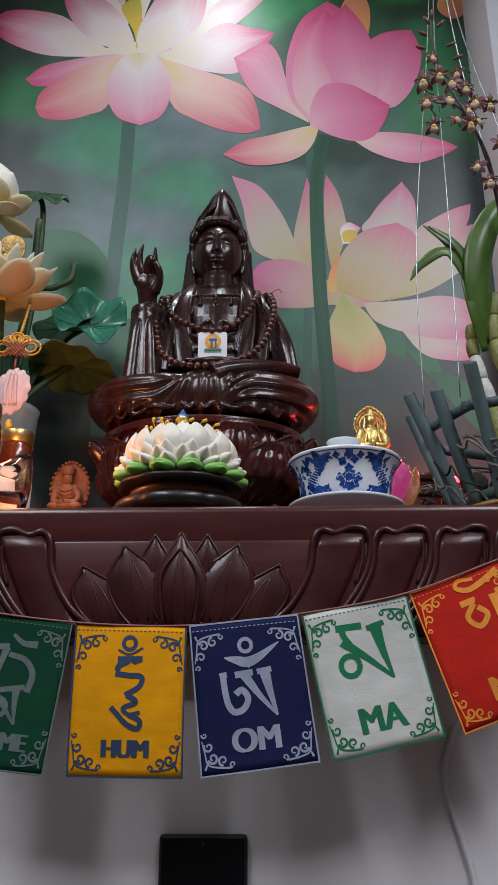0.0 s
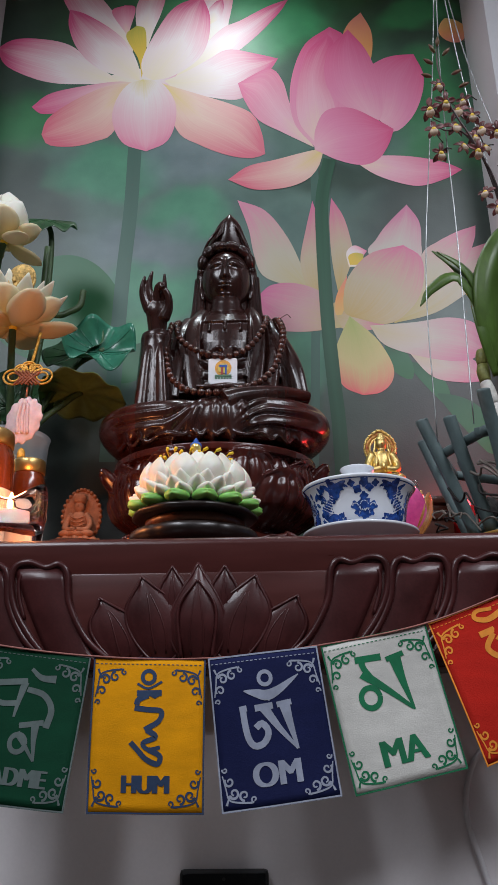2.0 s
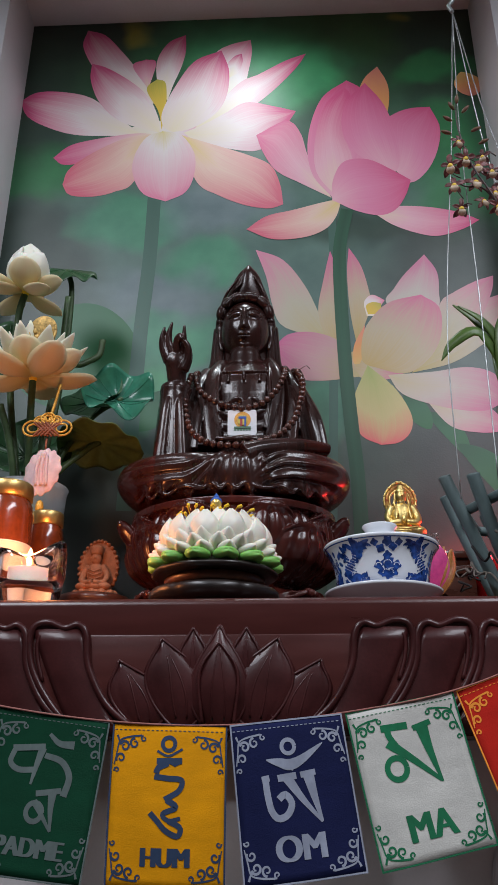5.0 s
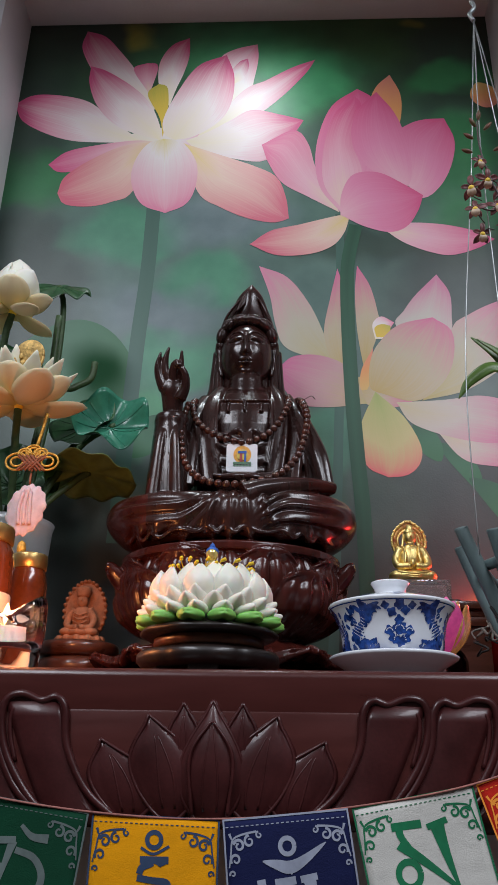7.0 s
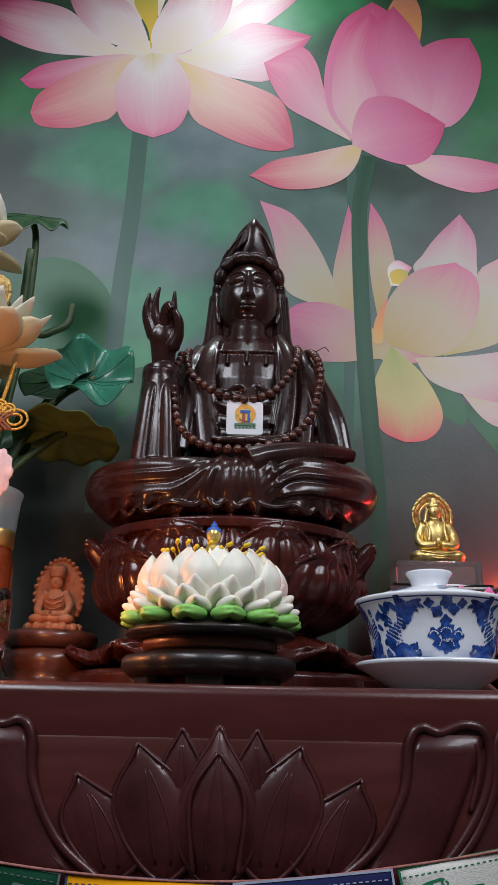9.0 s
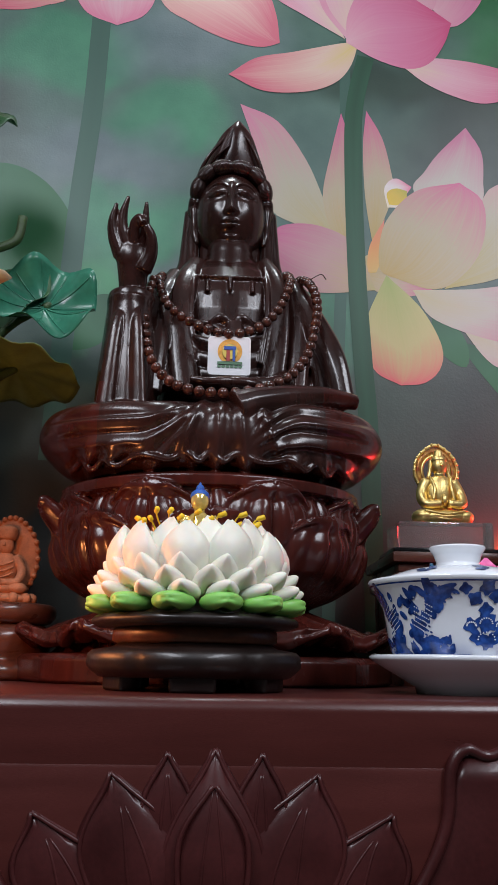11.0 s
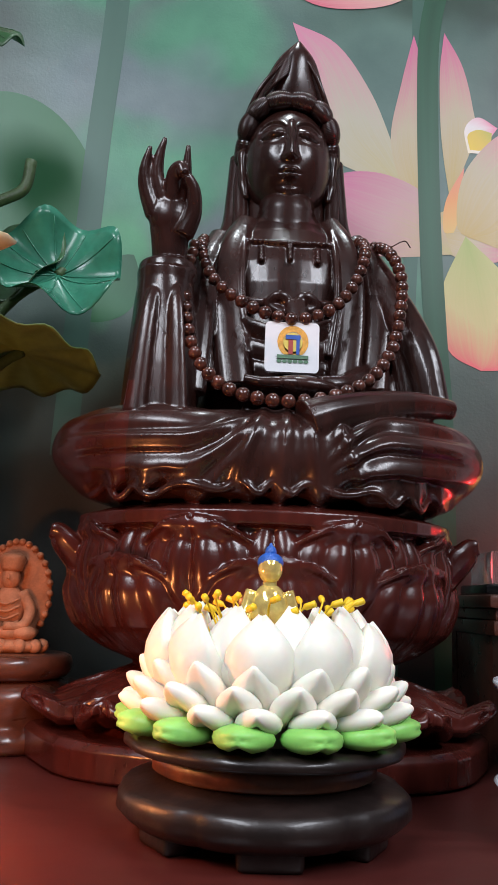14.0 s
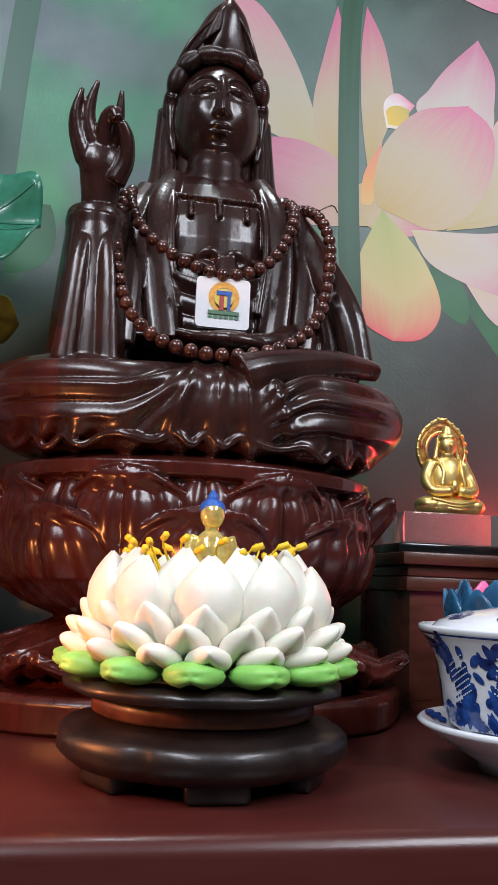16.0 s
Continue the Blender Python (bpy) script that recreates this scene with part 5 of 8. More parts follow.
def flag(color, ink, tl, tr, bl, br, word, glyph, label, ripple, size=0.155, word_at=0.82):
    """A printed cloth flag hung between two points of the string; u across, v down."""
    mid = ((tl[0] + tr[0]) / 2, FY, (tl[1] + tr[1]) / 2)
    ob = thing("prayer_flag", mid, label, "prayer flag", "prayer flags on the string")

    def at(u, v, lift=0.0):
        x = (tl[0] * (1 - u) + tr[0] * u) * (1 - v) + (bl[0] * (1 - u) + br[0] * u) * v
        z = (tl[1] * (1 - u) + tr[1] * u) * (1 - v) + (bl[1] * (1 - u) + br[1] * u) * v
        y = FY + 0.0022 * math.sin(u * 5.0 + ripple) * (0.3 + v) + 0.0016 * math.sin(v * 4 + ripple * 2)
        return Vector((x, y - lift, z))
    part("cloth", sheet(bmesh.new(), lambda u, v: at(u, v), 14, 16, 0.0005), color, ob)

    def ribbon(bm, pts, w, n=18):
        path = curve_points([(u, v, 0) for u, v in pts], n) if n else [Vector((u, v, 0)) for u, v in pts]
        wf = w if callable(w) else ((lambda t: w[0] + (w[1] - w[0]) * t) if hasattr(w, "__len__") else (lambda t: w))
        rows = []
        m = len(path) - 1
        for i, q in enumerate(path):
            d = path[min(i + 1, m)] - path[max(i - 1, 0)]
            s = Vector((-d.y * 1.25, d.x * 0.8, 0))
            s = s.normalized() * wf(i / m) / 2
            rows.append([bm.verts.new(at(q.x + s.x * k, q.y + s.y * 0.8 * k, 0.0006)) for k in (-1, 1)])
        for a, b in zip(rows, rows[1:]):
            bm.faces.new((a[0], a[1], b[1], b[0]))

    # hem lines, stitched top and corner scrolls
    edge = bmesh.new()
    for a, b in (((0, 0.004), (1, 0.004)), ((0.006, 0), (0.006, 1)), ((0.994, 0), (0.994, 1)), ((0, 0.993), (1, 0.993))):
        ribbon(edge, [a, ((a[0] + b[0]) / 2, (a[1] + b[1]) / 2), b], 0.014, 14)
    for k in range(24):
        ribbon(edge, [(0.02 + k * 0.04, 0.045), (0.043 + k * 0.04, 0.045)], 0.007, 0)
    part("hem_print", edge, ink, ob)
    for sx in (0, 1):
        for sy in (0, 1):
            bm = bmesh.new()

            def c(u, v):
                return (u if not sx else 1 - u, v if not sy else 1 - v)

            def curl(cx, cy, r, a0, turns, w, flip=1):
                pts = []
                for i in range(15):
                    g = i / 14
                    a = a0 + flip * turns * 2 * math.pi * g
                    rr = r * (1 - 0.72 * g)
                    pts.append(c(cx + rr * math.cos(a), cy + rr * 0.8 * math.sin(a)))
                ribbon(bm, pts, (w * 1.6, w * 0.9), 24)
            y0 = 0.065 if not sy else 0.03
            ribbon(bm, [c(0.03, y0 + 0.20), c(0.05, y0 + 0.12), c(0.07, y0 + 0.05), c(0.15, y0 + 0.025), c(0.26, y0 + 0.015)], (0.010, 0.016))
            curl(0.085, y0 + 0.160, 0.042, 2.6, 1.1, 0.013)
            curl(0.20, y0 + 0.065, 0.042, -1.6, 1.1, 0.013, -1)
            curl(0.115, y0 + 0.085, 0.045, 3.4, 1.2, 0.014)
            curl(0.28, y0 + 0.035, 0.026, -1.8, 1.0, 0.010, -1)
            curl(0.055, y0 + 0.235, 0.024, 2.8, 1.0, 0.010)
            ribbon(bm, [c(0.045, y0 + 0.015), c(0.065, y0 + 0.05), c(0.10, y0 + 0.075)], (0.020, 0.006))
            part("corner_scroll", bm, ink, ob)
    for stroke in glyph:
        sign = bmesh.new()
        ribbon(sign, stroke[1], stroke[0], 22 if len(stroke[1]) > 2 else 0)
        part("syllable_stroke", sign, ink, ob)
    # the word in capitals
    txt = bpy.data.curves.new("word", "FONT")
    txt.body, txt.size, txt.align_x = word, 1.0, "CENTER"
    holder = bpy.data.objects.new("word", txt)
    me = bpy.data.meshes.new_from_object(holder)
    bpy.data.objects.remove(holder)
    bm = bmesh.new()
    bm.from_mesh(me)
    bpy.data.meshes.remove(me)
    bmesh.ops.remove_doubles(bm, verts=bm.verts, dist=1e-5)
    flat = list(bm.verts)
    copies = [(-0.014, 0.0006, flat)]
    for shift, lift in ((-0.007, 0.00062), (0.0, 0.00064), (0.007, 0.00066), (0.014, 0.00068)):
        made = bmesh.ops.duplicate(bm, geom=flat + list({f for v in flat for f in v.link_faces}))
        copies.append((shift, lift, [g for g in made["geom"] if isinstance(g, bmesh.types.BMVert)]))
    for shift, lift, verts in copies:
        for v in verts:
            v.co = at(0.5 + shift + v.co.x * size * 1.22, word_at + 0.05 - v.co.y * size * 1.02, lift)
    part("word_" + word.lower(), bm, ink, ob, "the word " + word + " in capitals", smooth=False)
    return ob


ring = [(0.5 + 0.055 * math.cos(a), 0.13 + 0.042 * math.sin(a)) for a in [2 * math.pi * k / 12 for k in range(13)]]
HUM = [(0.034, ring), ((0.02, 0.02), [(0.40, 0.175), (0.50, 0.205), (0.62, 0.160)]), (0.050, [(0.40, 0.240), (0.62, 0.235)]), (0.050, [(0.60, 0.235), (0.55, 0.255), (0.54, 0.265)]), ((0.05, 0.05), [(0.50, 0.25), (0.42, 0.28), (0.40, 0.315)]),
       (0.045, [(0.385, 0.335), (0.50, 0.345), (0.62, 0.355), (0.60, 0.42), (0.48, 0.475)]), ((0.05, 0.03), [(0.50, 0.475), (0.58, 0.52), (0.47, 0.56), (0.52, 0.60), (0.62, 0.585)]),
       (0.045, [(0.52, 0.60), (0.62, 0.64), (0.60, 0.69), (0.50, 0.66), (0.42, 0.60), (0.36, 0.555)])]


def loop(cx, cz, rx, rz):
    return [(cx + rx * math.cos(a), cz + rz * math.sin(a)) for a in [2 * math.pi * k / 12 for k in range(13)]]


OM = [(0.034, loop(0.49, 0.175, 0.055, 0.044)), (lambda t: 0.008 + 0.080 * math.sin(math.pi * t) ** 0.8, [(0.29, 0.245), (0.40, 0.270), (0.49, 0.290), (0.60, 0.262), (0.79, 0.175)]), ((0.04, 0.01), [(0.49, 0.30), (0.505, 0.33)]),
      (0.055, [(0.265, 0.365), (0.27, 0.46), (0.29, 0.56), (0.34, 0.610), (0.42, 0.595), (0.465, 0.53), (0.42, 0.470), (0.36, 0.495)]), (0.050, [(0.235, 0.365), (0.30, 0.360)]), (0.055, [(0.37, 0.368), (0.53, 0.362)]),
      ((0.085, 0.02), [(0.45, 0.37), (0.56, 0.51), (0.70, 0.66)]), ((0.100, 0.02), [(0.63, 0.355), (0.66, 0.50), (0.70, 0.66)]), (0.048, [(0.565, 0.362), (0.695, 0.352)])]
MA = [(0.058, [(0.275, 0.148), (0.515, 0.158)]), ((0.06, 0.05), [(0.33, 0.155), (0.335, 0.21), (0.38, 0.28)]), ((0.085, 0.03), [(0.31, 0.245), (0.50, 0.385), (0.69, 0.54)]), (0.048, loop(0.335, 0.415, 0.085, 0.068)),
      ((0.120, 0.02), [(0.635, 0.165), (0.655, 0.34), (0.695, 0.55)]), (0.045, [(0.555, 0.185), (0.725, 0.163)])]
NI = [((0.03, 0.06), [(0.60, 0.06), (0.46, 0.04), (0.42, 0.08), (0.52, 0.12), (0.66, 0.10), (0.85, 0.05)]), (0.055, [(0.40, 0.20), (0.85, 0.19)]), (0.05, [(0.52, 0.22), (0.42, 0.30), (0.50, 0.38), (0.60, 0.32), (0.54, 0.25)]), ((0.09, 0.02), [(0.72, 0.20), (0.70, 0.40), (0.62, 0.62)])]
PADME = [(0.050, [(0.20, 0.245), (0.48, 0.212)]), (0.045, [(0.22, 0.25), (0.20, 0.33), (0.28, 0.37), (0.42, 0.36)]), ((0.070, 0.02), [(0.46, 0.22), (0.43, 0.34), (0.41, 0.45)]),
         ((0.03, 0.065), [(0.50, 0.13), (0.60, 0.180), (0.73, 0.180)]), ((0.045, 0.06), [(0.49, 0.264), (0.646, 0.290), (0.735, 0.377), (0.716, 0.497)]),
         (0.045, [(0.475, 0.50), (0.69, 0.465)]), (0.042, loop(0.49, 0.61, 0.070, 0.055)), ((0.075, 0.02), [(0.62, 0.48), (0.63, 0.58), (0.66, 0.71)]), ((0.055, 0.02), [(0.47, 0.545), (0.56, 0.62), (0.66, 0.71)])]

flag(cloth("green_flag_cloth", (0.005, 0.045, 0.022)), surf("grey_flag_ink", (0.10, 0.13, 0.125), 0.8), (-0.228, 1.284), (-0.135, 1.271), (-0.240, 1.163), (-0.149, 1.154), "PADME", PADME, "dark green cloth prayer flag with grey printing", 0.4)
flag(cloth("yellow_flag_cloth", (0.72, 0.30, 0.004)), surf("navy_flag_ink", (0.022, 0.045, 0.10), 0.8), (-0.1325, 1.271), (-0.0405, 1.268), (-0.1325, 1.153), (-0.041, 1.152), "HUM", HUM, "golden yellow cloth prayer flag with navy printing", 1.3)
flag(cloth("navy_flag_cloth", (0.011, 0.015, 0.062)), surf("silver_flag_ink", (0.30, 0.33, 0.42), 0.8), (-0.0385, 1.268), (0.0505, 1.277), (-0.027, 1.152), (0.066, 1.164), "OM", OM, "navy blue cloth prayer flag with silver printing", 2.2, 0.215)
flag(cloth("white_flag_cloth", (0.56, 0.55, 0.51)), surf("green_flag_ink", (0.003, 0.14, 0.055), 0.8), (0.0535, 1.277), (0.1405, 1.294), (0.076, 1.164), (0.164, 1.183), "MA", MA, "white cloth prayer flag with green printing", 3.4, 0.235)
flag(cloth("red_flag_cloth", (0.50, 0.020, 0.012)), surf("orange_flag_ink", (0.78, 0.27, 0.03), 0.8), (0.1430, 1.294), (0.2270, 1.324), (0.179, 1.184), (0.263, 1.214), "NI", NI, "red cloth prayer flag with orange printing", 0.9, 0.22)

cord = bmesh.new()
tube(cord, [(-0.43, FY, 1.345), (-0.33, FY, 1.306), (-0.228, FY, 1.284), (-0.134, FY, 1.2715), (-0.0395, FY, 1.2685), (0.052, FY, 1.2775), (0.142, FY, 1.2945), (0.228, FY, 1.325), (0.35, 0.665, 1.366)], 0.0008, 6, 80)
solo("flag_string", cord, M_STRING, (0, FY, 1.27), "thin string carrying the prayer flags under the shelf edge", "string")

# ---- phone and charging cable under the flags ----
phone = thing("phone", (-0.030, FRONT - 0.005, 0.945), "black smartphone standing upright against the pale cabinet front", "phone")
sharp(part("body", box(bmesh.new(), (-0.067, FRONT - 0.0085, 0.945), (0.007, FRONT - 0.0003, 1.105), 0.0038), M_PHONERIM, phone), 60)
part("screen", box(bmesh.new(), (-0.0645, FRONT - 0.0092, 0.949), (0.0045, FRONT - 0.0083, 1.102), 0.0004), M_PHONE, phone, "dark glass screen")
part("camera_dot", ball(bmesh.new(), (-0.030, FRONT - 0.0092, 1.098), (0.0014, 0.0003, 0.0014), None, 12, 8), M_PHONERIM, phone)
wire = bmesh.new()
tube(wire, [(0.30, FRONT - 0.003, 1.235), (0.235, FRONT - 0.003, 1.222), (0.195, FRONT - 0.003, 1.197), (0.179, FRONT - 0.003, 1.170), (0.176, FRONT - 0.003, 1.139), (0.187, FRONT - 0.003, 1.096), (0.194, FRONT - 0.003, 1.06), (0.200, FRONT - 0.003, 0.95), (0.205, FRONT - 0.003, 0.6), (0.206, FRONT - 0.003, 0.01)], 0.0026, 8, 60)
solo("charging_cable", wire, M_CABLE, (0.19, FRONT, 0.01), "white cable hanging against the cabinet front", "cable")

# ---- prayer beads and tag hung on the statue ----
def bead_path(points, step):
    """Evenly spaced places along a smooth path."""
    path = curve_points(points, 300)
    out, run = [path[0]], 0.0
    for a, b in zip(path, path[1:]):
        run += (b - a).length
        if run >= step:
            out.append(b)
            run = 0.0
    return out


mala = thing("prayer_beads", (SX + 0.012, SY - 0.03, SZ + 0.235), "long dark wooden bead necklace looped twice over the statue", "necklace")
bead = bmesh.new()
ball(bead, (0, 0, 0), (0.0047, 0.0047, 0.0044), None, 14, 10)
bead_mesh = to_mesh(bead, "bead")
bead_mesh.materials.append(M_BEAD)


def local(*pts):
    return [(SX + x, SY + y, SZ + z) for x, y, z in pts]


inner = local((-0.046, 0.040, 0.376), (-0.053, 0.010, 0.368), (-0.052, -0.012, 0.345), (-0.043, -0.026, 0.322), (-0.026, -0.036, 0.304), (-0.004, -0.042, 0.292), (0.018, -0.043, 0.289), (0.040, -0.038, 0.300), (0.056, -0.028, 0.322), (0.066, -0.014, 0.350), (0.068, 0.010, 0.372), (0.062, 0.040, 0.382))
outer = local((-0.058, -0.014, 0.352), (-0.062, -0.034, 0.320), (-0.060, -0.048, 0.290), (-0.052, -0.060, 0.256), (-0.034, -0.074, 0.232), (-0.006, -0.083, 0.2215), (0.026, -0.084, 0.2230), (0.056, -0.072, 0.2380), (0.076, -0.056, 0.2640), (0.086, -0.040, 0.298), (0.090, -0.026, 0.330), (0.086, -0.008, 0.356), (0.080, 0.020, 0.374), (0.070, 0.045, 0.380))
for strand in (inner, outer):
    for q in bead_path(strand, 0.0090):
        b = new("bead", bead_mesh)
        b.parent = mala
        b.location = q - BASE[mala]
        b.rotation_euler = (random.uniform(0, 3), random.uniform(0, 3), random.uniform(0, 3))
thread = bmesh.new()
tube(thread, [(SX + 0.086, SY - 0.006, SZ + 0.362), (SX + 0.096, SY - 0.010, SZ + 0.366), (SX + 0.101, SY - 0.008, SZ + 0.362)], 0.0005, 5, 10)
part("thread", thread, M_BEAD, mala)

tag = thing("amulet_tag", (-0.043, 0.899, 1.627), "small white square acrylic tag printed with an orange and blue emblem", "tag")


def rounded(cx, cz, w, h, r, y0, y1):
    bm = bmesh.new()
    ring = []
    for sx, sz, a0 in ((1, 1, 0), (-1, 1, 90), (-1, -1, 180), (1, -1, 270)):
        for k in range(6):
            a = radians(a0 + 18 * k)
            ring.append((cx + sx * (w / 2 - r) + r * math.cos(a), cz + sz * (h / 2 - r) + r * math.sin(a)))
    a = [bm.verts.new((x, y0, z)) for x, z in ring]
    b = [bm.verts.new((x, y1, z)) for x, z in ring]
    bm.faces.new(a)
    bm.faces.new(b[::-1])
    for i in range(len(ring)):
        j = (i + 1) % len(ring)
        bm.faces.new((a[j], a[i], b[i], b[j]))
    return bm


sharp(part("plate", rounded(-0.043, 1.6438, 0.0365, 0.0350, 0.0030, 0.8965, 0.9005), M_TAG, tag))


def disc(cx, cz, rx, rz, y, n=28, hole=0.0, z_floor=None):
    bm = bmesh.new()
    o = [bm.verts.new((cx + rx * math.cos(2 * math.pi * k / n), y, max(cz + rz * math.sin(2 * math.pi * k / n), z_floor if z_floor else -9))) for k in range(n)]
    if hole:
        q = [bm.verts.new((cx + rx * hole * math.cos(2 * math.pi * k / n), y, max(cz + rz * hole * math.sin(2 * math.pi * k / n), z_floor if z_floor else -9))) for k in range(n)]
        for k in range(n):
            bm.faces.new((o[k], o[(k + 1) % n], q[(k + 1) % n], q[k]))
    else:
        bm.faces.new(o)
    return bm


part("emblem_flame", disc(-0.0425, 1.6475, 0.0105, 0.0112, 0.8962, 28, 0.62, 1.6385), M_TAGGOLD, tag, "orange printed arch")
part("emblem_field", disc(-0.0425, 1.6465, 0.0066, 0.0075, 0.8962, 20, 0, 1.6385), M_TAGYEL, tag)
part("emblem_blue", box(bmesh.new(), (-0.0475, 0.8955, 1.6490), (-0.0375, 0.8960, 1.6520)), M_TAGBLUE, tag, "blue printed bar", smooth=False)
part("emblem_blue", box(bmesh.new(), (-0.0402, 0.8955, 1.6385), (-0.0380, 0.8960, 1.6490)), M_TAGBLUE, tag, smooth=False)
part("emblem_red", box(bmesh.new(), (-0.0455, 0.8955, 1.6385), (-0.0425, 0.8960, 1.6485)), M_TAGRED, tag, "dark red printed bar", smooth=False)
part("emblem_base", box(bmesh.new(), (-0.0530, 0.8955, 1.6355), (-0.0320, 0.8960, 1.6380)), M_TAGGREEN, tag, "green printed base line", smooth=False)
for k in range(6):
    part("emblem_petal", disc(-0.0515 + 0.0036 * k, 1.6338, 0.0017, 0.0013, 0.8960, 10), M_TAGGREEN, tag)

# ---- white clay lotus on its black carved stand ----
LX, LY = -0.062, 0.762
stand = thing("flower_stand", (LX, LY, SHELF_Z), "low black carved wooden stand under the white lotus", "stand")


def scallop(n, d):
    return lambda a, z: 1 + d * math.cos(n * a)


foot = part("foot", lathe(bmesh.new(), (LX, LY, SHELF_Z + 0.006), [(0.046, 0.0015), (0.057, 0.0015), (0.0610, 0.0045), (0.0645, 0.0080), (0.0640, 0.0140), (0.0615, 0.0165), (0.050, 0.0185), (0.044, 0.022)], 96, (1, 1), lambda a, z: 1 + 0.045 * abs(math.cos(3 * (a - math.pi / 2))) ** 0.5 - 0.03), M_BLACKWOOD, stand)
for k in range(6):
    a = math.pi / 2 + k * math.pi / 3
    leg = bmesh.new()
    box(leg, (-0.013, -0.007, 0), (0.013, 0.007, 0.0130), 0.0025)
    bmesh.ops.transform(leg, matrix=Matrix.Translation((LX + 0.047 * math.cos(a), LY + 0.047 * math.sin(a), SHELF_Z)) @ Matrix.Rotation(a - math.pi / 2, 4, "Z"), verts=leg.verts)
    part("leg", leg, M_BLACKWOOD, stand)
part("neck", lathe(bmesh.new(), (LX, LY, SHELF_Z), [(0.046, 0.026), (0.050, 0.028), (0.050, 0.034), (0.046, 0.037)], 48), surf("worn_brown_wood", (0.11, 0.035, 0.015), 0.4, var=0.4, scale=60, bump=0.2, coat=0.2), stand, "worn brown turned neck")
part("tray", lathe(bmesh.new(), (LX, LY, SHELF_Z), [(0.045, 0.035), (0.058, 0.036), (0.0625, 0.038), (0.0625, 0.0405), (0.060, 0.0425), (0.020, 0.0425)], 64, (1, 1), scallop(10, 0.012)), M_BLACKWOOD, stand)

lotus = thing("clay_lotus", (LX, LY, SHELF_Z + 0.0445), "white clay lotus flower with pale green outer leaves and yellow stamens", "flower")


def clay_petal(a, r0, z0, r1, z1, w, thick, belly=0.0, full=0.55, blunt=0.6, cup=0.25):
    """A plump petal from (r0, z0) near the axis to its tip (r1, z1)."""
    ca, sa = math.cos(a), math.sin(a)

    def f(u, v):
        s = 2 * u - 1
        h = max(0.08, outline(0.04 + 0.95 * v, full, blunt)) * w / 2
        r = r0 + (r1 - r0) * v + belly * math.sin(math.pi * v)
        z = z0 + (z1 - z0) * v - cup * 0.3 * h * (1 - abs(s)) + (cup * h * s * s)
        r -= cup * h * s * s * 1.2
        t = s * h
        return (LX + r * ca - t * sa, LY + r * sa + t * ca, z)
    return sheet(bmesh.new(), f, 8, 9, thick)


Z = SHELF_Z + 0.0425
def plump(a, r, z, tilt, size, point, fold=0.0):
    """A plump folded petal, an egg drawn to a blunt tip, pointing outward and up."""
    turn = Matrix.Rotation(a - math.pi / 2, 3, "Z") @ Matrix.Rotation(radians(tilt - 90), 3, "X")
    bm = bmesh.new()

    def shape(p):
        k = 1 - point * max(0.0, p.z) ** 2
        groove = 0.55 * math.exp(-(p.x / 0.20) ** 2) * (1 if p.y > 0 else 0) * (1 - 0.5 * max(0, p.z))
        k2 = 1 - fold * math.exp(-(p.y / 0.30) ** 2) * max(0.0, p.z)
        return (p.x * k * k2, p.y * (1 - groove), p.z * k2)
    ball(bm, (LX + r * math.cos(a), LY + r * math.sin(a), z), size, turn, 16, 12, shape)
    return bm


for k in range(13):
    a = 2 * math.pi * (k + 0.3) / 13
    part("green_leaf", plump(a, 0.0560, Z + 0.0060, 4, (0.0126, 0.0056, 0.0145), 0.25, 0.14), M_CLAYGREEN, lotus)
for count, shift, r, z, tilt, size in ((15, 0.0, 0.0540, 0.0115, 18, (0.0095, 0.0050, 0.0138)), (15, 0.5, 0.0520, 0.0170, 34, (0.0095, 0.0050, 0.0138)), (14, 0.2, 0.0490, 0.0225, 48, (0.0098, 0.0050, 0.0135))):
    for k in range(count):
        a = 2 * math.pi * (k + shift) / count + random.uniform(-0.05, 0.05)
        part("petal", plump(a, r, Z + z, tilt + random.uniform(-4, 4), size, 0.62), M_CLAYWHITE, lotus)
for i, (count, shift, r0, z0, r1, z1, w, thick, belly) in enumerate(((11, 0.0, 0.034, 0.012, 0.0460, 0.0500, 0.0255, 0.0062, 0.014), (11, 0.5, 0.031, 0.014, 0.0390, 0.0535, 0.0235, 0.0058, 0.013))):
    for k in range(count):
        a = 2 * math.pi * (k + shift) / count + random.uniform(-0.05, 0.05)
        part("petal", clay_petal(a, r0, Z + z0, r1 + random.uniform(-0.0015, 0.0015), Z + z1 + random.uniform(-0.002, 0.002), w, thick, belly, 0.40, 0.95, 0.42), M_CLAYWHITE, lotus)
part("heart", lathe(bmesh.new(), (LX, LY, Z), [(0.040, 0.0), (0.042, 0.012), (0.030, 0.024), (0.0, 0.030)], 24), M_CLAYWHITE, lotus)
for k in range(30):
    a = 2 * math.pi * (k + random.uniform(-0.3, 0.3)) / 30
    r = random.uniform(0.029, 0.042)
    st = bmesh.new()
    z = Z + random.uniform(0.053, 0.0600)
    tube(st, [(LX + 0.8 * r * math.cos(a), LY + 0.8 * r * math.sin(a), z - 0.014), (LX + r * math.cos(a), LY + r * math.sin(a), z - 0.002), (LX + r * 1.12 * math.cos(a + 0.1), LY + r * 1.12 * math.sin(a + 0.1), z + 0.0015)], lambda t: 0.0005 if t < 0.70 else 0.0016, 6, 10)
    part("stamen", st, M_YELLOW, lotus, "yellow stamen" if k == 0 else "")

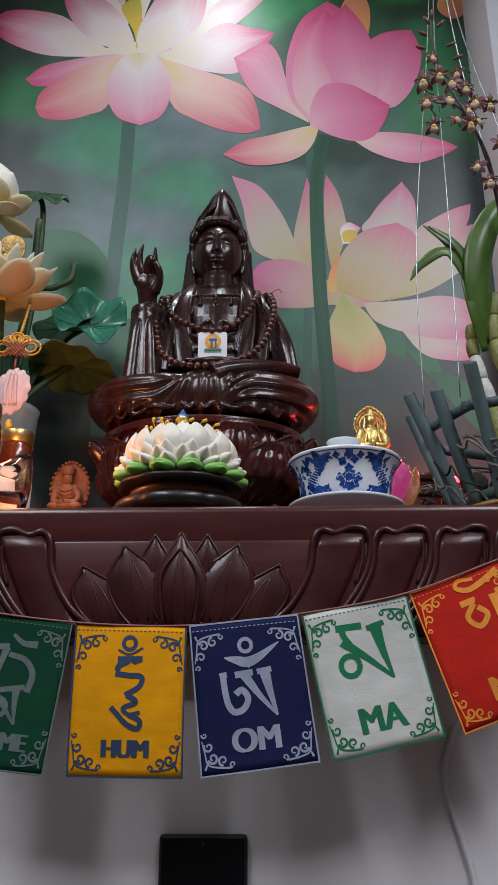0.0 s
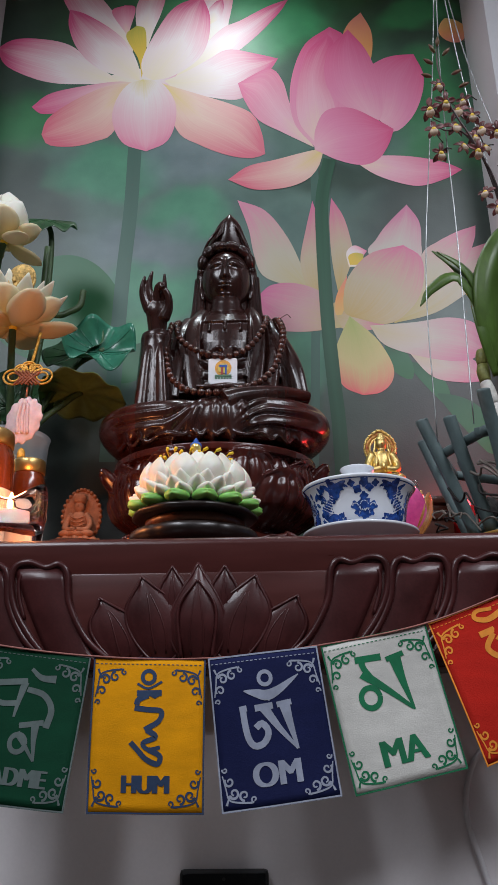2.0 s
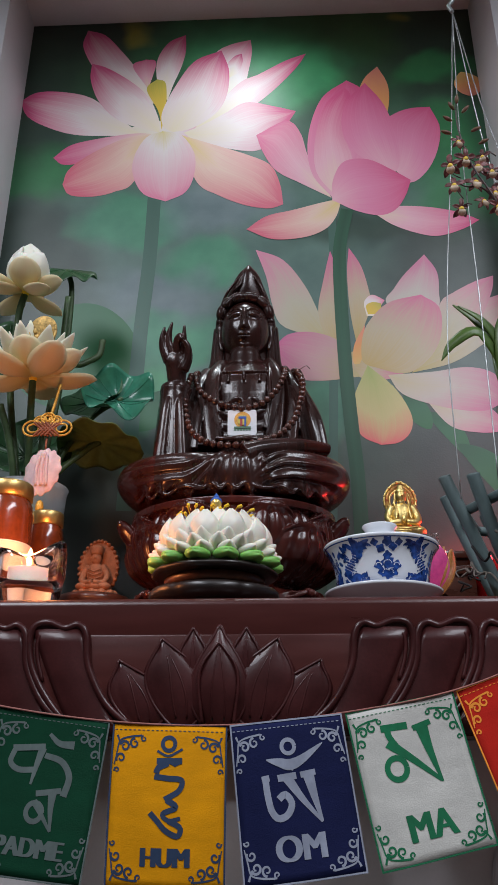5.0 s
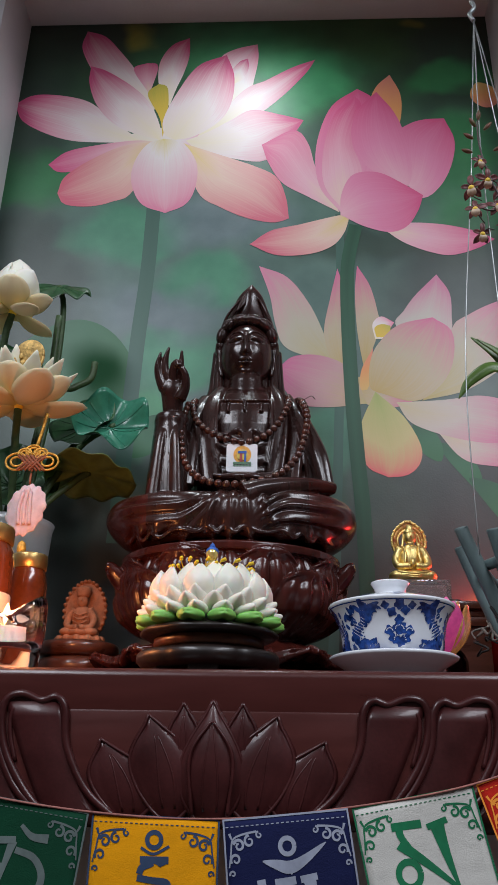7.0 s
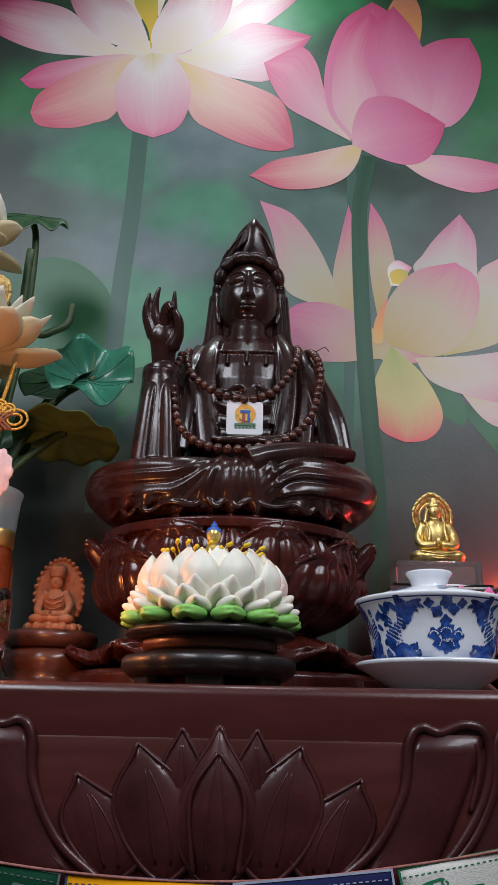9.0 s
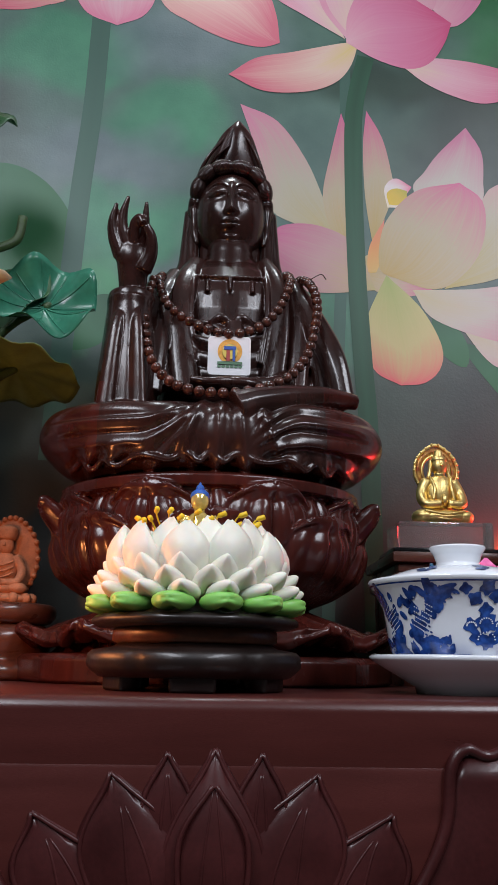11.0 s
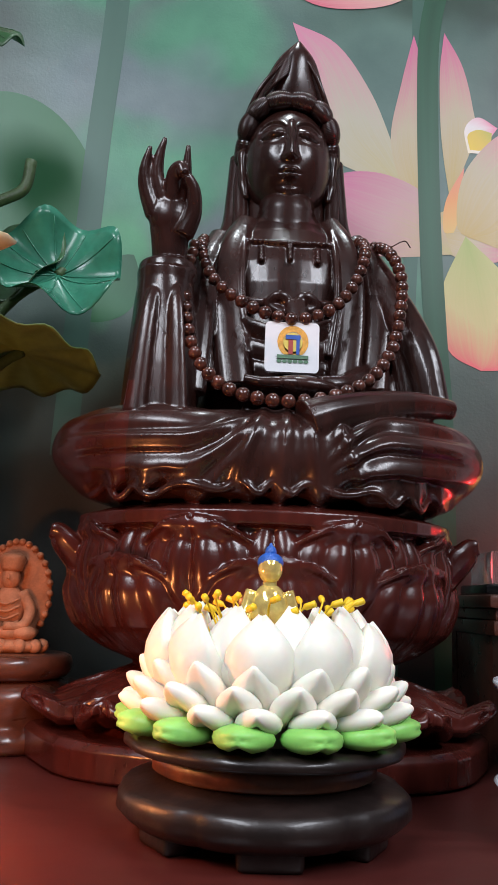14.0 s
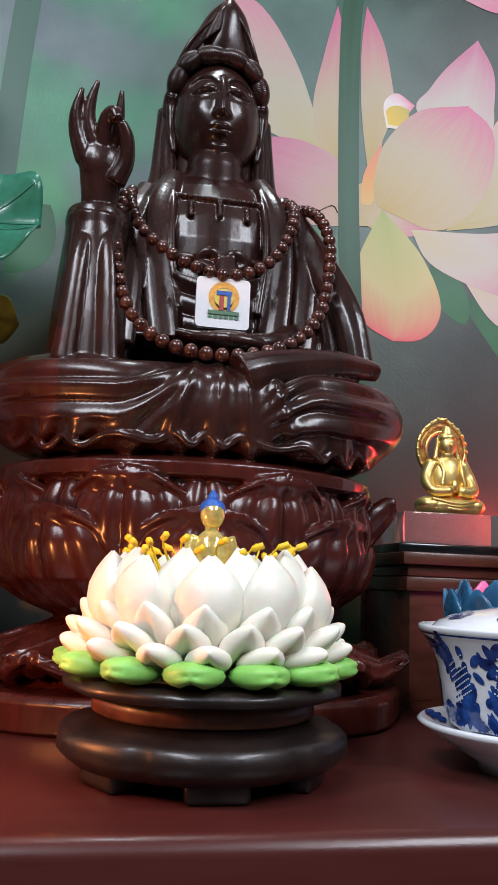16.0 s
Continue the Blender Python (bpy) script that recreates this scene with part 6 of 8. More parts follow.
fig = bmesh.new()
fz = Z + 0.0335
ball(fig, (LX, LY - 0.002, fz + 0.006), (0.0165, 0.012, 0.0065), None, 20, 12)
ball(fig, (LX, LY, fz + 0.019), (0.0095, 0.0075, 0.0140), None, 20, 14)
for s in (-1, 1):
    tube(fig, [(LX + s * 0.008, LY, fz + 0.029), (LX + s * 0.0108, LY - 0.002, fz + 0.019), (LX + s * 0.0100, LY - 0.008, fz + 0.011), (LX, LY - 0.0110, fz + 0.0095)], (0.0034, 0.0026), 10, 14)
tube(fig, [(LX, LY, fz + 0.030), (LX, LY, fz + 0.037)], 0.0034, 10, 4)
ball(fig, (LX, LY - 0.0005, fz + 0.0395), (0.0058, 0.0060, 0.0070), None, 18, 12)
solo("resin_figurine", fig, M_AMBERGLASS, (LX, LY, fz), "small clear gold seated resin figurine inside the lotus", "figurine")
cap = bmesh.new()
ball(cap, (LX, LY + 0.0006, fz + 0.0425), (0.0062, 0.0062, 0.0048), None, 18, 10)
ball(cap, (LX, LY + 0.0006, fz + 0.0472), (0.0028, 0.0028, 0.0034), None, 12, 8)
ball(cap, (LX, LY + 0.0006, fz + 0.0502), (0.0010, 0.0010, 0.0016), None, 8, 6)
solo("figurine_hair", cap, M_BLUEPAINT, (LX, LY, fz + 0.04), "blue painted hair cap of the resin figurine", "figurine")

# ---- lidded porcelain tea bowl ----
GX, GY = 0.104, 0.765
tea = thing("tea_bowl", (GX, GY, SHELF_Z), "blue and white porcelain lidded tea bowl on its saucer", "tea bowl")
saucer = part("saucer", lathe(bmesh.new(), (GX, GY, SHELF_Z), [(0.026, 0.0), (0.029, 0.0), (0.030, 0.004), (0.044, 0.012), (0.0565, 0.0195), (0.0578, 0.0215), (0.0560, 0.0228), (0.045, 0.0175), (0.030, 0.0125), (0.0, 0.012)], 64), M_PORCELAIN, tea)
BOWL = [(0.030, 0.012), (0.034, 0.0150), (0.0420, 0.0210), (0.0450, 0.0300), (0.0462, 0.0400), (0.0480, 0.0500), (0.0515, 0.0585), (0.0565, 0.0648), (0.0575, 0.0665)]
bowl = part("bowl", lathe(bmesh.new(), (GX, GY, SHELF_Z), BOWL + [(0.0570, 0.0680), (0.0530, 0.0655), (0.046, 0.055), (0.0, 0.050)], 72), M_PORCELAIN, tea)
lid = part("lid", lathe(bmesh.new(), (GX, GY, SHELF_Z), [(0.0, 0.062), (0.0515, 0.062), (0.0525, 0.0655), (0.047, 0.0700), (0.034, 0.0745), (0.020, 0.0770), (0.0145, 0.0780), (0.0135, 0.0800), (0.0150, 0.0850), (0.0178, 0.0890), (0.0175, 0.0902), (0.0150, 0.0898), (0.0, 0.0885)], 64), M_PORCELAIN, tea)


def on_bowl(a, z, out=0.0004):
    for (r0, z0), (r1, z1) in zip(BOWL, BOWL[1:]):
        if z <= z1 or (r1, z1) == BOWL[-1]:
            r = r0 + (r1 - r0) * (z - z0) / (z1 - z0)
            break
    return (GX + (r + out) * math.cos(a), GY + (r + out) * math.sin(a), SHELF_Z + z)


def glaze_patch(bm, a, z, w, h, turn=0.0, place=on_bowl, lobes=0, n=14):
    """A painted blot on the curved wall: an ellipse w by h metres, turned, with a lobed edge."""
    c = bm.verts.new(place(a, z))
    ring = []
    for k in range(n):
        t = 2 * math.pi * k / n
        m = 1 + (0.22 * math.cos(lobes * t) if lobes else 0)
        x, y = w / 2 * m * math.cos(t), h / 2 * m * math.sin(t)
        x, y = x * math.cos(turn) - y * math.sin(turn), x * math.sin(turn) + y * math.cos(turn)
        ring.append(bm.verts.new(place(a + x / 0.047, max(0.0145, min(0.0655, z + y)))))
    for k in range(n):
        bm.faces.new((c, ring[k], ring[(k + 1) % n]))


rnd = random.Random(7)
FRONT_A = -math.pi / 2
for turnabout in (0.0, 2.1, 4.2):
    a0 = FRONT_A + turnabout
    bm = bmesh.new()
    for dx, dz, w, lobes in ((0, 0.041, 0.0120, 5), (-0.0085, 0.039, 0.0085, 4), (0.0085, 0.039, 0.0085, 4), (-0.0055, 0.0325, 0.0080, 4), (0.0055, 0.0325, 0.0080, 4), (0, 0.030, 0.0085, 5), (0, 0.0480, 0.0075, 4), (-0.006, 0.0540, 0.0075, 4), (0.005, 0.0555, 0.0070, 4), (0.0, 0.0600, 0.0080, 5), (-0.011, 0.0595, 0.006, 4), (0.010, 0.0595, 0.006, 4)):
        glaze_patch(bm, a0 + dx / 0.047, dz, w, w, rnd.uniform(0, 2), lobes=lobes)
    part("painted_flower", bm, M_BLUE, bowl, "cobalt blue painted flower spray")
    bm = bmesh.new()
    for cx, cz, r in ((0, 0.0405, 0.0036), (-0.0085, 0.039, 0.0026), (0.0085, 0.039, 0.0026), (0, 0.0315, 0.0050)):
        for k in range(9):
            t = math.pi * k / 8
            glaze_patch(bm, a0 + (cx + r * math.cos(t)) / 0.047, cz + 0.8 * r * math.sin(t), 0.0011, 0.0008, t, place=lambda a, z: on_bowl(a, z, 0.0008), n=6)
    part("glaze_gap", bm, M_PORCELAIN, bowl)
    for s in (-1, 1):
        bm = bmesh.new()
        for k in range(13):
            g = k / 12
            glaze_patch(bm, a0 + s * (0.74 + 0.16 * math.sin(g * 6.0) - 0.05 * g), 0.026 + 0.036 * g, rnd.uniform(0.008, 0.013), rnd.uniform(0.0036, 0.0060), s * (0.6 + g))
        for k in range(9):
            g = k / 8
            glaze_patch(bm, a0 + s * (0.45 + 0.11 * g + 0.05 * math.sin(g * 9)), 0.060 - 0.008 * g, 0.0125, 0.0034, -s * (0.3 + 0.9 * g), lobes=0)
        for k in range(8):
            glaze_patch(bm, a0 + s * rnd.uniform(0.52, 0.98), rnd.uniform(0.021, 0.031), rnd.uniform(0.006, 0.010), rnd.uniform(0.005, 0.008), rnd.uniform(0, 3), lobes=rnd.choice((3, 4, 5)))
        for k in range(9):
            for i in range(6):
                g = i / 5
                glaze_patch(bm, a0 + s * (0.72 - (0.02 + 0.042 * k) * g - 0.03 * g * g), 0.044 + (0.017 - 0.0004 * k) * g ** 0.8, 0.0044, 0.0017, s * (1.9 - 0.14 * k), n=8)
        for k in range(18):
            g = k / 17
            glaze_patch(bm, a0 + s * (0.42 + 0.40 * g + 0.02 * math.sin(k * 2.4)), 0.0270 + 0.0040 * math.sin(k * 1.9), rnd.uniform(0.0035, 0.0060), rnd.uniform(0.003, 0.005), rnd.uniform(0, 3), lobes=3)
        for k in range(14):
            glaze_patch(bm, a0 + s * rnd.uniform(0.72, 1.02), rnd.uniform(0.030, 0.060), rnd.uniform(0.005, 0.009), rnd.uniform(0.003, 0.005), rnd.uniform(0, 3), lobes=rnd.choice((0, 3)))
        part("painted_bird", bm, M_BLUE, bowl, "cobalt blue painted bird and scrolls")
        bm = bmesh.new()
        for i in range(9):
            for j in range(7):
                glaze_patch(bm, a0 + s * (0.70 + 0.026 * i - 0.010 * j), 0.034 + 0.0026 * j + 0.0007 * i, 0.0010, 0.0008, s * 0.6, place=lambda a, z: on_bowl(a, z, 0.0008), n=6)
        part("glaze_gap", bm, M_PORCELAIN, bowl, "white gaps between the painted feathers")
        bm = bmesh.new()
        for i in range(5):
            for j in range(4):
                glaze_patch(bm, a0 + s * (0.66 + 0.045 * i + 0.02 * j), 0.032 + 0.0033 * j + 0.001 * i, 0.0019, 0.0012, s * 0.6, n=8)
        part("painted_scales", bm, M_BLUE, bowl)
for z, w in ((0.0155, 0.0010), (0.0640, 0.0009)):
    bm = bmesh.new()
    for k in range(72):
        a, b = 2 * math.pi * k / 72, 2 * math.pi * (k + 1) / 72
        bm.faces.new([bm.verts.new(on_bowl(*q)) for q in ((a, z - w / 2), (b, z - w / 2), (b, z + w / 2), (a, z + w / 2))])
    part("painted_line", bm, M_BLUE, bowl)


def on_lid(a, r, out=0.0004):
    pr = [(0.020, 0.0770), (0.034, 0.0745), (0.047, 0.0700), (0.0525, 0.0655)]
    for (r0, z0), (r1, z1) in zip(pr, pr[1:]):
        if r <= r1 or r1 == 0.0525:
            z = z0 + (z1 - z0) * (r - r0) / (r1 - r0)
            break
    return (GX + r * math.cos(a), GY + r * math.sin(a), SHELF_Z + z + out)


for k in range(8):
    bm = bmesh.new()
    for j in range(6):
        g = rnd.uniform(0, 6.3)
        c = bm.verts.new(on_lid(k * 0.785 + 0.09 * math.cos(g), 0.039 + 0.004 * math.sin(g), 0.0006))
        ring = [bm.verts.new(on_lid(k * 0.785 + 0.09 * math.cos(g) + 0.075 * math.cos(t), 0.039 + 0.004 * math.sin(g) + 0.0026 * math.sin(t), 0.0006)) for t in [2 * math.pi * i / 9 for i in range(9)]]
        for i in range(9):
            bm.faces.new((c, ring[i], ring[(i + 1) % 9]))
    part("painted_spray", bm, M_BLUE, lid)
for k in range(10):
    bm = bmesh.new()
    a = k * 0.628
    for r, w in ((0.0500, 0.20), (0.0465, 0.14), (0.0530, 0.15)):
        z = 0.0175 + (r - 0.045) * 0.45 + 0.0009
        c = bm.verts.new((GX + r * math.cos(a), GY + r * math.sin(a), SHELF_Z + z + 0.0004))
        ring = [bm.verts.new((GX + (r + 0.0020 * math.sin(t)) * math.cos(a + w * math.cos(t)), GY + (r + 0.0020 * math.sin(t)) * math.sin(a + w * math.cos(t)), SHELF_Z + z + 0.0004 + 0.0009 * math.sin(t))) for t in [2 * math.pi * i / 9 for i in range(9)]]
        for i in range(9):
            bm.faces.new((c, ring[i], ring[(i + 1) % 9]))
    part("painted_spray", bm, M_BLUE, saucer)

# ---- little rosewood table with the gilt figure on its crystal block ----
table = thing("altar_table", (0.174, 0.985, SHELF_Z), "low moulded rosewood table with arched openings", "table")
TX0, TX1, TY0, TY1 = 0.110, 0.238, 0.945, 1.055
top = bmesh.new()
for z0, z1, o, bv in ((0.102, 0.1115, 0.008, 0.003), (0.094, 0.102, 0.0025, 0.002), (0.083, 0.094, 0.0045, 0.003)):
    box(top, (TX0 - o, TY0 - o, SHELF_Z + z0), (TX1 + o, TY1 + o, SHELF_Z + z1), bv)
sharp(part("tabletop", top, M_ROSE, table), 50)


def arched(x0, x1, y0, y1, z0, z1, leg):
    """A board with an arched opening cut through it, along x."""
    bm = bmesh.new()
    n = 12
    cx, w = (x0 + x1) / 2, (x1 - x0) / 2 - leg
    xs = [x0, x0 + leg] + [cx - w * math.cos(math.pi * k / n) for k in range(1, n)] + [x1 - leg, x1]
    under = [z0, z0] + [z0 + (z1 - z0) * (0.45 + 0.38 * math.sin(math.pi * k / n)) for k in range(1, n)] + [z0, z0]
    for y in (y0, y1):
        pass
    up = [[bm.verts.new((x, y, z1)) for x in xs] for y in (y0, y1)]
    dn = [[bm.verts.new((x, y, z)) for x, z in zip(xs, under)] for y in (y0, y1)]
    for k in range(len(xs) - 1):
        for i in (0, 1):
            bm.faces.new((up[i][k], up[i][k + 1], dn[i][k + 1], dn[i][k]))
        bm.faces.new((up[0][k], up[1][k], up[1][k + 1], up[0][k + 1]))
        bm.faces.new((dn[0][k], dn[0][k + 1], dn[1][k + 1], dn[1][k]))
    for k in (0, len(xs) - 1):
        bm.faces.new((up[0][k], dn[0][k], dn[1][k], up[1][k]))
    return bm


for y in (TY0, TY1 - 0.012):
    sharp(part("apron", arched(TX0, TX1, y, y + 0.012, SHELF_Z, SHELF_Z + 0.083, 0.026), M_ROSE, table))
for x in (TX0 + 0.0005, TX1 - 0.0125):
    sharp(part("side_panel", box(bmesh.new(), (x, TY0 + 0.0125, SHELF_Z), (x + 0.012, TY1 - 0.0125, SHELF_Z + 0.083), 0.001), M_ROSE, table))

TZ = SHELF_Z + 0.1115
plinth = thing("crystal_plinth", (0.161, 1.0, TZ), "clear crystal block on a polished black slab", "plinth")
sharp(part("slab", box(bmesh.new(), (0.110, 0.968, TZ), (0.214, 1.032, TZ + 0.008), 0.0025), M_BLACKSTONE, plinth, "polished black slab"))
sharp(part("block", box(bmesh.new(), (0.117, 0.974, TZ + 0.0082), (0.205, 1.026, TZ + 0.0330), 0.0022), M_CRYSTAL, plinth, "clear crystal block"))

gx, gy, gz = 0.164, 1.0, TZ + 0.0332
gilt = bmesh.new()
ball(gilt, (gx, gy - 0.002, gz + 0.007), (0.0275, 0.019, 0.0085), None, 24, 14)
for s in (-1, 1):
    ball(gilt, (gx + s * 0.018, gy - 0.005, gz + 0.0075), (0.0115, 0.013, 0.0075), None, 16, 10)
    tube(gilt, [(gx + s * 0.012, gy, gz + 0.043), (gx + s * 0.0185, gy - 0.002, gz + 0.030), (gx + s * 0.017, gy - 0.011, gz + 0.019), (gx + s * 0.003, gy - 0.0155, gz + 0.0185)], (0.0062, 0.0040), 10, 16)
    tube(gilt, [(gx + s * 0.010, gy - 0.004, gz + 0.046), (gx + s * 0.008, gy - 0.011, gz + 0.035), (gx + s * 0.010, gy - 0.013, gz + 0.022)], 0.0016, 6, 12)
ball(gilt, (gx, gy, gz + 0.030), (0.0150, 0.0110, 0.0200), None, 24, 16)
for k in range(3):
    tube(gilt, [(gx - 0.020 + 0.004 * k, gy - 0.016, gz + 0.012 - 0.003 * k), (gx, gy - 0.0215, gz + 0.008 - 0.0024 * k), (gx + 0.020 - 0.004 * k, gy - 0.016, gz + 0.012 - 0.003 * k)], 0.0012, 6, 14)
tube(gilt, [(gx, gy, gz + 0.044), (gx, gy - 0.001, gz + 0.052)], 0.0052, 12, 4)
ball(gilt, (gx, gy - 0.001, gz + 0.0575), (0.0075, 0.0078, 0.0092), None, 20, 14)
tube(gilt, [(gx, gy - 0.0085, gz + 0.060), (gx, gy - 0.0096, gz + 0.0565)], (0.0008, 0.0014), 6, 4)
for s in (-1, 1):
    tube(gilt, [(gx + s * 0.0072, gy + 0.001, gz + 0.064), (gx + s * 0.0085, gy + 0.001, gz + 0.054), (gx + s * 0.0105, gy, gz + 0.046)], 0.0019, 8, 12)
ball(gilt, (gx, gy + 0.0005, gz + 0.0640), (0.0080, 0.0080, 0.0052), None, 18, 10)
tube(gilt, [(gx, gy, gz + 0.066), (gx, gy, gz + 0.074)], (0.0058, 0.0032), 12, 6)
ball(gilt, (gx, gy - 0.0145, gz + 0.0225), (0.0032, 0.003, 0.0052), None, 10, 8)
solo("gilt_statue", gilt, M_GOLD, (gx, gy, gz), "small polished gold seated statue on the crystal block", "statue")
halo = thing("gilt_halo", (gx, gy + 0.012, gz + 0.036), "pointed gold halo plate with red openwork behind the gilt statue", "halo")


def pointed(r, k):
    return lambda a: r * (1 + k * max(0, math.sin(a)) ** 14)


def ringband(r0, r1, y0, y1, k, n=56):
    bm = bmesh.new()
    rings = []
    for r, y in ((r0, y0), (r1, y0), (r1, y1), (r0, y1)):
        f = pointed(r, k)
        rings.append([bm.verts.new((gx + f(2 * math.pi * i / n) * math.cos(2 * math.pi * i / n), y, gz + 0.0560 + 1.1 * f(2 * math.pi * i / n) * math.sin(2 * math.pi * i / n))) for i in range(n)])
    for q in range(4):
        a, b = rings[q], rings[(q + 1) % 4]
        for i in range(n):
            bm.faces.new((a[i], a[(i + 1) % n], b[(i + 1) % n], b[i]))
    return bm


part("inner_rim", ringband(0.0125, 0.0148, gy + 0.0095, gy + 0.0125, 0.02), M_GOLD, halo)
part("openwork", ringband(0.0148, 0.0198, gy + 0.0100, gy + 0.0122, 0.06), M_GOLDRED, halo, "red and gold openwork band")
part("outer_rim", ringband(0.0198, 0.0225, gy + 0.0092, gy + 0.0125, 0.12), M_GOLD, halo)
for k in range(22):
    a = 2 * math.pi * k / 22
    kn = bmesh.new()
    f = pointed(0.0218, 0.12)(a)
    ball(kn, (gx + f * math.cos(a), gy + 0.0092, gz + 0.0560 + 1.1 * f * math.sin(a)), 0.0014, None, 8, 6)
    part("halo_bead", kn, M_GOLD, halo)
part("stalk", box(bmesh.new(), (gx - 0.006, gy + 0.0090, gz), (gx + 0.006, gy + 0.0120, gz + 0.036)), M_GOLD, halo)

# ---- coloured glass lotus behind the tea bowl ----
CX, CY = 0.150, 0.862
gl = thing("glass_lotus", (CX, CY, SHELF_Z), "coloured glass lotus bowl in blue, violet, pink and orange, pink and orange petals glowing", "glass ornament")
part("foot", lathe(bmesh.new(), (CX, CY, SHELF_Z), [(0.030, 0.0), (0.032, 0.006), (0.020, 0.016), (0.018, 0.030), (0.026, 0.036)], 32), M_ROSE, gl, "turned dark wooden foot")
for ring_i, (count, r1, z1) in enumerate(((12, 0.046, 0.086), (9, 0.036, 0.092))):
    for k in range(count):
        a = 2 * math.pi * (k + 0.5 * ring_i) / count
        ca, sa = math.cos(a), math.sin(a)

        def f(u, v, r1=r1, z1=z1, ca=ca, sa=sa):
            s = 2 * u - 1
            h = max(0.05, outline(v, 0.5, 0.7)) * 0.0150
            r = 0.018 + (r1 - 0.018) * v ** 0.6 + 0.006 * math.sin(math.pi * v)
            z = 0.034 + (z1 - 0.034) * v
            return (CX + (r - 0.1 * h * s * s) * ca - s * h * sa, CY + (r - 0.1 * h * s * s) * sa + s * h * ca, SHELF_Z + z)
        # the pink and orange petals carry the added glow, the blue ones don't
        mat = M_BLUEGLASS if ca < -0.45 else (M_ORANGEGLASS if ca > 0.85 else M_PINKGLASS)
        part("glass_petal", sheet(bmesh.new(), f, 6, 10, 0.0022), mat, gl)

# ---- red votive behind the table ----
vx, vy = 0.276, 1.03
vot = thing("red_votive", (vx, vy, SHELF_Z), "tall red glass votive lamp, lit", "votive lamp")
part("glass", lathe(bmesh.new(), (vx, vy, SHELF_Z), [(0.018, 0.0), (0.020, 0.004), (0.019, 0.10), (0.022, 0.118), (0.0205, 0.118), (0.017, 0.10)], 28), surf("deep_red_glass", (0.35, 0.01, 0.012), 0.15, var=0.2, coat=0.5), vot)
part("glow", ball(bmesh.new(), (vx, vy, SHELF_Z + 0.122), (0.007, 0.007, 0.011), None, 14, 10), M_REDGLOW, vot, "glowing red bulb")

# ---- candle in its glass ----
KX, KY = -0.236, 0.718
candle = thing("candle_holder", (KX, KY, SHELF_Z), "thick clear glass candle holder with a lit tea light", "candle holder")


def heart(a, z):
    return 1 + (0.10 * math.cos(2 * a) + 0.05 * math.cos(3 * a + 0.6)) * min(1, z / 0.03)


def holder():
    bm = bmesh.new()
    seg = 56
    prof = [(0.0, 0.0), (0.026, 0.0), (0.029, 0.003), (0.0300, 0.015), (0.0310, 0.030), (0.0310, 0.046), (0.0300, 0.052), (0.0285, 0.0535), (0.0270, 0.052), (0.0262, 0.040), (0.0250, 0.026), (0.0200, 0.0205), (0.0, 0.020)]
    rings = []
    for r, z in prof:
        ring = []
        for i in range(seg):
            a = 2 * math.pi * i / seg
            k = heart(a, z)
            lift = (0.0075 * math.cos(2 * a + 0.3) + 0.004 * math.cos(3 * a)) * max(0, (z - 0.028) / 0.026)
            ring.append(bm.verts.new((KX + r * k * math.cos(a), KY + r * k * math.sin(a), SHELF_Z + z + lift)))
        rings.append(ring)
    for a, b in zip(rings, rings[1:]):
        for i in range(seg):
            bm.faces.new((a[i], a[(i + 1) % seg], b[(i + 1) % seg], b[i]))
    bmesh.ops.remove_doubles(bm, verts=bm.verts, dist=1e-6)
    return bm


glass = part("glass", holder(), M_GLASS, candle)
glass.visible_shadow = False
tea_light = part("tea_light_cup", lathe(bmesh.new(), (KX, KY, SHELF_Z), [(0.0, 0.0212), (0.0185, 0.0212), (0.0190, 0.0225), (0.0190, 0.0355), (0.0194, 0.0362), (0.0185, 0.0362), (0.0182, 0.0345)], 32), M_ALU, candle, "thin pale plastic cup")
part("wax", lathe(bmesh.new(), (KX, KY, SHELF_Z), [(0.0180, 0.0230), (0.0180, 0.0342), (0.0, 0.0335)], 28), M_WAX, candle, "white wax")
wick = bmesh.new()
tube(wick, [(KX, KY, SHELF_Z + 0.033), (KX + 0.0006, KY, SHELF_Z + 0.038), (KX + 0.001, KY, SHELF_Z + 0.041)], 0.0006, 6, 6)
part("wick", wick, M_BARK, candle)
flame = part("flame", lathe(bmesh.new(), (KX, KY, SHELF_Z), [(0.0, 0.0385), (0.0028, 0.0415), (0.0040, 0.0455), (0.0036, 0.0495), (0.0020, 0.0545), (0.0, 0.0590)], 16), M_FLAME, candle, "yellow flame")
flame.visible_shadow = False

# ---- carved stone figure on a round red stand ----
RX, RY = -0.229, 0.955
rs = thing("round_stand", (RX, RY, SHELF_Z), "round turned red-brown lacquered wooden stand", "stand")
part("base", lathe(bmesh.new(), (RX, RY, SHELF_Z), [(0.044, 0.0), (0.047, 0.003), (0.047, 0.010), (0.043, 0.014), (0.040, 0.018), (0.0455, 0.028), (0.0465, 0.034), (0.043, 0.041), (0.036, 0.044)], 48), M_ROSE, rs)
part("top_plate", lathe(bmesh.new(), (RX, RY, SHELF_Z), [(0.036, 0.044), (0.042, 0.0455), (0.046, 0.050), (0.0465, 0.055), (0.045, 0.059), (0.042, 0.0605), (0.0, 0.0605)], 48), M_ROSE, rs)
rz = SHELF_Z + 0.0605
mon = bmesh.new()


def mandorla(p):
    k = 1 - 0.20 * max(0, p.z) ** 3
    return (p.x * k, p.y, p.z)


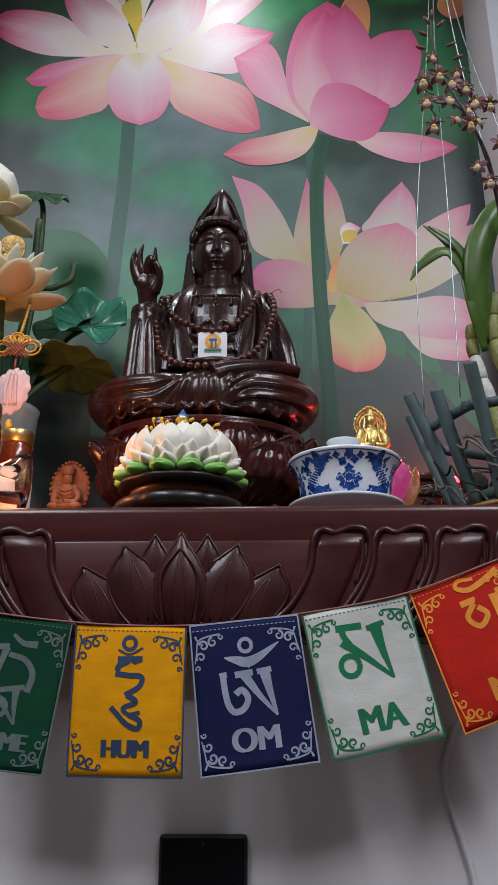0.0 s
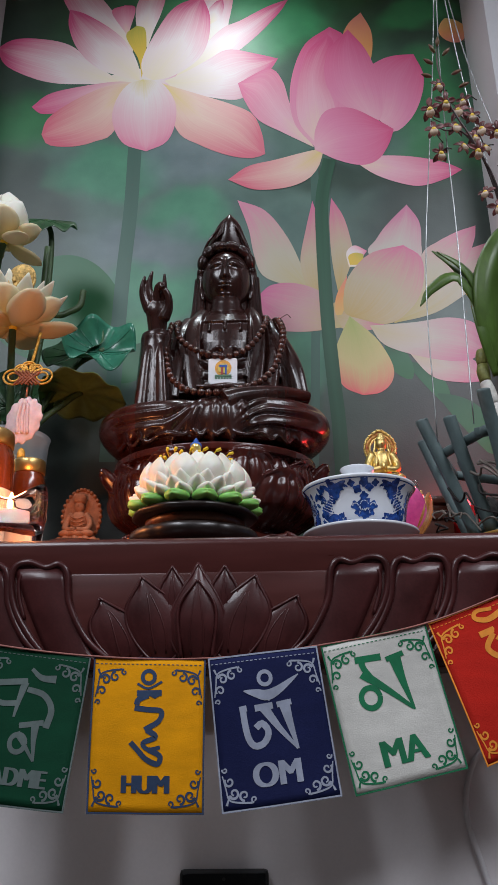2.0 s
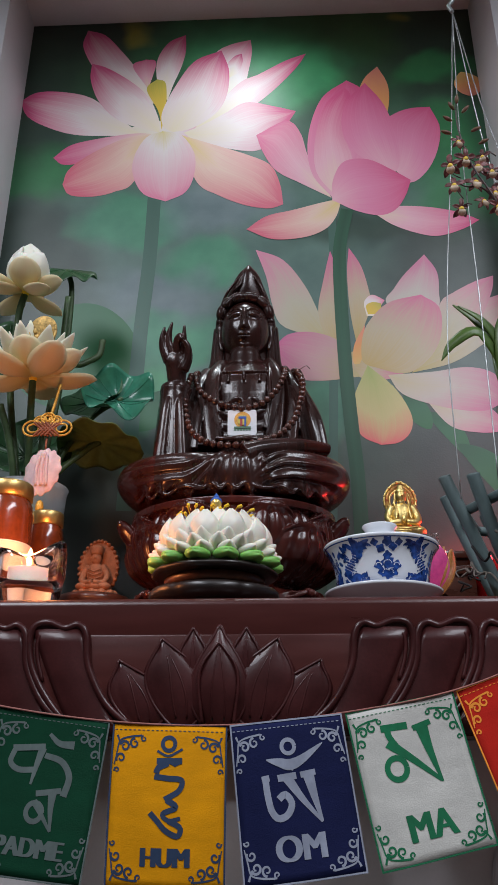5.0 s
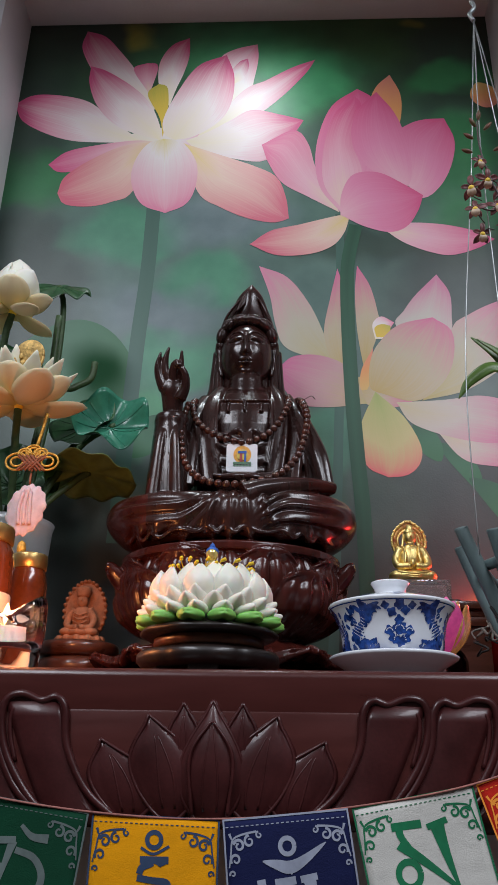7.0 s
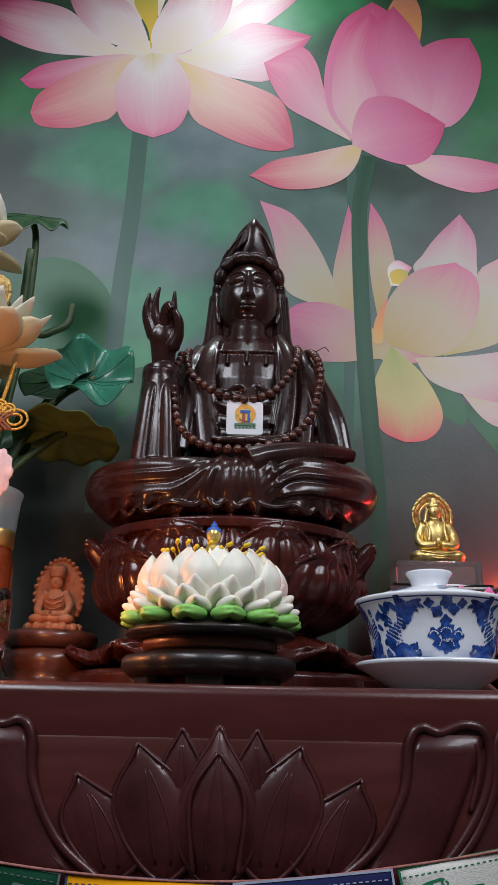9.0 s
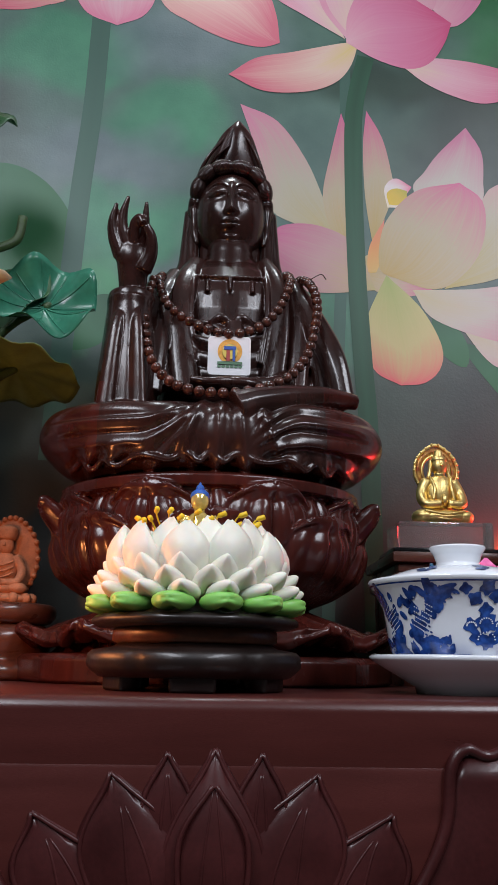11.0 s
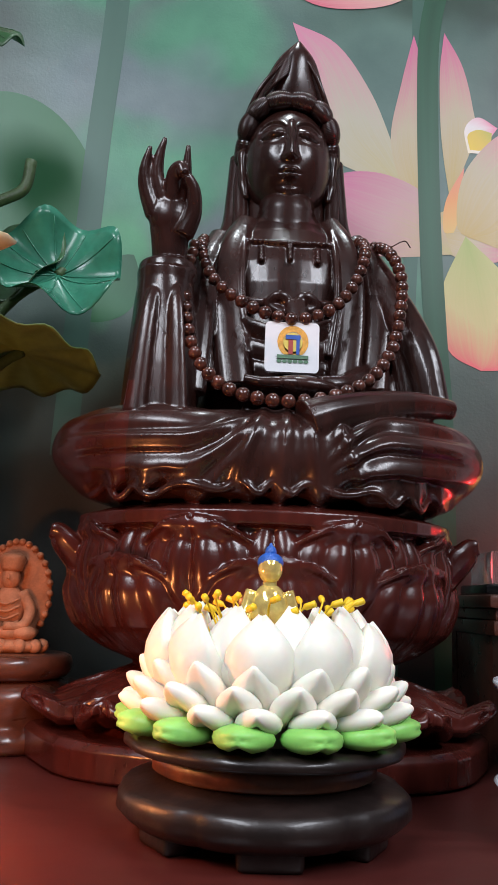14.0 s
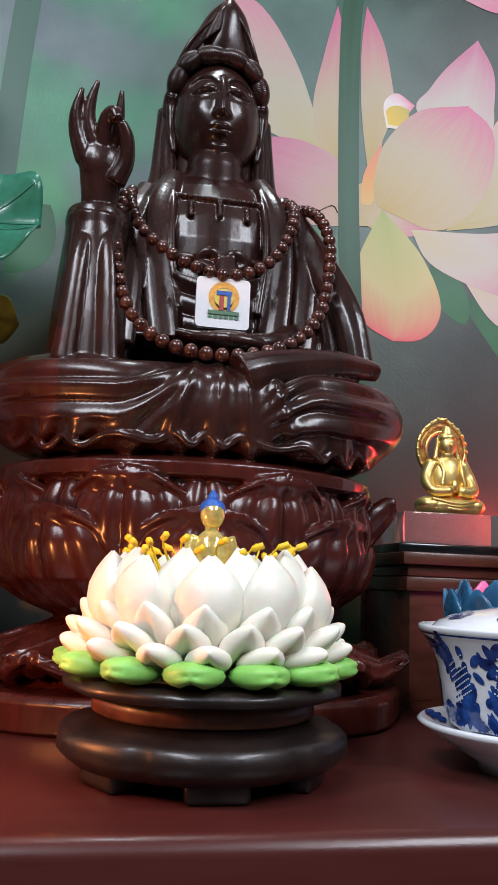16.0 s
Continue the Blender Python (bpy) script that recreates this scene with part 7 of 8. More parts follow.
ball(mon, (RX + 0.001, RY + 0.011, rz + 0.040), (0.0255, 0.005, 0.037), None, 36, 20, mandorla)
for k in range(30):
    a = 2 * math.pi * k / 30
    ball(mon, (RX + 0.001 + 0.0245 * math.cos(a) * (1 - 0.12 * max(0, math.sin(a)) ** 3), RY + 0.0095, rz + 0.040 + 0.0355 * math.sin(a)), (0.0026, 0.0040, 0.0026), None, 8, 6)
ball(mon, (RX, RY - 0.002, rz + 0.0045), (0.0270, 0.0170, 0.0060), None, 24, 10)
for k in range(7):
    a = math.pi + math.pi * k / 6
    ball(mon, (RX + 0.0245 * math.cos(a), RY + 0.0155 * math.sin(a), rz + 0.0048), (0.0052, 0.0045, 0.0048), None, 10, 8)
ball(mon, (RX, RY - 0.003, rz + 0.0130), (0.0205, 0.0135, 0.0065), None, 24, 12)
for s in (-1, 1):
    ball(mon, (RX + s * 0.013, RY - 0.008, rz + 0.0130), (0.0095, 0.0085, 0.0052), None, 14, 10)
    tube(mon, [(RX + s * 0.008, RY, rz + 0.040), (RX + s * 0.0150, RY - 0.002, rz + 0.028), (RX + s * 0.0125, RY - 0.010, rz + 0.018), (RX + s * 0.001, RY - 0.0145, rz + 0.0175)], (0.0046, 0.0030), 10, 14)
ball(mon, (RX, RY, rz + 0.030), (0.0110, 0.0085, 0.0150), None, 20, 14)
for k in range(4):
    tube(mon, [(RX - 0.009, RY - 0.0075, rz + 0.036 - 0.005 * k), (RX, RY - 0.0105, rz + 0.032 - 0.005 * k), (RX + 0.009, RY - 0.0075, rz + 0.036 - 0.005 * k)], 0.0008, 6, 10)
ball(mon, (RX, RY - 0.001, rz + 0.0495), (0.0066, 0.0068, 0.0078), None, 18, 12)
tube(mon, [(RX, RY - 0.0072, rz + 0.052), (RX, RY - 0.0082, rz + 0.0488)], (0.0007, 0.0012), 6, 4)
lathe(mon, (RX, RY, rz), [(0.0070, 0.0545), (0.0078, 0.0570), (0.0092, 0.0630), (0.0080, 0.0655), (0.0040, 0.0670), (0.0, 0.0672)], 20)
solo("stone_statue", mon, M_TERRA, (RX, RY, rz), "small carved terracotta-coloured seated statue with a pointed back plate", "statue")

# ---- jars ----


def jar(x, y, r, h, label_color):
    ob = thing("jar", (x, y, SHELF_Z), "glass jar of amber contents with a gold metal lid", "jar", "jars beside the vase")
    part("body", lathe(bmesh.new(), (x, y, SHELF_Z), [(r * 0.9, 0.0), (r, 0.004), (r, h * 0.76), (r * 0.93, h * 0.84), (r * 0.82, h * 0.88), (r * 0.82, h * 0.90)], 36), M_HONEY, ob, "amber filled glass body")
    part("lid", lathe(bmesh.new(), (x, y, SHELF_Z), [(r * 0.86, h * 0.885), (r * 0.90, h * 0.89), (r * 0.90, h * 0.985), (r * 0.87, h), (0.0, h)], 36), M_LID, ob, "gold metal lid")
    part("paper_label", lathe(bmesh.new(), (x, y, SHELF_Z), [(r + 0.0002, h * 0.20), (r + 0.0006, h * 0.21), (r + 0.0006, h * 0.54), (r + 0.0002, h * 0.55)], 36), label_color, ob, "printed paper label")
    return ob


jar(-0.296, 0.800, 0.0310, 0.153, M_LABELRED)
jar(-0.268, 0.862, 0.0210, 0.140, M_PAPER)

# ---- vase with silk lotus flowers and leaves ----
VX, VY = -0.318, 0.935
vase = thing("vase", (VX, VY, SHELF_Z), "tall frosted glass vase holding the silk lotus", "vase")
part("body", lathe(bmesh.new(), (VX, VY, SHELF_Z), [(0.0, 0.0), (0.040, 0.0), (0.043, 0.006), (0.043, 0.12), (0.047, 0.190), (0.049, 0.198), (0.047, 0.198), (0.045, 0.190), (0.041, 0.12), (0.041, 0.012), (0.0, 0.010)], 40), M_FROST, vase)

SILK_CREAM = petal_paint("cream_silk_petal", (0.60, 0.54, 0.22), (0.80, 0.75, 0.55), (0.83, 0.78, 0.62), 0.2, 0.5, 0.4, sss=0.1)
SILK_WHITE = petal_paint("white_silk_petal", (0.50, 0.54, 0.16), (0.80, 0.78, 0.60), (0.84, 0.82, 0.74), 0.2, 0.5, 0.4, sss=0.1)
SILK_GOLD = petal_paint("golden_silk_petal", (0.50, 0.40, 0.14), (0.66, 0.53, 0.27), (0.76, 0.67, 0.44), 0.2, 0.5, 0.4, sss=0.1)


def silk_petal(c, a, tilt, length, w, cup, start=0.004, full=0.55, blunt=0.6, curl=0.0):
    """A cupped petal rising from c: a its heading, tilt its rise in degrees."""
    ca, sa = math.cos(a), math.sin(a)
    t = radians(tilt)

    def f(u, v):
        s = 2 * u - 1
        h = max(0.06, outline(v, full, blunt)) * w / 2
        g = t + curl * v
        r = start + length * v * math.cos(g) - cup * h * s * s * math.sin(t) - cup * 0.35 * length * math.sin(math.pi * v) * -math.sin(t)
        z = length * v * math.sin(g) + cup * h * s * s * math.cos(t) - cup * 0.35 * length * math.sin(math.pi * v) * math.cos(t)
        return (c[0] + r * ca - s * h * sa, c[1] + r * sa + s * h * ca, c[2] + z)
    return sheet(bmesh.new(), f, 8, 12, 0.0009)


def silk_lotus(c, rings, label, stem):
    ob = thing("silk_lotus", c, label, "artificial flower", "silk lotus bouquet")
    for count, tilt, length, w, cup, mat, shift in rings:
        for k in range(count):
            a = 2 * math.pi * (k + shift) / count + random.uniform(-0.08, 0.08)
            part("petal", silk_petal(c, a, tilt + random.uniform(-4, 4), length * random.uniform(0.94, 1.05), w, cup, blunt=0.9 if w < 0.03 else 0.6), mat, ob)
    part("seed_head", lathe(bmesh.new(), c, [(0.004, -0.004), (0.008, 0.006), (0.013, 0.018), (0.013, 0.020), (0.0, 0.021)], 20), M_YELLOW, ob, "yellow seed head")
    bm = bmesh.new()
    tube(bm, stem, 0.0045, 10, 30)
    part("stem", bm, M_STEM, ob, "green wired stem")
    return ob


silk_lotus((-0.338, 0.885, 1.838), ((4, 84, 0.072, 0.050, 0.6, SILK_WHITE, 0.2), (5, 64, 0.056, 0.048, 0.6, SILK_WHITE, 0.6), (4, 30, 0.050, 0.042, 0.5, SILK_GOLD, 0.1), (4, -14, 0.056, 0.032, 0.4, SILK_GOLD, 0.5)),
           "half-closed white and cream silk lotus on a green stem", [(-0.338, 0.885, 1.838), (-0.345, 0.89, 1.80), (-0.350, 0.91, 1.70), (-0.330, 0.93, 1.55), (-0.325, 0.93, 1.40)])
second = silk_lotus((-0.305, 0.862, 1.695), ((9, 80, 0.060, 0.020, 0.3, SILK_CREAM, 0.2), (11, 60, 0.068, 0.022, 0.35, SILK_CREAM, 0.5), (12, 38, 0.074, 0.024, 0.35, SILK_CREAM, 0.0), (5, 24, 0.066, 0.046, 0.5, SILK_GOLD, 0.8), (5, 6, 0.080, 0.044, 0.45, SILK_GOLD, 0.3)),
                    "open cream silk lotus with golden outer petals", [(-0.305, 0.862, 1.695), (-0.308, 0.875, 1.66), (-0.312, 0.90, 1.60), (-0.312, 0.92, 1.50), (-0.310, 0.93, 1.40)])
cam_disc = bmesh.new()
ball(cam_disc, (-0.287, 0.828, 1.741), (0.0165, 0.004, 0.020), (15, 0, 0), 24, 12)
tube(cam_disc, [(-0.287 + 0.0165 * math.cos(k * math.pi / 8), 0.826, 1.741 + 0.020 * math.sin(k * math.pi / 8)) for k in range(17)], 0.0018, 8, 48)
for k in range(8):
    ball(cam_disc, (-0.287 + 0.009 * math.cos(k * math.pi / 4), 0.825, 1.741 + 0.012 * math.sin(k * math.pi / 4)), (0.003, 0.002, 0.004), None, 10, 6)
solo("gold_medallion", cam_disc, M_MEDAL, (-0.290, 0.838, 1.742), "round gold medallion tucked into the silk lotus", "medallion")


def lotus_leaf(c, r, face, mat, label, stem=None, wave=5, amp=0.10, cup=0.25, squash=(1.0, 1.0), veins=11, fold=0.0):
    """A round wavy leaf facing 'face', with radiating veins and a stalk."""
    ob = thing("silk_leaf", c, label, "artificial leaf", "silk lotus bouquet")
    q = Vector(face).normalized().to_track_quat("Z", "Y").to_matrix()

    def at(rho, a, lift=0.0):
        k = rho * (1 + 0.05 * math.sin(3 * a + wave))
        z = r * (cup * rho * rho + amp * rho ** 2 * math.sin(wave * a + r * 90)) + fold * r * abs(math.cos(a)) * rho + lift
        return Vector(c) + q @ Vector((r * k * squash[0] * math.cos(a), r * k * squash[1] * math.sin(a), z))
    bm = bmesh.new()
    n, m = 60, 10
    mid = bm.verts.new(at(0, 0))
    low_mid = bm.verts.new(at(0, 0, -0.0009))
    rings = [[bm.verts.new(at(j / m, 2 * math.pi * i / n)) for i in range(n)] for j in range(1, m + 1)]
    lows = [[bm.verts.new(at(j / m, 2 * math.pi * i / n, -0.0009)) for i in range(n)] for j in range(1, m + 1)]
    for i in range(n):
        k = (i + 1) % n
        bm.faces.new((mid, rings[0][i], rings[0][k]))
        bm.faces.new((low_mid, lows[0][k], lows[0][i]))
        for a, b in zip(rings, rings[1:]):
            bm.faces.new((a[i], b[i], b[k], a[k]))
        for a, b in zip(lows, lows[1:]):
            bm.faces.new((a[k], b[k], b[i], a[i]))
        bm.faces.new((rings[-1][i], lows[-1][i], lows[-1][k], rings[-1][k]))
    part("blade", bm, mat, ob)
    for i in range(veins):
        a = 2 * math.pi * i / veins
        bm = bmesh.new()
        tube(bm, [at(t, a, 0.0002) for t in (0.02, 0.3, 0.6, 0.92)], (0.0011, 0.0004), 6, 10)
        part("vein", bm, mat, ob)
    if stem:
        bm = bmesh.new()
        tube(bm, [c] + stem, 0.0042, 10, 24)
        part("stalk", bm, M_STEM, ob, "green stalk")
    return ob


lotus_leaf((-0.316, 0.985, 1.944), 0.044, (0.10, -0.62, 0.72), M_LOTUSLEAF, "small dark green silk lotus leaf with a wavy edge", [(-0.305, 0.985, 1.90), (-0.304, 0.975, 1.75), (-0.315, 0.945, 1.55), (-0.320, 0.935, 1.42)], 7, 0.10, -0.15)
lotus_leaf((-0.228, 1.008, 1.732), 0.053, (0.22, -0.90, 0.42), M_LOTUSTEAL, "silky teal silk lotus leaf with a wavy upturned edge", [(-0.228, 1.012, 1.735), (-0.265, 1.00, 1.70), (-0.300, 0.96, 1.60), (-0.318, 0.94, 1.45)], 5, 0.22, 0.40, (1.0, 0.95))
lotus_leaf((-0.268, 1.03, 1.745), 0.050, (-0.30, -0.75, 0.45), M_LOTUSLEAF, "dark green silk lotus leaf behind the flowers", [(-0.275, 1.035, 1.73), (-0.300, 0.99, 1.64), (-0.320, 0.94, 1.45)], 5, 0.10, 0.2)
lotus_leaf((-0.245, 0.985, 1.658), 0.060, (0.05, 0.20, 0.97), M_LOTUSOLIVE, "olive silk lotus leaf seen from beneath", [(-0.262, 0.975, 1.640), (-0.300, 0.95, 1.58), (-0.320, 0.94, 1.45)], 9, 0.06, -0.10)
lotus_leaf((-0.345, 0.985, 1.640), 0.060, (0.35, -0.75, 0.45), M_LOTUSLEAF, "dark green silk lotus leaf low in the bouquet", [(-0.345, 0.985, 1.62), (-0.335, 0.95, 1.55), (-0.322, 0.94, 1.45)], 6, 0.12, 0.3)
lotus_leaf((-0.372, 0.955, 1.775), 0.060, (0.25, -0.85, 0.35), M_LOTUSLEAF, "dark green silk lotus leaf beside the stems", [(-0.372, 0.96, 1.74), (-0.345, 0.95, 1.60), (-0.324, 0.94, 1.45)], 5, 0.12, 0.25)
for pts in ([(-0.252, 0.985, 1.820), (-0.256, 0.985, 1.795), (-0.275, 0.975, 1.776), (-0.305, 0.96, 1.745), (-0.318, 0.945, 1.55), (-0.319, 0.94, 1.42)], [(-0.300, 0.955, 1.875), (-0.303, 0.955, 1.75), (-0.314, 0.945, 1.58), (-0.316, 0.938, 1.42)], [(-0.352, 0.885, 1.67), (-0.338, 0.90, 1.62), (-0.327, 0.92, 1.53), (-0.323, 0.93, 1.42)]):
    bm = bmesh.new()
    tube(bm, pts, (0.0048, 0.0042), 10, 30)
    part("bare_stem", bm, M_STEM, second)

# ---- knotted charm hanging from the silk lotus ----
NX, NY = -0.276, 0.852
charm = thing("hanging_charm", (NX, NY, 1.478), "gold knotted cord charm with pink stone and yellow tassel", "charm")
bm = bmesh.new()
tube(bm, [(NX + 0.010, NY, 1.700), (NX + 0.006, NY, 1.675), (NX + 0.001, NY, 1.652)], 0.0019, 8, 12)
part("cord", bm, M_KNOT, charm)
for sx, sz, r in ((-1.05, 0, 0.0125), (1.05, 0, 0.0125), (0, 1, 0.0085), (-0.55, 0.75, 0.0075), (0.55, 0.75, 0.0075)):
    for rr in (r, r * 0.55):
        bm = bmesh.new()
        cx, cz = NX + sx * 0.0165, 1.640 + sz * 0.0130
        tube(bm, [(cx + rr * math.cos(a), NY - 0.002, cz + rr * 0.8 * math.sin(a)) for a in [2 * math.pi * k / 10 for k in range(11)]], 0.0013, 6, 30)
        part("cord_loop", bm, M_KNOT, charm)
for k in range(4):
    for s in (-1, 1):
        bm = bmesh.new()
        d = (k - 1.5) * 0.0045
        tube(bm, [(NX + d - s * 0.009, NY - 0.003 - 0.001 * s, 1.638 - 0.009), (NX + d, NY - 0.0045, 1.638), (NX + d + s * 0.009, NY - 0.003 + 0.001 * s, 1.638 + 0.009)], 0.0014, 6, 10)
        part("knot_strand", bm, M_CORE, charm)
bm = bmesh.new()
tube(bm, [(NX, NY, 1.627), (NX, NY, 1.614)], 0.0014, 6, 4)
part("cord", bm, M_CORE, charm)


def scalloped(p):
    a = math.atan2(p.z, p.x)
    k = 1 + 0.12 * (abs(math.sin(a * 6.5)) - 0.4) - 0.12 * max(0, p.z) ** 2
    return (p.x * k, p.y, p.z * k)


bm = bmesh.new()
ball(bm, (NX, NY - 0.001, 1.585), (0.0205, 0.0040, 0.0310), (0, 12, 0), 44, 22, scalloped)
for k in range(3):
    tube(bm, [(NX - 0.004 + 0.004 * k, NY - 0.0045, 1.603), (NX - 0.007 + 0.006 * k, NY - 0.0052, 1.585), (NX - 0.006 + 0.006 * k, NY - 0.0042, 1.566)], 0.0022, 8, 12)
ball(bm, (NX, NY - 0.0042, 1.604), (0.0042, 0.0028, 0.0052), None, 12, 8)
part("pendant", bm, M_PINKJADE, charm, "pale pink carved leaf-shaped stone")
part("metal_bead", lathe(bmesh.new(), (NX, NY, 1.540), [(0.001, -0.009), (0.004, -0.006), (0.005, 0.0), (0.004, 0.006), (0.001, 0.009)], 14), M_KNOT, charm)
bm = bmesh.new()
lathe(bm, (NX, NY, 1.478), [(0.0068, 0.0), (0.0062, 0.025), (0.0050, 0.044), (0.0055, 0.050), (0.0030, 0.055), (0.0, 0.056)], 20, (1, 0.7), lambda a, z: 1 + 0.07 * math.sin(9 * a))
part("tassel", bm, M_TASSEL, charm, "yellow silk tassel")
charm.location.z -= 0.020

# ---- hanging orchid in a stick basket ----
OX, OY = 0.292, 0.790
basket = thing("stick_basket", (OX, OY, SHELF_Z + 0.016), "round orchid basket of blue-grey wooden sticks", "basket")
for k in range(15):
    a = math.pi + 2 * math.pi * k / 15 + 0.10
    ca, sa = math.cos(a), math.sin(a)
    h = 0.122 + random.uniform(-0.008, 0.010)
    b = bmesh.new()
    r1 = 0.112 + random.uniform(-0.004, 0.004)
    tube(b, [(OX + 0.068 * ca, OY + 0.068 * sa, SHELF_Z + 0.018), (OX + 0.090 * ca, OY + 0.090 * sa, SHELF_Z + 0.018 + h * 0.5), (OX + r1 * ca, OY + r1 * sa, SHELF_Z + 0.018 + h * 0.975), (OX + (r1 + 0.0005) * ca, OY + (r1 + 0.0005) * sa, SHELF_Z + 0.018 + h)], lambda t: 0.0066 if t < 0.93 else 0.0066 * (1 - ((t - 0.93) / 0.07) ** 2 * 0.55), 10, 14)
    part("stick", b, M_BAMBOO, basket)
for z, r in ((0.112, 0.099), (0.030, 0.068)):
    n = 8
    for k in range(n):
        a0, a1 = math.pi + 2 * math.pi * (k - 0.08) / n, math.pi + 2 * math.pi * (k + 1.08) / n
        b = bmesh.new()
        tube(b, [(OX + r * math.cos(a0), OY + r * math.sin(a0), SHELF_Z + z), (OX + r * math.cos(a1), OY + r * math.sin(a1), SHELF_Z + z)], 0.0052, 10, 4)
        part("rail", b, M_BAMBOO, basket)
dish = bmesh.new()
lathe(dish, (OX, OY, SHELF_Z), [(0.060, 0.0), (0.066, 0.001), (0.088, 0.012), (0.090, 0.0145), (0.088, 0.0155), (0.066, 0.006), (0.0, 0.006)], 56)
solo("drip_dish", dish, M_DISH, (OX, OY, SHELF_Z), "shallow ochre glazed dish under the orchid basket", "dish")
part("floor_slats", lathe(bmesh.new(), (OX, OY, SHELF_Z), [(0.0, 0.0162), (0.070, 0.0162), (0.072, 0.019), (0.070, 0.022), (0.0, 0.022)], 40), M_BAMBOO, basket)

orchid = thing("orchid", (OX, OY, SHELF_Z + 0.022), "orchid plant with strap leaves, dry canes and sprays of maroon flowers", "orchid")
for k in range(26):
    a, r = random.uniform(0, 6.28), 0.055 * math.sqrt(random.random())
    b = bmesh.new()
    ball(b, (OX + r * math.cos(a), OY + r * math.sin(a), SHELF_Z + random.uniform(0.028, 0.075)), (random.uniform(0.010, 0.018), random.uniform(0.010, 0.016), random.uniform(0.008, 0.014)), (random.uniform(0, 90), random.uniform(0, 90), 0), 8, 6, lambda p: (p.x * (1 + 0.25 * math.sin(7 * p.y)), p.y * (1 + 0.2 * math.sin(6 * p.z)), p.z))
    part("bark_lump", b, M_BARK, orchid, smooth=False)
for k in range(26):
    a = math.pi * (0.75 + 0.9 * random.random())
    r = random.uniform(0.070, 0.105)
    z = random.uniform(0.035, 0.100)
    b = bmesh.new()
    pts = []
    for j in range(6):
        pts.append((OX + (r + random.uniform(-0.006, 0.010)) * math.cos(a + 0.13 * j), OY + (r + random.uniform(-0.006, 0.010)) * math.sin(a + 0.13 * j), SHELF_Z + z - 0.006 * j + random.uniform(-0.008, 0.008)))
    tube(b, pts, (0.0015, 0.0008), 6, 20)
    part("root", b, M_ROOT if k % 3 else M_BARK, orchid)


def strap(points, w, name="leaf"):
    path = curve_points(points, 20)

    def f(u, v):
        i = min(19, int(v * 20))
        q = path[i].lerp(path[i + 1], v * 20 - i)
        d = (path[i + 1] - path[i]).normalized()
        side = d.cross(Vector((0.25, -0.9, 0.35))).normalized()
        s = 2 * u - 1
        h = w / 2 * max(0.05, outline(min(1, 0.12 + 0.88 * v), 0.45, 0.8))
        return q + side * s * h + d.cross(side) * -0.35 * h * (1 - abs(s))
    return part(name, sheet(bmesh.new(), f, 6, 24, 0.0014), M_LEAF, orchid)


strap([(0.276, 0.815, 1.612), (0.262, 0.80, 1.665), (0.235, 0.79, 1.705), (0.205, 0.79, 1.690), (0.190, 0.79, 1.668)], 0.017)
strap([(0.278, 0.815, 1.612), (0.268, 0.80, 1.670), (0.245, 0.79, 1.715), (0.214, 0.785, 1.737)], 0.016)
strap([(0.280, 0.820, 1.620), (0.268, 0.81, 1.680), (0.240, 0.80, 1.722), (0.212, 0.80, 1.748)], 0.020)
strap([(0.276, 0.815, 1.600), (0.268, 0.80, 1.650), (0.272, 0.79, 1.710), (0.300, 0.79, 1.765), (0.335, 0.79, 1.780)], 0.034)
strap([(0.274, 0.815, 1.590), (0.262, 0.80, 1.640), (0.258, 0.80, 1.690), (0.268, 0.80, 1.740)], 0.020)
strap([(0.290, 0.815, 1.600), (0.315, 0.80, 1.660), (0.350, 0.79, 1.690), (0.385, 0.79, 1.670)], 0.026)
for pts, mats in (([(0.285, 0.81, 1.43), (0.275, 0.815, 1.52), (0.262, 0.820, 1.585), (0.262, 0.82, 1.625)], (M_CANE, M_SHEATH)), ([(0.300, 0.80, 1.42), (0.296, 0.805, 1.52), (0.284, 0.81, 1.60), (0.290, 0.81, 1.66)], (M_CANE, M_CANE)), ([(0.310, 0.79, 1.43), (0.318, 0.79, 1.53), (0.308, 0.79, 1.62)], (M_SHEATH, M_CANE))):
    path = curve_points(pts, 12)
    for i in range(6):
        seg = path[i * 2:i * 2 + 3]
        b = bmesh.new()
        tube(b, seg, lambda t: 0.0062 + 0.0016 * math.sin(math.pi * t), 10, 8)
        part("cane_joint", b, mats[1] if i in (2, 3) else mats[0], orchid)


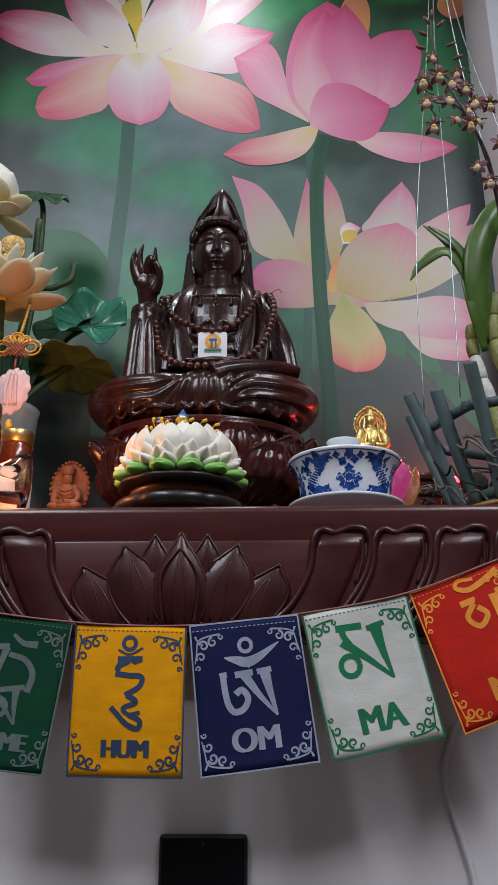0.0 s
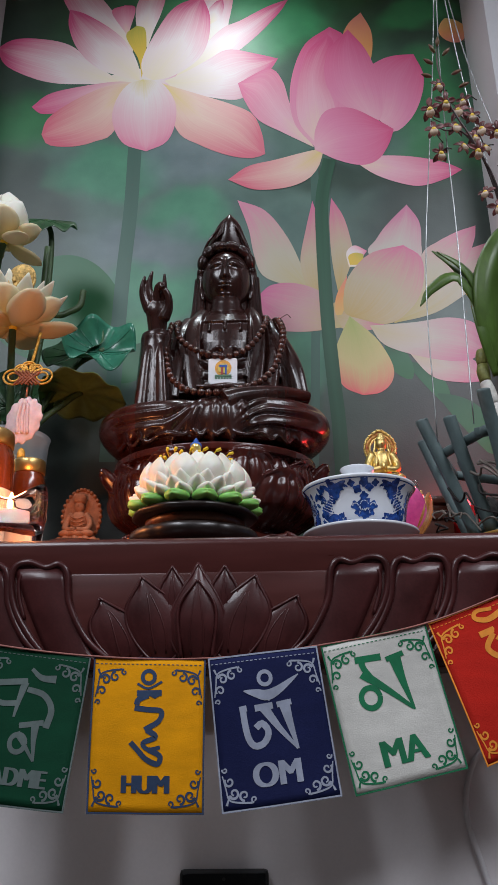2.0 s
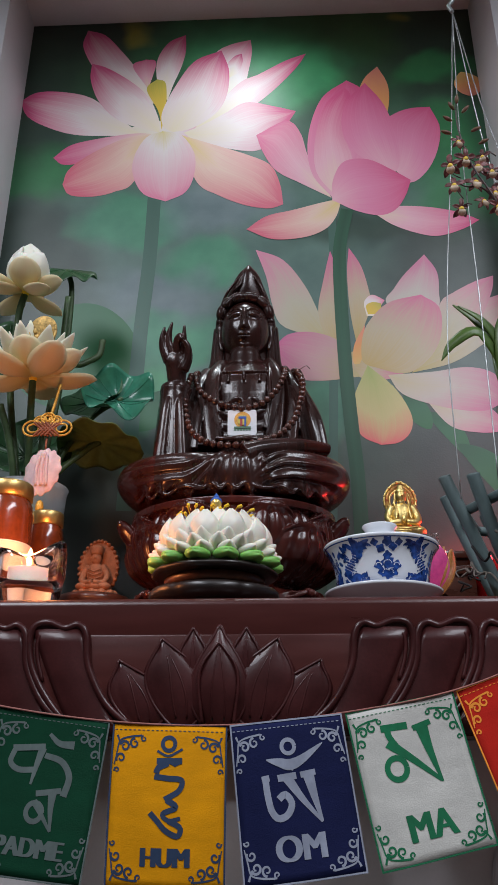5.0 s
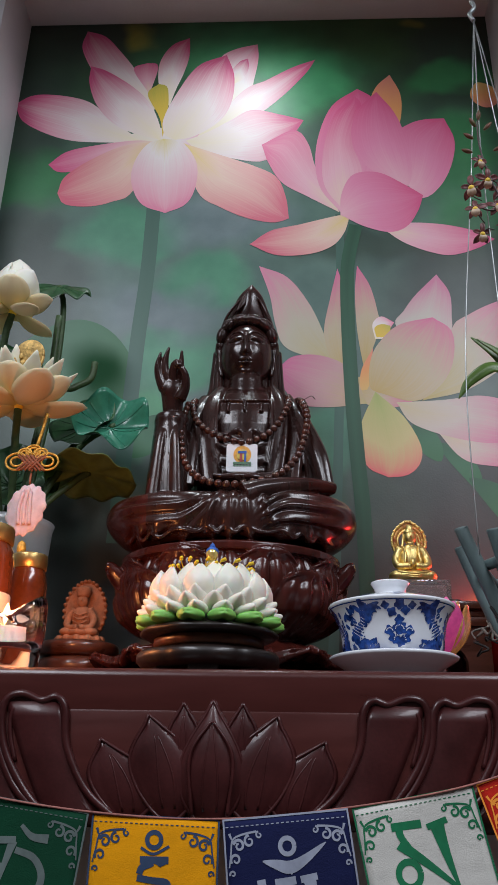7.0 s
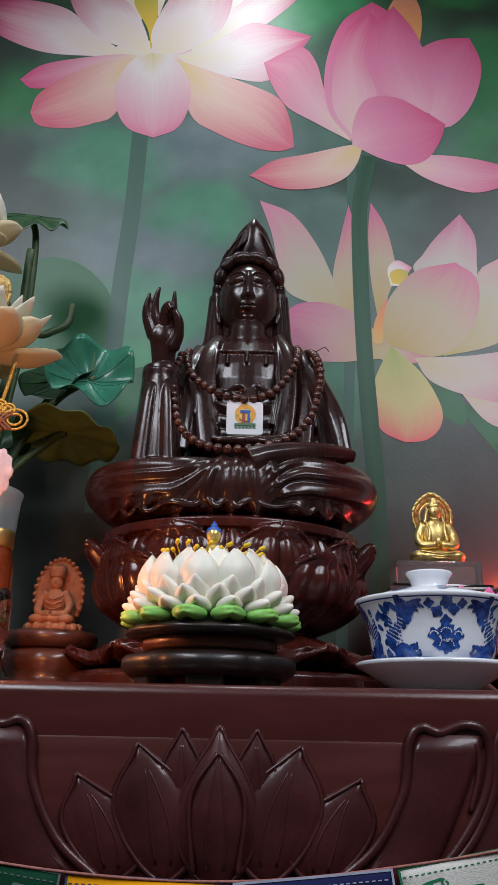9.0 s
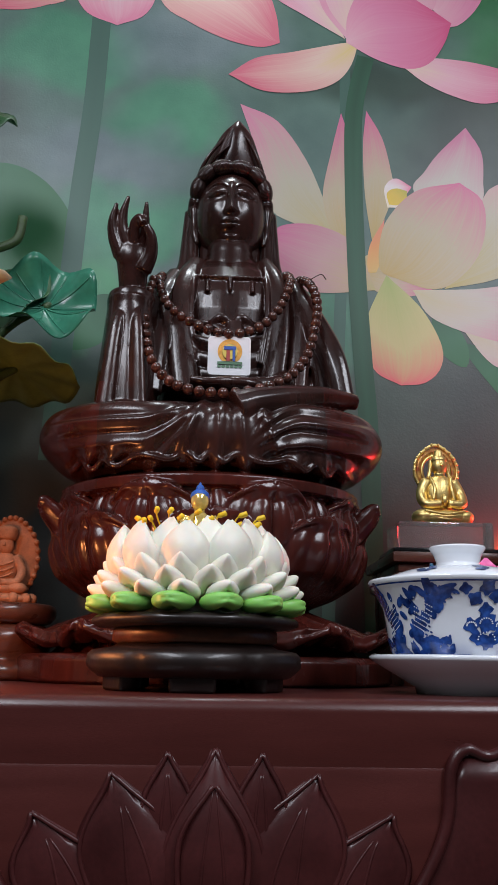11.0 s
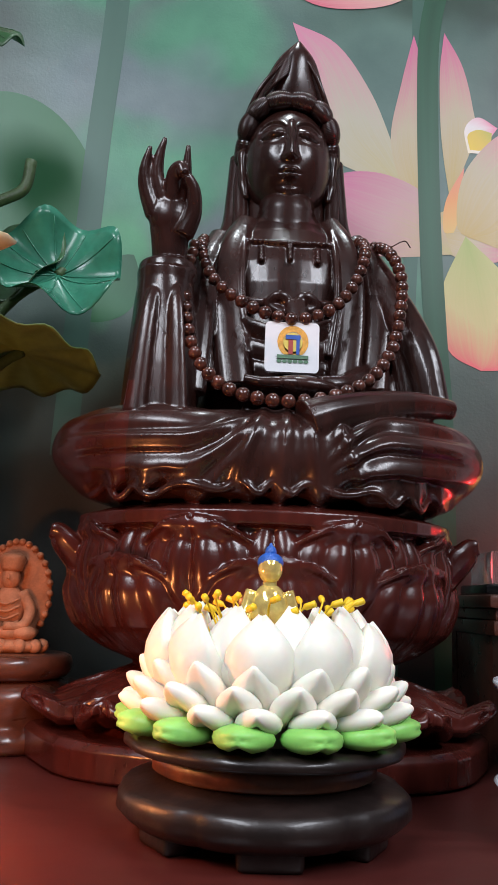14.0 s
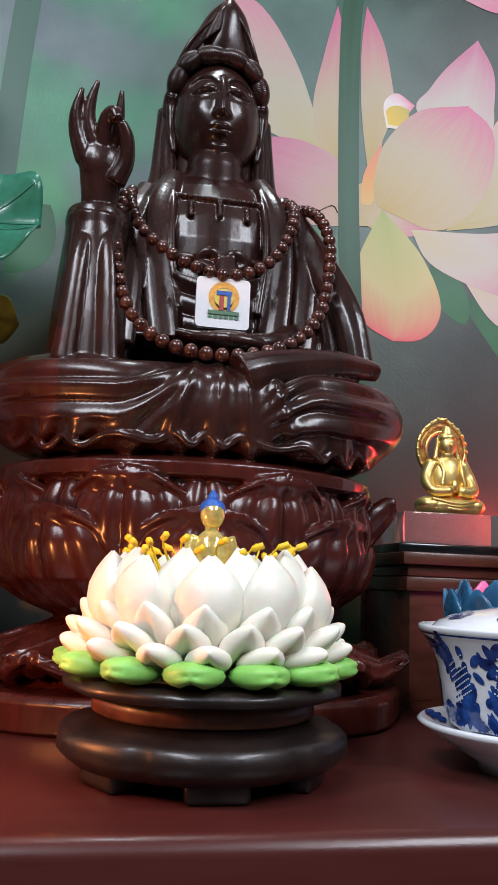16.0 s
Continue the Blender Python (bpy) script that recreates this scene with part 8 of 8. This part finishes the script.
def bloom(c, size, face):
    """A small maroon orchid flower: five narrow petals, pale lip, yellow heart."""
    q = Vector(face).normalized().to_track_quat("Z", "Y").to_matrix()
    for k in range(5):
        a = 2 * math.pi * k / 5 + 0.3
        L = size * random.uniform(0.85, 1.15)

        def f(u, v, a=a, L=L):
            s = 2 * u - 1
            h = max(0.08, outline(v, 0.6, 0.6)) * L * 0.24
            return Vector(c) + q @ Vector((L * v * math.cos(a) - s * h * math.sin(a), L * v * math.sin(a) + s * h * math.cos(a), L * (0.25 * v - 0.5 * v * v) + h * 0.4 * s * s))
        part("flower_petal", sheet(bmesh.new(), f, 4, 6, 0.0006), M_ORCHID, orchid)

    def lip(u, v):
        s = 2 * u - 1
        h = max(0.1, outline(v, 0.65, 0.4)) * size * 0.38
        return Vector(c) + q @ Vector((s * h, -size * 0.85 * v, size * (0.30 * math.sin(math.pi * v)) + 0.002))
    part("flower_lip", sheet(bmesh.new(), lip, 4, 6, 0.0007), M_ORCHIDPALE, orchid)
    b = bmesh.new()
    ball(b, Vector(c) + q @ Vector((0, -size * 0.15, size * 0.22)), size * 0.26, None, 8, 6)
    part("flower_heart", b, M_ORCHIDYEL, orchid)


def bud(c, d, size):
    b = bmesh.new()
    d = Vector(d).normalized() * size
    tube(b, [Vector(c), Vector(c) + d * 0.5, Vector(c) + d], lambda t: size * 0.20 * math.sin(math.pi * (0.12 + 0.80 * t)), 8, 8)
    part("flower_bud", b, M_BUD, orchid)


sprays = ([(0.300, 0.80, 1.640), (0.296, 0.775, 1.720), (0.284, 0.755, 1.800), (0.262, 0.742, 1.852), (0.238, 0.738, 1.905), (0.228, 0.738, 1.960), (0.229, 0.74, 2.000)],
          [(0.302, 0.80, 1.660), (0.292, 0.770, 1.755), (0.272, 0.748, 1.830), (0.250, 0.742, 1.870), (0.226, 0.738, 1.872), (0.212, 0.737, 1.885)])
for pts in sprays:
    b = bmesh.new()
    tube(b, pts, (0.0017, 0.0008), 6, 40)
    part("flower_stalk", b, M_SPRAY, orchid)
R = random.Random(3)
for x, z in ((0.213, 1.868), (0.210, 1.893), (0.222, 1.848), (0.232, 1.915), (0.224, 1.935), (0.247, 1.905), (0.256, 1.925), (0.262, 1.896), (0.240, 1.878), (0.247, 1.852), (0.262, 1.866), (0.274, 1.880), (0.260, 1.838), (0.272, 1.850), (0.285, 1.865), (0.266, 1.785), (0.280, 1.770), (0.292, 1.815)):
    c = (x, 0.738 + R.uniform(-0.012, 0.014), z)
    bloom(c, R.uniform(0.0105, 0.0140), (R.uniform(-0.7, 0.5), -1, R.uniform(-0.6, 0.2)))
    b = bmesh.new()
    tube(b, [c, (x + 0.006, 0.745, z + 0.004), (x + R.uniform(0.008, 0.016), 0.747, z + R.uniform(-0.008, 0.006))], 0.0007, 5, 6)
    part("flower_stalk", b, M_SPRAY, orchid)
for x, z, dx, dz in ((0.222, 1.972, -0.8, 0.4), (0.235, 1.985, 0.7, 0.7), (0.230, 2.000, 0.1, 1), (0.243, 1.955, 1, 0.35), (0.219, 1.952, -1, 0.2), (0.250, 1.935, 1, 0.4), (0.226, 1.990, -0.5, 0.8)):
    bud((x, 0.738, z), (dx, -0.2, dz), 0.013)

hook = thing("hanging_wires", (0.252, 0.775, 2.20), "thin steel hanging wires and hook of the orchid basket", "wires")
HK = (0.252, 0.775, 2.205)
for k, (x, y) in enumerate(((0.189, 0.765), (0.215, 0.715), (0.355, 0.735), (0.360, 0.855))):
    b = bmesh.new()
    tube(b, [HK, (HK[0] + (x - HK[0]) * 0.30 - 0.006, HK[1] + (y - HK[1]) * 0.3, 1.97), (HK[0] + (x - HK[0]) * 0.74 - (0.010 if k == 0 else 0), HK[1] + (y - HK[1]) * 0.72, 1.70), (x, y, SHELF_Z + 0.118)], 0.00065, 6, 24)
    part("wire", b, M_WIRE, hook)
b = bmesh.new()
tube(b, [(HK[0], HK[1], HK[2]), (HK[0] - 0.004, HK[1], HK[2] + 0.012), (HK[0] + 0.003, HK[1], HK[2] + 0.024), (HK[0], HK[1], HK[2] + 0.036)], 0.0028, 8, 16)
part("hook", b, M_WIRE, hook, "steel hook")
b = bmesh.new()
tube(b, [(HK[0], HK[1], HK[2] + 0.030), (HK[0], HK[1], CEIL)], 0.0006, 6, 4)
part("ceiling_line", b, M_WIRE, hook)

# ---- recessed lamp in the ceiling ----
down = thing("downlight", (-0.047, 0.930, CEIL), "round white recessed ceiling lamp, lit", "ceiling lamp")
part("trim_ring", lathe(bmesh.new(), (-0.047, 0.930, CEIL), [(0.026, -0.0035), (0.028, -0.006), (0.038, -0.005), (0.040, 0.0)], 40), surf("white_lamp_trim", (0.75, 0.75, 0.76), 0.4, var=0.03), down)
part("lens", lathe(bmesh.new(), (-0.047, 0.930, CEIL), [(0.0, -0.0030), (0.018, -0.0030), (0.027, -0.0032)], 32), surf("lit_lamp_lens", (0.9, 0.9, 0.9), 0.4, var=0.0, bump=0, glow=(0.95, 0.98, 1.0), glow_power=6), down, "glowing lens")
for where, size in (((0.72, -0.40), (0.40, 1.3)), ((-0.72, -0.40), (0.40, 1.3))):
    b = bmesh.new()
    box(b, (where[0] - size[0] / 2 - 0.02, where[1] - size[1] / 2 - 0.02, CEIL - 0.022), (where[0] + size[0] / 2 + 0.02, where[1] + size[1] / 2 + 0.02, CEIL), 0.003)
    solo("ceiling_light", b, M_WALL, (where[0], where[1], CEIL - 0.022), "flat white ceiling light casing", "ceiling lamp")
